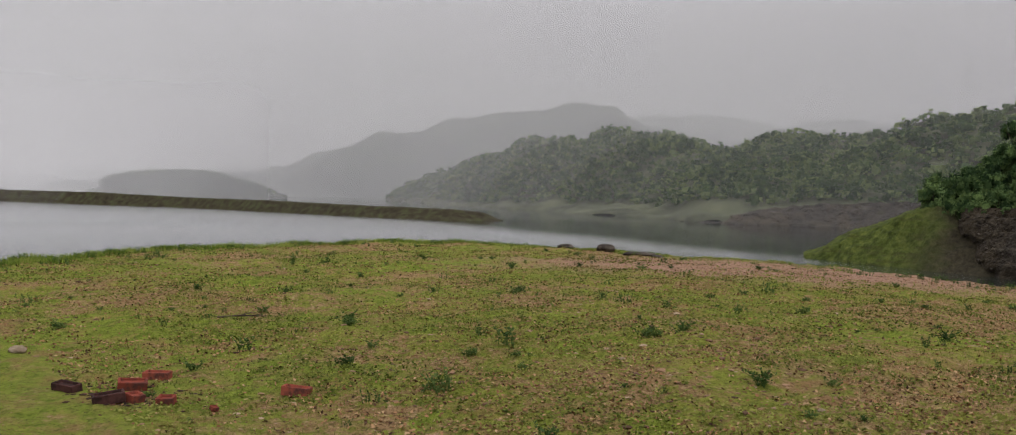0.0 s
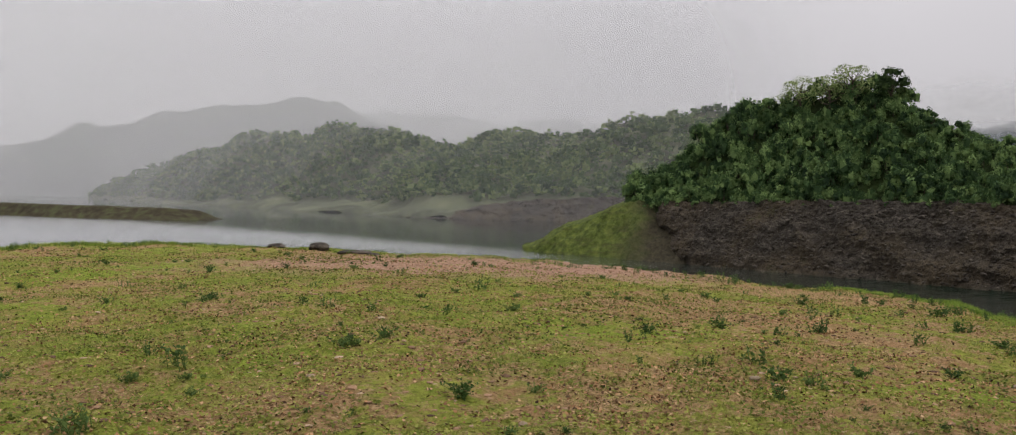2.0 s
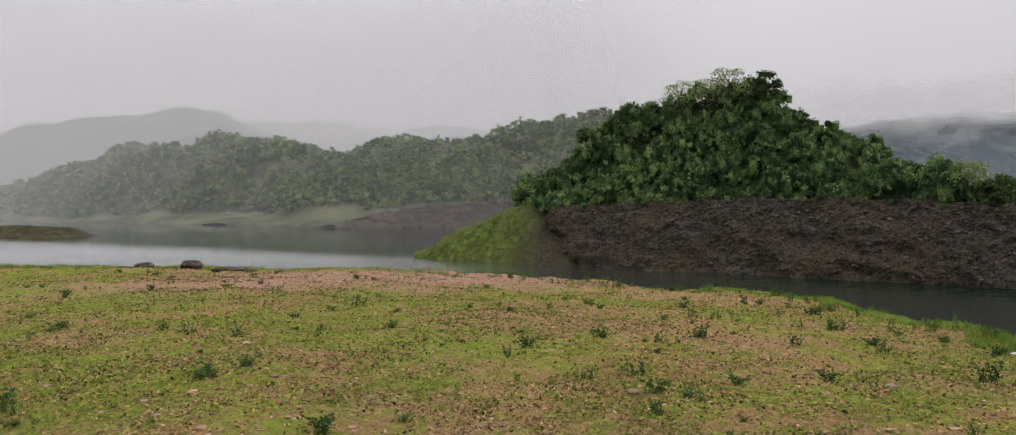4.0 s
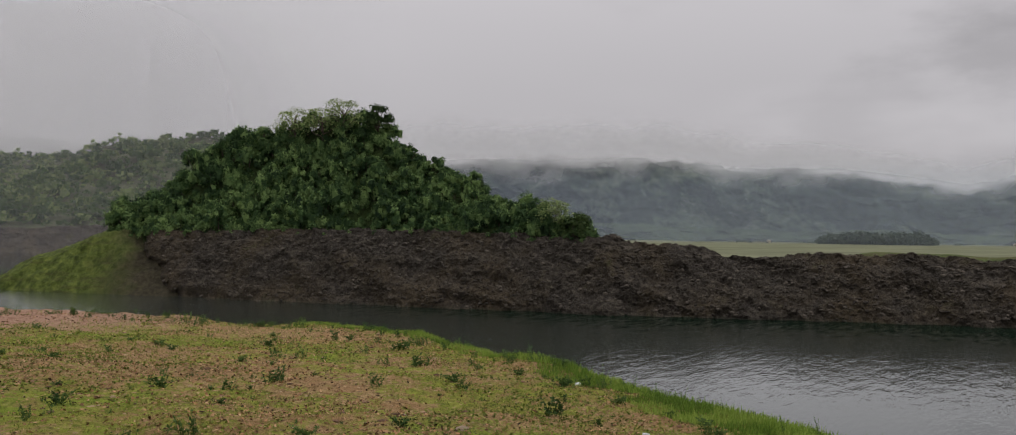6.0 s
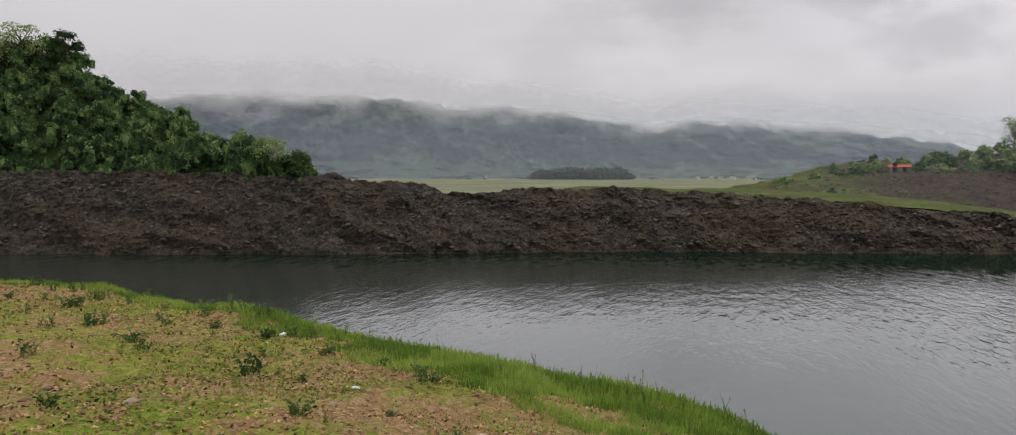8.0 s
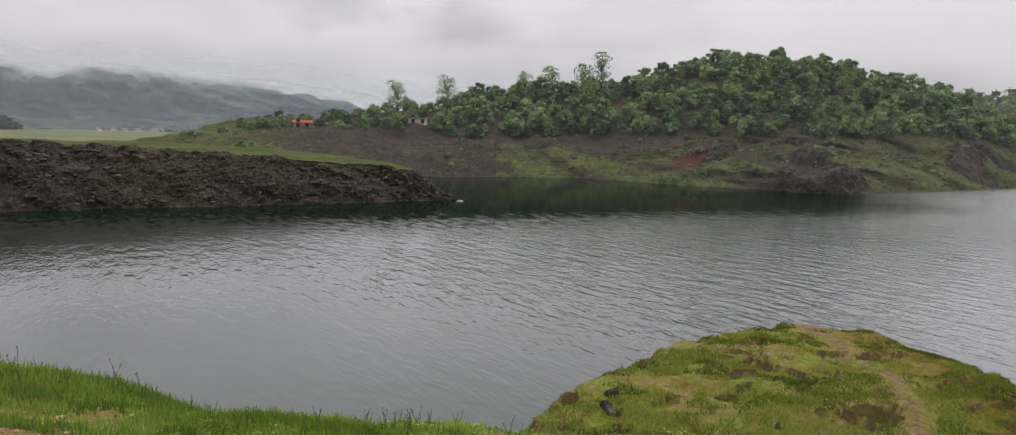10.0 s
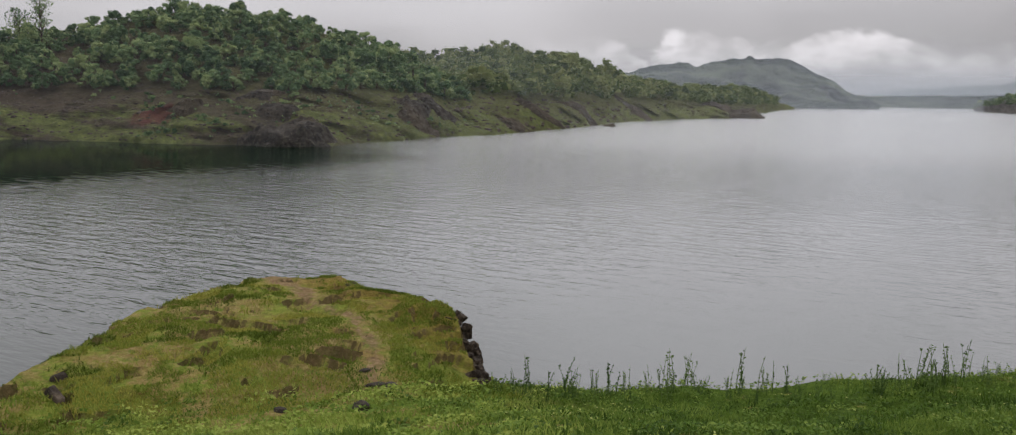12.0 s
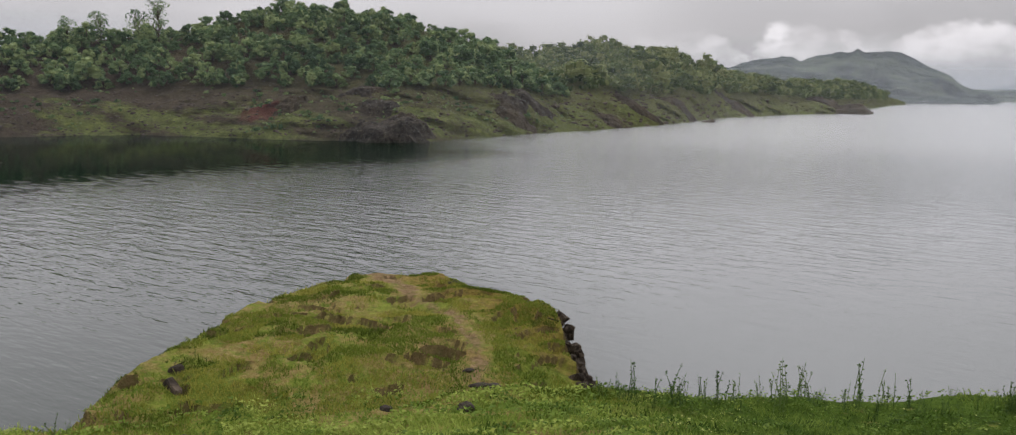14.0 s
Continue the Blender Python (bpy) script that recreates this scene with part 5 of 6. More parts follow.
        turned = np.stack([q[..., 0] * c - q[..., 1] * d, q[..., 0] * d + q[..., 1] * c, q[..., 2] - sink], -1)
        out.append(turned * s * rng.uniform(0.8, 1.2) + p)
    return tagged(new(name, quads_mesh(name, np.concatenate(out), material)), label, category, kind="stuff")


# ---- the knoll's scrub ----
shapes = [plume_shape(rng, rng.uniform(2.6, 3.8), rng.uniform(3.4, 4.8), 17, 56, 0.13) for _ in range(8)]
p = spots(KNOLL_GRID, (18, 45), 3600, 5, (0.188, 0.985))
p = p[np.argsort(rng.random(len(p)))]
p = thinned(p, 1.75)
scrub = [tree_thing("shrub", s, BUSH, "dense dark green shrub on the steep knoll", "shrub", "shrubs on the knoll") for s in shapes]
size = rng.uniform(0.55, 1.1, len(p))
planted(scrub, p[:300], size[:300], 3, 0.5)
if len(p) > 300:
    massed("scrub", [q for _, q in shapes], p[300:], size[300:], BUSH, "dense dark green scrub covering a knoll", "scrub", 4, 0.5)
edge = thinned(spots(BANK_GRID, (62, 68), 260, 6, (0.035, 0.37)), 1.9)
fringe = [tree_thing("edge_shrub", plume_shape(rng, 1.5, 2.4, 9, 46, 0.12), BUSH, "low green shrub hanging over the rock bank", "shrub", "shrubs at the bank's edge") for _ in range(4)]
planted(fringe, edge[:60], 0.25 + 0.4 * rng.random(len(edge)) ** 2, 9, 0.25)
# trees that stand up from its skyline
DARKLEAF = leaf_material("dark_leaves", (0.02, 0.04, 0.014), (0.042, 0.07, 0.022), (0.085, 0.125, 0.04), 0.5)
PALE = leaf_material("pale_leaves", (0.10, 0.14, 0.045), (0.20, 0.26, 0.09), (0.36, 0.42, 0.18), 0.3)
for az_, r_, tall, wide, leaves, text in ((51.4, 124, 5.0, 4.4, DARKLEAF, "dark round-crowned tree on the knoll's crest"), (49.2, 125, 6.3, 4.6, PALE, "pale thin-leaved tree on the knoll's crest"),
                                          (47.9, 126, 6.1, 5.0, PALE, "pale thin-leaved tree on the knoll's crest"), (46.2, 128, 5.8, 4.8, PALE, "pale green tree on the knoll's shoulder"),
                                          (44.4, 130, 4.6, 4.4, BUSH, "green tree on the knoll's shoulder"), (53.6, 119, 4.0, 2.0, BUSH, "slim dark tree on the knoll's crest"),
                                          (55.0, 117, 3.8, 2.2, BUSH, "slim dark tree on the knoll's crest"), (63.9, 103, 4.0, 4.2, DARKLEAF, "dark tree at the end of the scrub"),
                                          (62.8, 104, 4.6, 3.6, PALE, "light green tree at the end of the scrub")):
    x, y = at(az_, r_)
    k = np.argmin((KNOLL_GRID[..., 0] - x) ** 2 + (KNOLL_GRID[..., 1] - y) ** 2)
    z = KNOLL_GRID.reshape(-1, 3)[k, 2]
    t = tree_thing("tree", tree_shape(rng, tall, wide, 12, 110, 0.12, 0.5, 0.3) if leaves is PALE else dome_shape(rng, tall, wide, 18, 70, 0.13, 0.2, 0.7), leaves, text, "tree", "")
    t.matrix_basis = pose(x, y, z - 0.2, 0, 0, az_ * 7)

# ---- woods on the far hills ----
shapes = [dome_shape(rng, rng.uniform(5.2, 6.6), rng.uniform(5.2, 7.4), 14, 38, 0.19, 0.16, 0.75, 0.40, 2) for _ in range(8)]
p = spots(WOODS_GRID, (47, 76), 5000, 15, (0.16, 0.98))
p = p[np.argsort(rng.random(len(p)))]
p = thinned(p, 3.7)
size = np.interp(np.degrees(np.arctan2(p[:, 0], p[:, 1])), [97, 104, 112], [0.38, 0.52, 0.86]) * (0.55 + 0.48 * rng.random(len(p)) ** 1.3)
ha = np.degrees(np.arctan2(p[:, 0], p[:, 1]))
clear = ((np.abs(ha - 107.9) < 0.4) & (np.hypot(p[:, 0], p[:, 1]) < 204)) | ((np.abs(ha - 100.8) < 0.7) & (np.hypot(p[:, 0], p[:, 1]) < 202))
p, size = p[~clear], size[~clear]
front = np.argsort(np.hypot(p[:, 0], p[:, 1]) + rng.uniform(0, 25, len(p)))
p, size = p[front], size[front]
trees = [tree_thing("forest_tree", s, FOREST, "broad-leaved green tree in the wood above the shore", "tree", "trees of the shore wood") for s in shapes]
planted(trees, p[:280], size[:280], 5, 0.4)
massed("woodland", [q for _, q in shapes], p[280:], size[280:], FOREST, "dense green woodland on the hill", "woodland", 6, 0.4)

small = [dome_shape(rng, rng.uniform(5.5, 7.5), rng.uniform(6.0, 8.6), 8, 16, 0.42, 0.2, 0.65)[1] for _ in range(8)]
p = thinned(spots(BEYOND_GRID, (23, 50), 6000, 25, (0.0, 0.96)), 5.0)
massed("further_woodland", small, p, rng.uniform(0.7, 1.1, len(p)), CAPEWOOD, "green woodland on the second hill", "woodland", 7, 0.5)
p = thinned(np.concatenate([spots(RIDGE_GRID, (15, 61), 22000, 35, (0.0, 1.0)), spots(RIDGE_GRID, (11, 18), 1500, 36, (0.52, 1.0))]), 4.0)
bush = [dome_shape(rng, rng.uniform(5.0, 7.0), rng.uniform(5.5, 7.5), 4, 8, 0.5, 0.2, 0.7)[1] for _ in range(10)]
massed("ridge_woodland", bush, p, 0.5 + 0.5 * rng.random(len(p)) ** 1.5, RIDGEWOOD, "hazy green forest on the ridge", "woodland", 8, 0.5)
tiny = [dome_shape(rng, rng.uniform(5.5, 8.0), rng.uniform(5.0, 8.5), 6, 10, 0.6, 0.2, 0.7)[1] for _ in range(8)]
p = thinned(spots(CAPE_GRID, (27, 47), 3600, 45), 5.0)
massed("cape_woodland", tiny, p, (0.35 + 0.8 * rng.random(len(p)) ** 1.8) * np.interp(np.hypot(p[:, 0], p[:, 1]) - 500, [0, 120, 300], [0.8, 1.25, 1.1]), RIDGEWOOD, "green trees on top of the rocky cape", "woodland", 9, 0.5)


A = rng.uniform(-13.2, -3.4, 130)
X, Y = at(A, 930 + rng.uniform(-14, 14, 130))
Z = lift(np.interp(A, [-13.4, -12.6, -10.2, -8, -6.2, -5.2, -4.2, -3.2], [0.2, 0.75, 1.05, 1.12, 0.9, 0.6, 0.35, 0.0]), 930) - 5.5
massed("islet_woodland", tiny, np.stack([X, Y, Z], -1), rng.uniform(0.5, 1.25, 130), RIDGEWOOD, "dark trees on the misty islet", "woodland", 19, 0.5)


def on(grid, az_, r_):
    x, y = at(az_, r_)
    k = np.argmin((grid[..., 0] - x) ** 2 + (grid[..., 1] - y) ** 2)
    return np.array([x, y, grid.reshape(-1, 3)[k, 2]])


# tall slim trees over the wood
for az_, r_, top_el, wide in ((106.6, 205, 3.24, 3.4), (109.7, 205, 3.68, 3.8), (116.3, 214, 4.35, 3.0), (119.4, 214, 5.3, 3.6), (118.3, 216, 4.5, 3.6), (114.6, 214, 3.9, 3.2)):
    p = on(WOODS_GRID, az_, r_)
    tall = lift(top_el, r_) - p[2]
    t = tree_thing("slender_tree", tree_shape(rng, tall, 1.5 * wide, 16, 60, 0.19, 0.45, 0.4, True), FOREST, "tall slender tree with airy foliage above the wood", "tree", "slender trees on the hill")
    t.matrix_basis = pose(p[0], p[1], p[2] - 0.3, 0, 0, az_ * 5)
# scattered shrubs on the open slope
p = spots(WOODS_GRID, (45, 52), 24, 55, (0.1, 0.3))
shapes = [tree_shape(rng, 1.6, 2.2, 6, 26, 0.26, 0.6, 0.05) for _ in range(3)]
planted([tree_thing("low_shrub", s, FOREST, "low green shrub on the open slope", "shrub", "low shrubs on the slope") for s in shapes], p, rng.uniform(0.5, 1.1, len(p)), 8, 0.3)
# dark plantation on the plain
A = rng.uniform(78.8, 85.3, 420)
R = rng.uniform(985, 1060, 420)
X, Y = at(A, R)
# leaf colour already carries the haze of the plain
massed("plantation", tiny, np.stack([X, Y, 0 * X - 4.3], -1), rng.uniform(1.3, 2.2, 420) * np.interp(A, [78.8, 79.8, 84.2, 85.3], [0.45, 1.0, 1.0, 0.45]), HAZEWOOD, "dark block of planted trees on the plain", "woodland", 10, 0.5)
A = rng.uniform(62, 112, 700)
R = rng.uniform(1000, 1260, 700)
keep = grain(np.stack([A, 0 * A, 0 * A], -1), 0.7, 18, 2) > 0.1
A, R = A[keep], R[keep]
X, Y = at(A, R)
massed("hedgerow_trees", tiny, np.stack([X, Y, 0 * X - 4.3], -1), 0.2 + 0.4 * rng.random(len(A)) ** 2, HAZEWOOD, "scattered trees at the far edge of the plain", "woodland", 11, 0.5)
# ---- rocks ----


def rock_mesh(name, seed, size, rough=0.35, detail=3, material=STONE, facets=True):
    """A weathered rock about size (x, y, z) metres across, sitting on z = 0."""
    bm = bmesh.new()
    bmesh.ops.create_icosphere(bm, subdivisions=detail, radius=0.5)
    p = np.array([v.co[:] for v in bm.verts])
    swell = 1 + rough * (0.9 * grain(p + seed * 3.1, 1.6, seed) + 0.45 * grain(p + seed, 4.0, seed + 1) + 0.2 * grain(p, 9.0, seed + 2))
    p = p * swell[:, None]
    p = np.round(p * 5.0) / 5.0 * 0.35 + p * 0.65 if facets else p
    for v, q in zip(bm.verts, p * size + (0, 0, 0.36 * size[2])):
        v.co = q
    me = bpy.data.meshes.new(name)
    bm.to_mesh(me)
    bm.free()
    me.materials.append(material)
    return me


def block_mesh(name, seed, size):
    """An angular block of broken rock."""
    rnd = random.Random(seed)
    bm = bmesh.new()
    for k in range(14):
        bm.verts.new([rnd.choice((-0.5, 0.5, rnd.uniform(-0.5, 0.5))) * rnd.uniform(0.8, 1.0) * c for c in size])
    hull = bmesh.ops.convex_hull(bm, input=bm.verts[:])
    bmesh.ops.delete(bm, geom=list({g for g in hull["geom_interior"] + hull["geom_unused"] if isinstance(g, bmesh.types.BMVert)}), context="VERTS")
    bmesh.ops.bevel(bm, geom=bm.edges[:], offset=0.012, segments=1, affect="EDGES")
    me = bpy.data.meshes.new(name)
    bm.to_mesh(me)
    bm.free()
    me.materials.append(CLIFF)
    return me


CLIFF = surface("cliff_rock", blotch([(0.02, 0.016, 0.012), (0.055, 0.043, 0.032), (0.14, 0.11, 0.08)], 3.5, 7.0, 0.3, 0.7, 0.7), 0.85, lambda n, p: (n.noise(p, 11.0, 7.0, 0.7), 0.05))


def put_rock(name, az_, r_, seed, size, label, sink=0.0, turn=0.0, z=None, detail=3, rough=0.3):
    x, y = at(az_, r_)
    z = ground_height(x, y).item() if z is None else z
    ob = new(name, rock_mesh(name, seed, size, rough, detail, STONE, size[0] < 0.3))
    ob.matrix_basis = pose(x, y, z - sink, 0, 0, turn)
    return tagged(ob, label, "rock")


put_rock("boulder", 14.2, 19.6, 3, (0.44, 0.36, 0.22), "dark brown rounded boulder at the brow", 0.02, -14)
put_rock("boulder", 11.7, 20.3, 4, (0.42, 0.3, 0.16), "small dark boulder at the brow", 0.02, 20)
put_rock("boulder", 16.3, 19.2, 5, (0.75, 0.3, 0.11), "low dark slab of stone at the brow", 0.02, -25)
put_rock("boulder", 17.6, 19.0, 6, (0.35, 0.25, 0.10), "low dark slab of stone at the brow", 0.02, 10)
put_rock("boulder", 183.5, 9.35, 7, (0.32, 0.28, 0.30), "dark rough boulder at the edge of the grass", 0.04, 40, None, 4, 0.6)
for az_, r_, seed, size, tip, label in ((116.6, 8.95, 8, (0.16, 0.11, 0.24), 58, "long dark stone slab leaning in the grass"), (116.9, 9.35, 9, (0.18, 0.15, 0.15), 8, "black angular stone block in the grass")):
    x, y = at(az_, r_)
    ob = new("slab", block_mesh("slab", seed, size))
    ob.matrix_basis = pose(x, y, ground_height(x, y).item() - 0.02, tip * 0.3, tip, 20)
    tagged(ob, label, "rock")
put_rock("stone", 133.0, 7.7, 10, (0.17, 0.14, 0.11), "grey stone at the foot of the path", 0.01, 0)
put_rock("stone", 128.3, 7.9, 11, (0.10, 0.08, 0.06), "brown stone in the grass", 0.01, 0)
put_rock("stone", 116.9, 7.85, 12, (0.14, 0.10, 0.07), "grey stone in the grass", 0.01, 0)
put_rock("stone", 114.7, 7.7, 13, (0.10, 0.10, 0.06), "grey stone in the grass", 0.01, 0)
put_rock("stone", 134.3, 8.7, 14, (0.18, 0.1, 0.04), "flat pale stone on the path", 0.01, 50)
put_rock("stone", 135.2, 8.55, 15, (0.13, 0.12, 0.09), "dark stone beside the path", 0.01, 20)
put_rock("stone", 133.9, 9.0, 24, (0.12, 0.08, 0.04), "flat brown stone on the path", 0.01, 70)


# pale slab added to imitate a bright streak on the water off the bank
x, y = at(110.5, 105.6)
ob = new("wet_ledge", rock_mesh("wet_ledge", 17, (2.2, 0.8, 0.22), 0.3, 3, surface("bright_streak", blotch([(0.13, 0.13, 0.125), (0.26, 0.26, 0.25)], 2.0), 0.3), False))
ob.matrix_basis = pose(x, y, WATER - 0.04, 0, 0, -20)
tagged(ob, "added pale slab standing in for a bright streak on the water", "rock")

# the broken cliff on the spur's flank: one outcrop of many blocks
outcrop = tagged(new("rock_outcrop"), "dark cracked rock face below the grassy spur", "rock outcrop")
blocks = [block_mesh("rock", 40 + k, (0.6, 0.45, 0.42)) for k in range(8)]
rnd = random.Random(11)
RIM = table([(8.5, 141.6), (9.0, 141.1), (9.9, 140.6), (10.6, 140.4), (11.4, 140.2), (11.9, 139.9), (12.2, 139.2), (12.4, 137.2), (12.7, 135.4), (13.5, 133.6)])
for k in range(330):
    r_ = rnd.uniform(8.6, 12.8)
    (a_,) = RIM(r_)
    drop = rnd.random() ** 1.3 * 2.3 * min(1.0, (r_ - 7.9) / 1.6)
    out = 0.05 + 0.16 * drop + rnd.uniform(-0.12, 0.1)
    x, y = at(a_, r_)
    n_ = heading(a_ + 75)
    x, y = x + n_.x * out, y + n_.y * out
    ob = child("rock", blocks[k % 8], outcrop)
    s = rnd.uniform(0.16, 0.46) * (0.7 if drop < 0.25 else 1.0)
    ob.matrix_basis = Matrix.LocRotScale((x, y, -1.22 - drop - 0.12 * s), Euler((rnd.uniform(-0.5, 0.5), rnd.uniform(-0.5, 0.5), rnd.uniform(0, 6.28))), (s, s, s * rnd.uniform(0.8, 1.5)))
for r_, a_, s in ((12.9, 134.3, 0.4), (12.55, 135.2, 0.35), (12.3, 137.0, 0.4), (12.2, 137.9, 0.35), (12.05, 138.6, 0.45), (11.9, 139.2, 0.4), (11.5, 139.6, 0.35), (10.9, 139.9, 0.35)):
    x, y = at(a_, r_)
    ob = child("rock", blocks[int(r_ * 10) % 6], outcrop)
    ob.matrix_basis = Matrix.LocRotScale((x, y, ground_height(x, y).item() - 0.12 * s), Euler((0.1, 0.2, r_ * 9)), (s, s, s * 0.62))

# rubble of the rock bank
def rubble(name, grid, rows, count, seed, lo, hi, material, label, flat=0.6):
    rng = np.random.default_rng(seed)
    base = np.array([v for v in [(0, 0, 1), (0.89, 0, 0.45), (0.28, 0.85, 0.45), (-0.72, 0.53, 0.45), (-0.72, -0.53, 0.45), (0.28, -0.85, 0.45), (0.72, 0.53, -0.45), (-0.28, 0.85, -0.45), (-0.89, 0, -0.45), (-0.28, -0.85, -0.45), (0.72, -0.53, -0.45), (0, 0, -1)]])
    faces = [(0, 1, 2), (0, 2, 3), (0, 3, 4), (0, 4, 5), (0, 5, 1), (1, 6, 2), (2, 7, 3), (3, 8, 4), (4, 9, 5), (5, 10, 1), (6, 7, 2), (7, 8, 3), (8, 9, 4), (9, 10, 5), (10, 6, 1), (11, 7, 6), (11, 8, 7), (11, 9, 8), (11, 10, 9), (11, 6, 10)]
    p = spots(grid, rows, count, seed) if grid is not None else rows
    count = len(p)
    v = base * rng.uniform(0.6, 1.3, (count, 12, 3)) * rng.uniform(0.6, 1.3, (count, 1, 3)) * (1, 1, flat)
    s = lo + (hi - lo) * rng.random(count) ** 2.5
    a = rng.uniform(0, 6.28, count)
    c, d = np.cos(a)[:, None], np.sin(a)[:, None]
    v = np.stack([v[..., 0] * c - v[..., 1] * d, v[..., 0] * d + v[..., 1] * c, v[..., 2]], -1) * s[:, None, None] + p[:, None]
    f = np.array(faces)[None] + (np.arange(count) * 12)[:, None, None]
    return tagged(new(name, mesh_of(name, v.reshape(-1, 3), f.reshape(-1, 3), material, True)), label, "rubble", kind="stuff")


RUBBLE = surface("rubble_rock", blotch([(0.02, 0.017, 0.014), (0.055, 0.047, 0.038), (0.13, 0.112, 0.09)], 0.9, 6.0, 0.3, 0.7, 0.75), 0.85)
rubble("rubble", BANK_GRID, (3, 60), 8000, 71, 0.06, 0.32, RUBBLE, "loose dark broken rock on the bank")
# outcrops along the drained shores: the slope itself, bulging and broken


def outcrop_patch(grid, az_, r_, half_w, half_r, proud, seed, label, group):
    """A bulge of broken rock that grows out of a hillside."""
    n_ = 38
    u, v = np.meshgrid(np.linspace(-1.25, 1.25, n_), np.linspace(-1.25, 1.25, n_), indexing="ij")
    a = az_ + np.degrees(u * half_w / r_)
    r = r_ + v * half_r
    X, Y = at(a, r)
    flat = grid.reshape(-1, 3)
    x0, y0 = at(az_, r_)
    near = flat[(flat[:, 0] - x0) ** 2 + (flat[:, 1] - y0) ** 2 < (2.2 * max(half_w, half_r)) ** 2]
    d = (X[..., None] - near[:, 0]) ** 2 + (Y[..., None] - near[:, 1]) ** 2
    w = 1 / (d + 0.4) ** 2
    Z = (w * near[:, 2]).sum(-1) / w.sum(-1)
    P = np.stack([X, Y, Z], -1)
    edge = np.hypot(u, v) + 0.4 * grain(P, 1.6 / half_w, seed, 4, 0.6)
    body = smooth(1.0, 0.25, edge)
    crag = 0.5 * np.abs(grain(P, 2.4 / half_w, seed + 3, 3)) + 0.10 * np.abs(grain(P, 7.0 / half_w, seed + 5, 2))
    P[..., 2] += proud * body * (0.75 + crag) - 0.5 * smooth(0.6, 1.1, edge) - 3.0 * smooth(0.9, 1.25, np.maximum(np.abs(u), np.abs(v))) - 0.05
    out = P[..., :2] / np.linalg.norm(P[..., :2], axis=-1, keepdims=True)
    P[..., :2] -= out * (proud * body * (0.5 + 1.2 * crag))[..., None]
    return tagged(new("shore_outcrop", sheet("shore_outcrop", P, BANK, flat_faces=True)), label, "rock outcrop", group)


for az_, r_, w_, d_, proud, seed in ((133.0, 147.5, 8.5, 6.5, 2.4, 31), (132.0, 158, 4.5, 3.5, 1.2, 32), (131.3, 168, 5.0, 3.0, 0.8, 33), (126.8, 163, 4.0, 3.5, 1.0, 34), 
                                    (140.6, 180, 5.0, 6.0, 1.4, 39), (141.9, 190, 6.0, 5.0, 1.2, 40)):
    outcrop_patch(WOODS_GRID, az_, r_, w_, d_, proud, seed, "dark rock outcrop on the drained shore", "outcrops along the shore")
for az_, r_, w_, d_, proud, seed in ((146.8, 212, 7.0, 6.0, 0.9, 43), (148.6, 238, 8.0, 6.0, 0.9, 44), (151.4, 274, 9.0, 7.0, 1.1, 45), (154.6, 350, 12, 9, 1.4, 46), (160.2, 442, 14, 10, 1.6, 47)):
    outcrop_patch(BEYOND_GRID, az_, r_, w_, d_, proud, seed, "dark rock outcrop on the further shore", "outcrops along the further shore")
SHORE_STONE = surface("shore_stone", blotch([(0.03, 0.024, 0.02), (0.07, 0.055, 0.045), (0.13, 0.105, 0.085)], 0.9, 6.0, 0.3, 0.7, 0.75), 0.85)
rubble("shore_stones", WOODS_GRID, (3, 46), 3400, 73, 0.10, 0.5, SHORE_STONE, "loose stones on the drained shore", 0.5)
rubble("shore_stones", BEYOND_GRID, (3, 22), 1500, 74, 0.2, 0.9, SHORE_STONE, "loose stones on the further shore", 0.5)
p = spots(WOODS_GRID, (6, 48), 800, 75, (0.1, 1.0))
p = p[grain(p, 0.08, 76, 3) > 0.0]
low = [dome_shape(rng, 0.7, 1.1, 4, 9, 0.12, 0.05, 0.8)[1] for _ in range(4)]
massed("shore_tufts", low, p, rng.uniform(0.3, 1.0, len(p)) ** 1.5, FOREST, "green tufts and seedlings on the drained shore", "plants", 77, 0.1)

# ---- houses ----
PLASTER = surface("cream_plaster", blotch([(0.5, 0.46, 0.33), (0.66, 0.62, 0.47)], 0.8), 0.85)
ROOF_RED = surface("red_roof", blotch([(0.28, 0.05, 0.03), (0.4, 0.08, 0.05)], 1.0), 0.7)
ROOF_GREY = surface("grey_roof", blotch([(0.16, 0.15, 0.14), (0.26, 0.25, 0.23)], 1.0), 0.8)
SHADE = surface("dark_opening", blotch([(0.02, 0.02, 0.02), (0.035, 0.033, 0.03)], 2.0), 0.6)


def box(size, place, bevel=0.02):
    bm = bmesh.new()
    bmesh.ops.create_cube(bm, size=1, matrix=Matrix.Translation(place) @ Matrix.Diagonal((*size, 1)))
    bmesh.ops.bevel(bm, geom=bm.edges[:], offset=bevel, segments=1, affect="EDGES")
    return bm


def gable(w, d, h, z, over=0.35, thick=0.1):
    """A pitched roof with thickness over a w x d plan."""
    bm = bmesh.new()
    x, y = w / 2 + over, d / 2 + over
    lower = [bm.verts.new(c) for c in ((-x, -y, z), (-x, 0, z + h), (-x, y, z), (x, -y, z), (x, 0, z + h), (x, y, z))]
    upper = [bm.verts.new(v.co + Vector((0, 0, thick))) for v in lower]
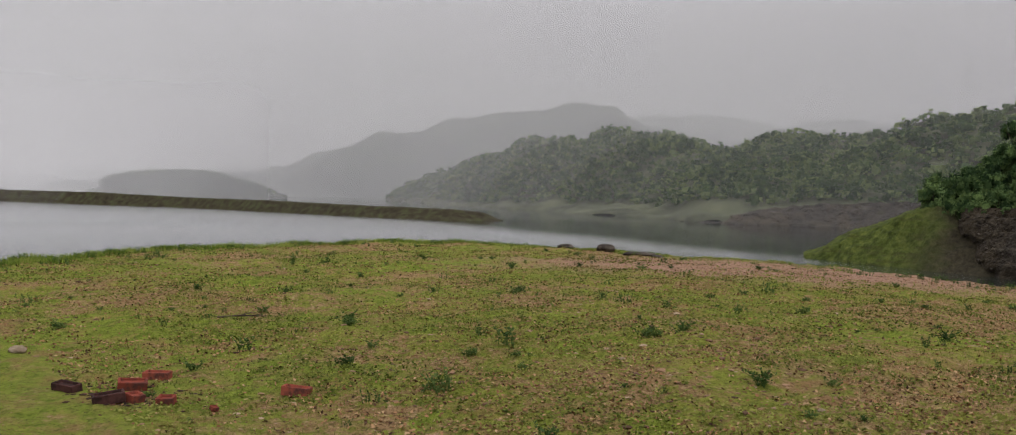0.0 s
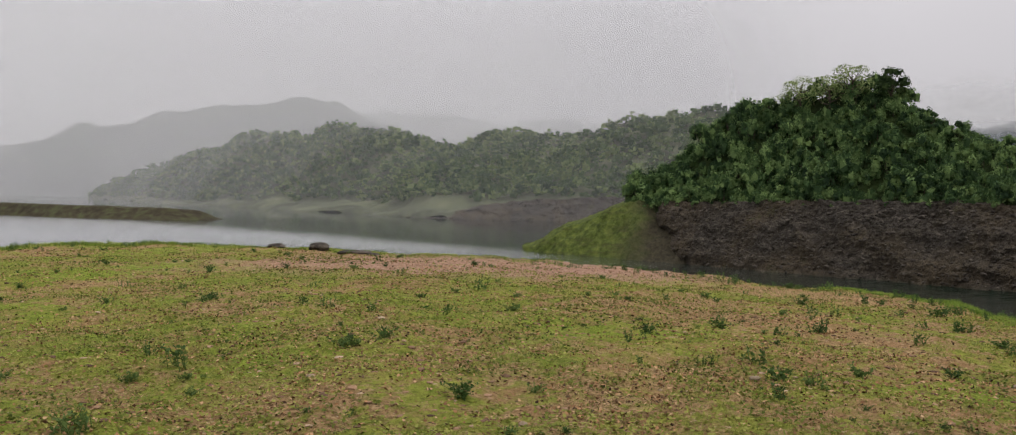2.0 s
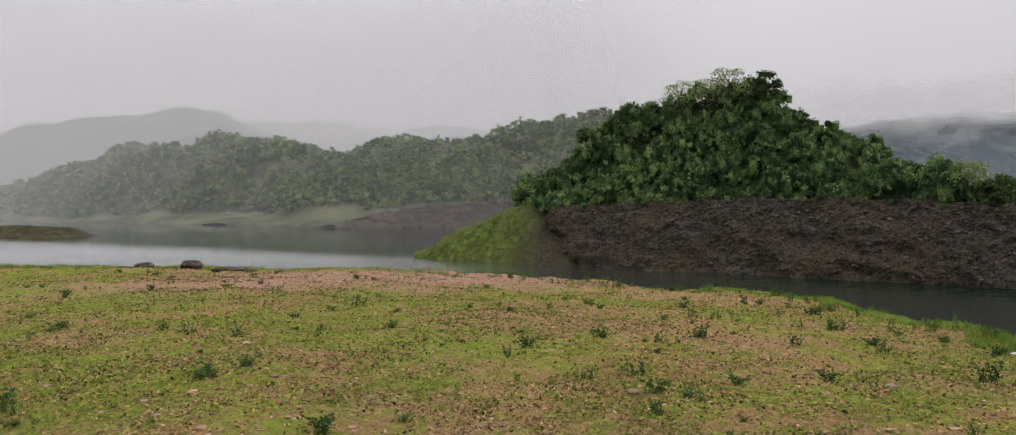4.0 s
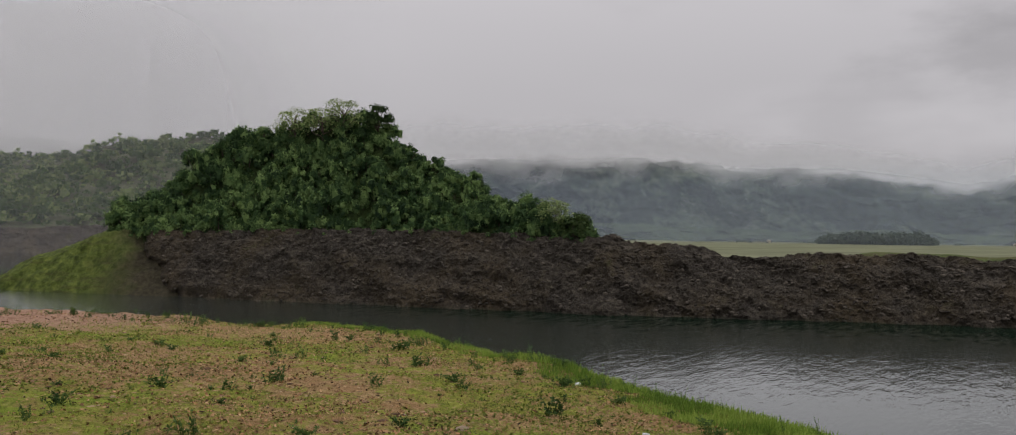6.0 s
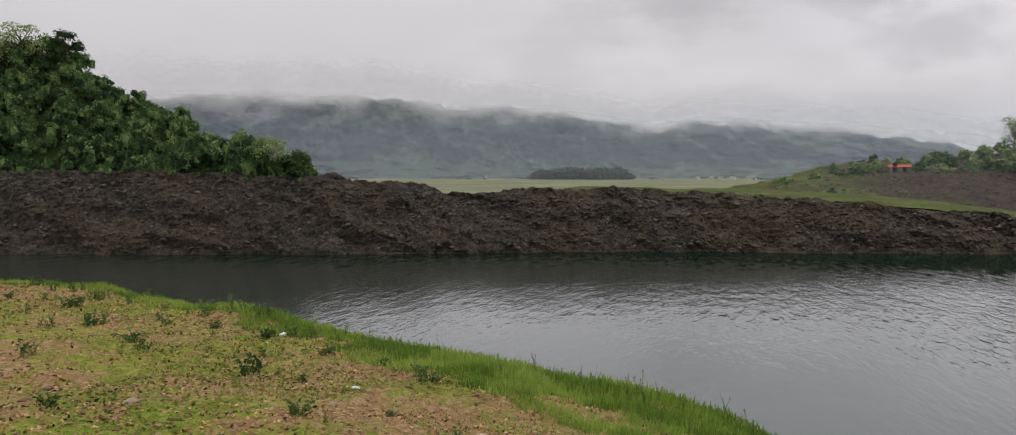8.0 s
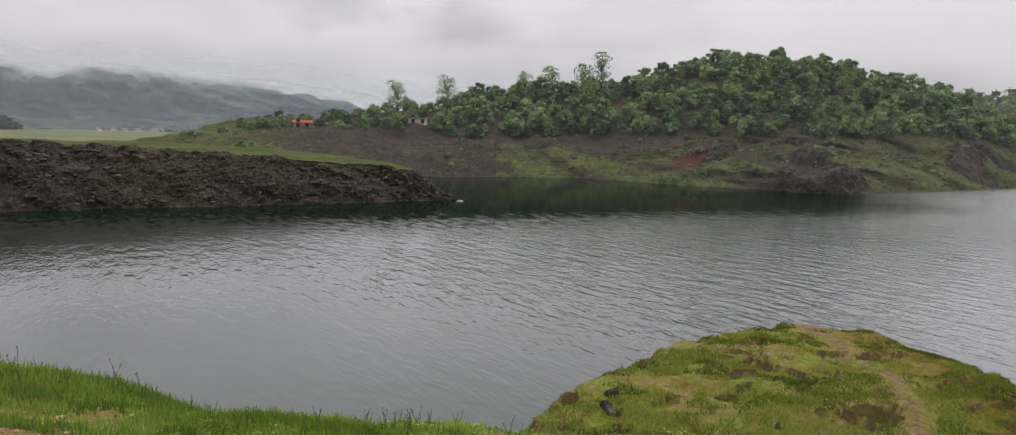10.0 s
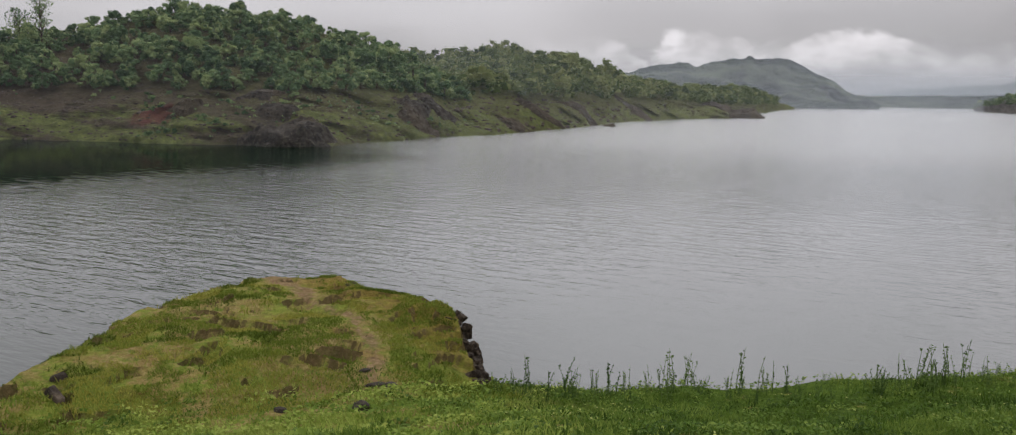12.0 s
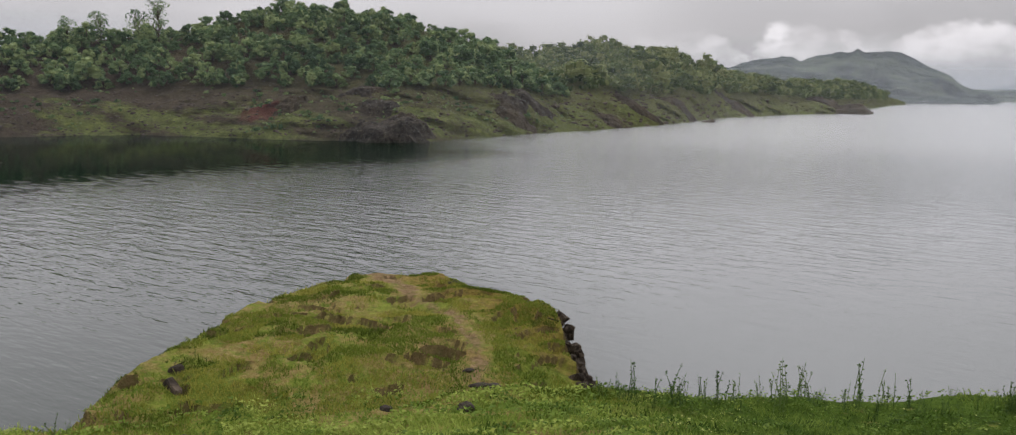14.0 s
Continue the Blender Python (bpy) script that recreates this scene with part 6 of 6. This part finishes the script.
    for a, b in ((0, 1), (1, 2)):
        bm.faces.new((lower[a], lower[b], lower[b + 3], lower[a + 3]))
        bm.faces.new((upper[a], upper[a + 3], upper[b + 3], upper[b]))
    for a, b in ((0, 1), (1, 2), (2, 5), (5, 4), (4, 3), (3, 0)):
        bm.faces.new((lower[a], upper[a], upper[b], lower[b]))
    bmesh.ops.recalc_face_normals(bm, faces=bm.faces)
    return bm


def house(place, turn, w, d, h, roof, wall, label, flat_roof=False):
    top = new("house")
    part("wall", box((w, d, h + 0.8), (0, 0, h / 2 - 0.4)), wall, top)
    if flat_roof:
        part("roof", box((w + 0.9, d + 0.9, 0.22), (0, 0, h + 0.11)), roof, top)
    else:
        part("roof", gable(w, d, h * 0.5, h - 0.05), roof, top)
    for k in range(max(2, int(w / 1.8))):
        x = -w / 2 + (k + 0.5) * w / max(2, int(w / 1.8))
        pane = part("window" if k % 3 else "door", box((0.8, 0.08, 1.1 if k % 3 else 1.9), (x, -d / 2, h * 0.55 if k % 3 else 0.95)), SHADE, top)
    top.matrix_basis = pose(*place, 0, 0, turn)
    return tagged(top, label, "house")


p = on(WOODS_GRID, 107.9, 203)
house((p[0], p[1], lift(1.26, 203) - 2.6), -107.9, 4.2, 2.6, 1.0, ROOF_GREY, PLASTER, "small cream house with a flat grey roof among trees", True)
p = on(WOODS_GRID, 100.8, 200)
house((p[0], p[1], lift(0.62, 200) - 1.7), -100.8, 3.6, 2.6, 1.0, ROOF_RED, ROOF_GREY, "small hut with a bright red roof on the slope")
rnd = random.Random(23)
for k in range(10):
    a_, r_ = rnd.uniform(86, 101), rnd.uniform(1000, 1150)
    if k < 2:
        a_ = 76 + 5 * k
    x, y = at(a_, r_)
    house((x, y, -4.2), -a_ + rnd.uniform(-40, 40), rnd.uniform(3.5, 6.5), rnd.uniform(3, 4), 2.6, ROOF_GREY, PLASTER, "small pale village house at the far edge of the plain")

# ---- bricks, litter ----
BRICK = surface("fired_brick", lambda n, p: n.mix(n.steps(n.noise(p, 9.0, 5.0, 0.7), 0.42, 0.66), n.ramp(n.add("ObjectInfo").outputs["Random"], (0.0, (0.25, 0.06, 0.04)), (1.0, (0.36, 0.10, 0.065))), (0.10, 0.045, 0.038, 1)), 0.9,
                lambda n, p: (n.noise(p, 60.0, 5.0, 0.7), 0.006))
SOOT = surface("dark_brick", blotch([(0.035, 0.02, 0.018), (0.10, 0.045, 0.04)], 9.0), 0.9, lambda n, p: (n.noise(p, 60.0, 5.0, 0.7), 0.006))


def brick_mesh(long, material):
    """A brick with rounded arrises and a sunk frog in its top."""
    bm = bmesh.new()
    bmesh.ops.create_cube(bm, size=1, matrix=Matrix.Diagonal((long, 0.11, 0.075, 1)))
    top = max(bm.faces, key=lambda f: f.calc_center_median().z)
    bmesh.ops.inset_region(bm, faces=[top], thickness=0.026)
    bmesh.ops.inset_region(bm, faces=[top], thickness=0.006, depth=-0.018)
    bmesh.ops.bevel(bm, geom=[e for e in bm.edges if e.calc_length() > 0.05 and e.is_convex], offset=0.004, segments=2, affect="EDGES")
    for v in bm.verts:
        v.co += Vector((noise.noise(v.co * 31), noise.noise(v.co * 29 + Vector((5, 5, 5))), noise.noise(v.co * 33 + Vector((9, 9, 9))))) * 0.003
    me = bpy.data.meshes.new("brick")
    bm.to_mesh(me)
    bm.free()
    me.materials.append(material)
    return me


whole, dark, half = brick_mesh(0.23, BRICK), brick_mesh(0.23, SOOT), brick_mesh(0.13, BRICK)
for az_, r_, me, tip, turn, label in ((343.6, 5.96, whole, (0, 4), -20, "single red brick with a frog lying on the grass"), (336.9, 7.05, whole, (4, 0), -14, "red brick with a frog beside other bricks"),
                                      (334.8, 6.74, whole, (14, 4), 12, "red brick lying askew on dark earth"), (331.4, 6.92, dark, (8, 3), -32, "dark burnt brick with a frog"),
                                      (332.3, 6.26, dark, (5, -6), 18, "dark worn brick with a frog, half sunk"), (333.9, 6.3, half, (12, 5), 50, "broken red brick on dark earth"),
                                      (335.3, 6.08, half, (8, 0), -8, "broken half of a red brick"), (337.9, 5.9, half, (20, 8), 40, "small red brick fragment in the grass")):
    x, y = at(az_, r_)
    ob = new("brick", me)
    small = 0.4 if "fragment" in label else 0.88
    ob.matrix_basis = pose(x, y, ground_height(x, y).item() + 0.03, tip[0], tip[1], turn) @ Matrix.Diagonal((small, small, small, 1))
    tagged(ob, label, "brick", "bricks left on the grass")

PLASTIC = surface("white_plastic", blotch([(0.6, 0.62, 0.66), (0.8, 0.8, 0.82)], 14.0), 0.45)
for az_, r_, size, label in ((67.2, 7.42, (0.06, 0.035, 0.022), "crumpled white plastic scrap on bare earth"), (63.3, 9.75, (0.08, 0.06, 0.06), "crumpled pale plastic bag in the grass edge")):
    x, y = at(az_, r_)
    ob = new("plastic_scrap", rock_mesh("plastic_scrap", int(az_), size, 0.6, 3, PLASTIC))
    ob.matrix_basis = pose(x, y, ground_height(x, y).item(), 0, 0, az_)
    tagged(ob, label, "litter")
CRUMB = surface("brick_crumbs", lambda n, p: n.ramp(n.add("NewGeometry").outputs["Random Per Island"], (0.0, (0.025, 0.017, 0.013)), (0.6, (0.07, 0.04, 0.028)), (1.0, (0.17, 0.075, 0.05))), 0.95)
heap_rng = np.random.default_rng(29)
A, R = 334.0 + heap_rng.normal(size=420) * 1.4, 6.5 + heap_rng.normal(size=420) * 0.24
X, Y = at(A, R)
crumbs = np.stack([X, Y, ground_height(X, Y)], -1)
PALE_STONE = surface("pale_stone", blotch([(0.2, 0.15, 0.1), (0.34, 0.27, 0.19)], 8.0), 0.9)
for az_, r_, s in ((331.9, 8.9, 0.24), (66.0, 6.96, 0.12), (55.7, 6.74, 0.14), (52.2, 7.14, 0.08), (38.9, 5.96, 0.11), (179.9, 6.7, 0.09), (20.4, 4.5, 0.10), (8.0, 6.0, 0.09)):
    x, y = at(az_, r_)
    ob = new("stone", rock_mesh("stone", int(r_ * 31), (s * 0.8, s * 0.6, s * 0.35), 0.3, 3, PALE_STONE, False))
    ob.matrix_basis = pose(x, y, ground_height(x, y).item() - 0.01, 0, 0, az_ * 3)
    tagged(ob, "pale rounded stone on the sparse grass", "stone", "stones on the grass")

rubble("brick_crumbs", None, crumbs, 0, 83, 0.008, 0.03, CRUMB, "dark crumbs of brick and bark on trodden earth", 0.3)
# fallen branch on the grass
v, f = joined([tube([(-0.5, 0, 0.03), (-0.1, 0.05, 0.05), (0.35, 0.0, 0.04)], (0.02, 0.017, 0.006), 6), tube([(-0.1, 0.05, 0.05), (0.1, 0.2, 0.09), (0.2, 0.32, 0.05)], (0.012, 0.008, 0.003), 5), tube([(0.1, 0.03, 0.05), (0.3, -0.12, 0.1)], (0.009, 0.003), 5)])
ob = tagged(new("fallen_branch", mesh_of("fallen_branch", v, f, BARK)), "dry dark branch lying on the grass", "branch")
x, y = at(346.2, 9.95)
ob.matrix_basis = pose(x, y, ground_height(x, y).item(), 0, 0, 5) @ Matrix.Diagonal((0.65, 0.65, 0.65, 1))

# ---- near plants ----


def weed_shape(rng, tall, stems, leaf, per_stem, lean=0.5, apart=0.3, thick=1.0):
    """Stems with small leaves: pieces for tubes and leaf quads."""
    pieces, quads = [], []
    for k in range(stems):
        a = rng.uniform(0, 6.28)
        t = lean * rng.uniform(0.1, 1.0)
        h = tall * rng.uniform(0.55, 1.0)
        tip = np.array([math.cos(a) * t * h, math.sin(a) * t * h, h])
        mid = tip * (0.4, 0.4, 0.55)
        foot = np.array([rng.normal() * apart * tall, rng.normal() * apart * tall, 0])
        mid, tip = mid + foot, tip + foot
        pieces.append(tube([foot - (0, 0, 0.02), mid, tip], (0.006 * thick * tall / 0.25, 0.004 * thick * tall / 0.25, 0.0015), 4))
        f = rng.uniform(0.05, 1.0, (per_stem, 1))
        c = np.where(f < 0.55, foot + (mid - foot) * f / 0.55, mid + (tip - mid) * (f - 0.55) / 0.45)
        d = unit(rng.normal(size=(per_stem, 3)) * (1, 1, 0.5) + (0, 0, 0.5))
        side = unit(np.cross(d, rng.normal(size=d.shape)))
        s = leaf * rng.uniform(0.6, 1.3, (per_stem, 1))
        quads.append(np.stack([c, c + d * s * 0.5 - side * s * 0.28, c + d * s, c + d * s * 0.5 + side * s * 0.28], 1))
    return joined(pieces), np.concatenate(quads)


def weed_thing(name, shape, label, category, group, leaves=WEED):
    (v, f), quads = shape
    top = new(name)
    tagged(child("stem", mesh_of("stem", v, f, leaves), top), kind="stuff")
    child("leaves", quads_mesh("leaves", quads, leaves), top)
    return tagged(top, label, category, group)


def on_ground(A, R):
    X, Y = at(np.asarray(A, float), np.asarray(R, float))
    return np.stack([X, Y, ground_height(X, Y)], -1)


rng = np.random.default_rng(17)
tufts = [weed_thing("weed", weed_shape(rng, 0.11, 14, 0.030, 12, 1.9), "small dark green weed in sparse grass", "weed", "weeds on the sparse grass") for _ in range(3)]
tufts += [weed_thing("weed", weed_shape(rng, 0.17, 8, 0.032, 11, 0.9), "upright dark green weed in sparse grass", "weed", "weeds on the sparse grass") for _ in range(3)]
known = [(351.9, 7.55), (352.0, 8.86), (357.9, 6.87), (0.7, 6.95), (352.5, 5.53), (347.8, 5.43), (14.3, 7.19), (17.0, 5.09), (22.5, 5.26), (356.6, 4.07), (20.5, 9.67), (1.4, 13.17), (5.6, 11.14), (6.9, 15.5),
         (349.9, 11.59), (14.8, 8.99), (23.4, 11.71), (12.2, 9.59), (11.3, 7.01), (30.3, 11.19), (24.6, 9.64), (353.0, 5.62), (39.1, 6.55), (36.1, 6.58), (40.5, 5.9), (38.2, 8.72), (46.2, 6.44), (61.7, 7.85), (56.2, 8.91),
         (31.1, 7.42), (42.8, 10.39), (44.5, 12.33), (52.4, 11.72), (48.4, 13.34), (53.6, 10.5), (44.5, 8.99), (52.0, 6.74), (62.4, 9.38), (65.7, 8.67), (70.8, 7.6)]
extra = np.stack([rng.uniform(-26, 74, 560), np.sqrt(rng.uniform(16, 460, 560))], -1)
extra = extra[extra[:, 1] < BROW(extra[:, 0])[0] - 0.3][:330]
places = on_ground(*np.concatenate([np.array(known), extra]).T)
planted(tufts, places, np.concatenate([rng.uniform(0.65, 1.15, len(known)), 0.22 + 0.7 * rng.random(len(extra)) ** 2]), 12)

# stalks on the brow above the lake
stalks = [weed_thing("stalk_weed", weed_shape(rng, 0.33, k, 0.022, 20, 0.4, 0.08, 0.45), "tall thin seeding stalk at the water's brow", "weed", "stalks along the brow", WEED) for k in (2, 3, 2, 4, 3)]
A = np.concatenate([rng.uniform(141.5, 172, 84), rng.uniform(172, 190, 38), rng.uniform(60, 112, 70)])
size = np.concatenate([0.42 + 0.8 * rng.random(84) ** 1.4, rng.uniform(0.4, 1.0, 38), rng.uniform(0.3, 0.7, 70)])
brow = BROW(A)[0]
planted(stalks, on_ground(A, brow + rng.uniform(-0.35, 0.3, len(A))), size, 13)
A = np.concatenate([rng.uniform(-25, 4, 50), rng.uniform(28, 66, 90)])
clumps = [weed_thing("brow_weed", weed_shape(rng, 0.26, 7, 0.05, 12, 0.5), "green weed clump on the brow above the water", "weed", "weeds along the brow") for _ in range(4)]
planted(clumps, on_ground(A, BROW(A)[0] + rng.uniform(-1.3, 0.3, len(A))), rng.uniform(0.2, 0.6, len(A)), 14)


def blades(name, A, R, tall, wide, material, label, seed, lean=0.5):
    """Grass blades at polar places: one mesh."""
    rng = np.random.default_rng(seed)
    base = on_ground(A, R)
    count = len(base)
    tall = (tall * rng.uniform(0.5, 1.2, count))[:, None]
    a = rng.uniform(0, 6.28, (count, 1))
    across = np.concatenate([np.cos(a), np.sin(a), 0 * a], 1) * np.asarray(wide).reshape(-1, 1)
    bend = np.concatenate([rng.normal(size=(count, 2)) * lean, np.ones((count, 1))], 1)
    tip = base + unit(bend) * tall
    quads = np.stack([base - across * 0.5 - (0, 0, 0.01), base + across * 0.5 - (0, 0, 0.01), tip + across * 0.12, tip - across * 0.12], 1)
    return tagged(new(name, quads_mesh(name, quads, material)), label, "grass", kind="stuff")


def patchy(A, R, scale, seed, least):
    X, Y = at(A, R)
    return grain(np.stack([X, Y, 0 * X], -1), scale, seed, 3) > least


A, R = rng.uniform(-28, 100, 170000), rng.uniform(2.2, 23, 170000)
X, Y = at(A, R)
earth = np.hypot((X - 9.5) * 0.13, (Y - 15.5) * 0.26) < 0.62
keep = (R < BROW(A)[0] + 0.2) & patchy(A, R, 0.7, 33, -0.12) & (~earth | (rng.random(170000) < 0.2))
A, R = A[keep], R[keep]
blades("short_grass", A, R, 0.014 + 0.0010 * R, 0.006 + 0.0007 * R, GRASS, "short sparse yellow-green grass on the rise", 61, 0.9)
A = rng.uniform(46, 109, 74000)
brow = BROW(A)[0]
depth = np.interp(A, [46, 60, 75, 92, 116], [0.4, 1.0, 1.6, 2.6, 3.0])
back = rng.uniform(-0.9, 1, 74000)
R = np.where(back < 0, brow - 1.2 * back, brow - depth * back * np.abs(back) ** 0.4)
keep = ~((back > 0.55) & ~patchy(A, R, 1.6, 36, -0.1))
A, R = A[keep], R[keep]
blades("brow_grass", A, R, np.interp(A, [46, 60, 75, 116], [0.04, 0.06, 0.075, 0.075]) * (0.6 + 0.8 * rng.random(len(A)) ** 2), 0.012, BROW_GRASS, "lush green grass along the brow above the lake", 62, 0.3)
A, R = rng.uniform(100, 192, 140000), rng.uniform(2.4, 10.5, 140000)
keep = (rng.random(140000) < smooth(100, 114, A) * smooth(2.4, 4.4, R)) & (R < BROW(A)[0] + 0.8) & patchy(A, R, 1.3, 37, -0.45)
A, R = A[keep], R[keep]
far = A + rng.normal(size=len(A)) * 4 > 143
tall = np.where(R > BROW(A)[0] - 0.6, 0.028, 0.042) + 0.04 * rng.random(len(A)) ** 2
blades("slope_grass", A[~far], R[~far], tall[~far], 0.014, LUSH, "lush green grass on the slope to the lake", 63, 1.1)
blades("meadow_grass", A[far], R[far], tall[far], 0.012, MEADOW, "dark green meadow grass on the slope to the lake", 75, 1.0)


def off_path(X, Y):
    """Distance from the middle of the trodden path along the spur."""
    along = X * math.sin(radians(132.4)) + Y * math.cos(radians(132.4))
    aside = X * math.cos(radians(132.4)) - Y * math.sin(radians(132.4))
    return np.abs(aside - 0.34 + 0.62 * smooth(10.2, 12.6, along) + 0.35 * smooth(12.4, 13.8, along)) - 0.16 * smooth(11.2, 13.0, along)


def leaflets(name, A, R, size, lift_, material, label, seed):
    """Small level leaves or blossoms just over the ground: one mesh."""
    rng = np.random.default_rng(seed)
    c = on_ground(A, R)
    count = len(c)
    c[:, 2] += lift_ * rng.random(count)
    normal = unit(rng.normal(size=(count, 3)) * 0.45 + (0, 0, 1))
    side = unit(np.cross(normal, rng.normal(size=(count, 3))))
    ahead = np.cross(normal, side)
    s = size * rng.uniform(0.5, 1.3, (count, 1))
    return tagged(new(name, quads_mesh(name, np.stack([c - ahead * s, c - side * s * 0.6, c + ahead * s, c + side * s * 0.6], 1), material)), label, "plants", kind="stuff")


A, R = rng.uniform(84, 192, 92000), rng.uniform(2.2, 10, 92000)
keep = (rng.random(92000) < smooth(84, 98, A) * smooth(2.2, 4.0, R)) & (R < BROW(A)[0] + 0.4) & patchy(A, R, 2.2, 41, -0.1)
A, R = A[keep], R[keep]
far = A + rng.normal(size=len(A)) * 4 > 143
leaflets("ground_leaves", A[~far], R[~far], 0.02, 0.06, LUSH, "small green leaves of low plants in the grass", 66)
leaflets("meadow_leaves", A[far], R[far], 0.016, 0.07, MEADOW, "small dark green leaves of low meadow plants", 76)
BLOSSOM = surface("pale_blossom", blotch([(0.28, 0.32, 0.08), (0.42, 0.44, 0.16)], 20.0), 0.8)
A, R = rng.uniform(140, 192, 2600), rng.uniform(3.5, 9.4, 2600)
keep = (R < BROW(A)[0]) & patchy(A, R, 1.5, 43, 0.25)
leaflets("blossoms", A[keep], R[keep], 0.009, 0.09, BLOSSOM, "tiny pale yellow blossoms in the grass", 67)
R = rng.uniform(8.0, 14.0, 150000)
left, right = SPUR(R)
A = left - 3 + (right - left + 3.5) * rng.random(150000)
X, Y = at(A, R)
off = off_path(X, Y)
keep = (off > 0.06 + 0.2 * rng.random(len(off))) & patchy(A, R, 2.2, 39, -0.15)


def turf_holds(X, Y):
    """Where the ground is no steeper than the grass can bear, the spur's grassy flank being steep as a whole."""
    lean = np.hypot(ground_height(X + 0.04, Y) - ground_height(X - 0.04, Y), ground_height(X, Y + 0.04) - ground_height(X, Y - 0.04)) / 0.08
    return lean < np.where(X * math.cos(radians(132.4)) - Y * math.sin(radians(132.4)) < -1.0, 1.35, 0.6)


keep &= turf_holds(X, Y)
A, R = A[keep], R[keep]
blades("spur_grass", A, R, 0.032, 0.011, SPUR_GRASS, "green and browning grass on the spur", 64, 0.8)
# tussocks with hanging edges
centre_r = rng.uniform(8.6, 13.4, 130)
left, right = SPUR(centre_r)
centre_a = left + (right - left) * rng.uniform(0.02, 0.95, 130)
R = np.repeat(centre_r, 55) + rng.normal(size=130 * 55) * 0.06
A = np.repeat(centre_a, 55) + np.degrees(rng.normal(size=130 * 55) * 0.10 / R)
X, Y = at(A, R)
keep = (off_path(X, Y) > 0.2) & turf_holds(X, Y)
A, R = A[keep], R[keep]
blades("spur_tussocks", A, R, 0.06, 0.012, SPUR_GRASS, "browning grass tussocks on the spur", 70, 1.0)
A = rng.uniform(-26, 30, 16000)
R = BROW(A)[0] + rng.uniform(-1.0, 0.6, 16000)
blades("reedy_grass", A, R, np.interp(A, [-26, 5, 12, 30], [0.10, 0.08, 0.035, 0.04]), 0.014, LUSH, "taller green grass at the far brow", 65, 0.3)

# chips of stone, bark and dead leaves on the ground
CHIP = surface("earth_chips", lambda n, p: n.ramp(n.add("NewGeometry").outputs["Random Per Island"], (0.0, (0.06, 0.035, 0.022)), (0.45, (0.20, 0.12, 0.075)), (0.8, (0.32, 0.20, 0.12)), (1.0, (0.42, 0.32, 0.22))), 0.9)
A, R = rng.uniform(-28, 88, 16000), rng.uniform(2.5, 20, 16000)
keep = (R < BROW(A)[0] - 0.4) & ~patchy(A, R, 0.7, 33, 0.15)
CHIPS = on_ground(A[keep], R[keep])
rubble("ground_chips", None, CHIPS[:3600], 0, 81, 0.006, 0.04, CHIP, "small stones and dead leaves on bare earth", 0.35)

LITTER = surface("dead_leaves", lambda n, p: n.ramp(n.add("NewGeometry").outputs["Random Per Island"], (0.0, (0.035, 0.022, 0.013)), (0.35, (0.18, 0.095, 0.046)), (0.75, (0.38, 0.21, 0.10)), (1.0, (0.48, 0.33, 0.18))), 0.9)
A, R = rng.uniform(-28, 92, 150000), rng.uniform(2.5, 21, 150000)
keep = (R < BROW(A)[0] - 0.2) & (patchy(A, R, 0.9, 51, 0.0) | (rng.random(150000) < 0.3)) & (rng.random(150000) < np.interp(A, [60, 92], [1.0, 0.25]))
leaflets("leaf_litter", A[keep], R[keep], 0.013 + 0.0004 * R[keep][:, None], 0.012, LITTER, "brown dead leaves and chips scattered on the earth", 68)
A, R = rng.uniform(-28, 100, 200000), rng.uniform(2.5, 22, 200000)
X, Y = at(A, R)
earth = np.hypot((X - 9.5) * 0.13, (Y - 15.5) * 0.26) < 0.62
keep = (R < BROW(A)[0]) & patchy(A, R, 0.8, 53, -0.2) & (~earth | (rng.random(200000) < 0.2))
leaflets("turf_leaves", A[keep], R[keep], 0.014 + 0.0004 * R[keep][:, None], 0.02, GRASS, "mats of tiny yellow-green leaves on the ground", 69)
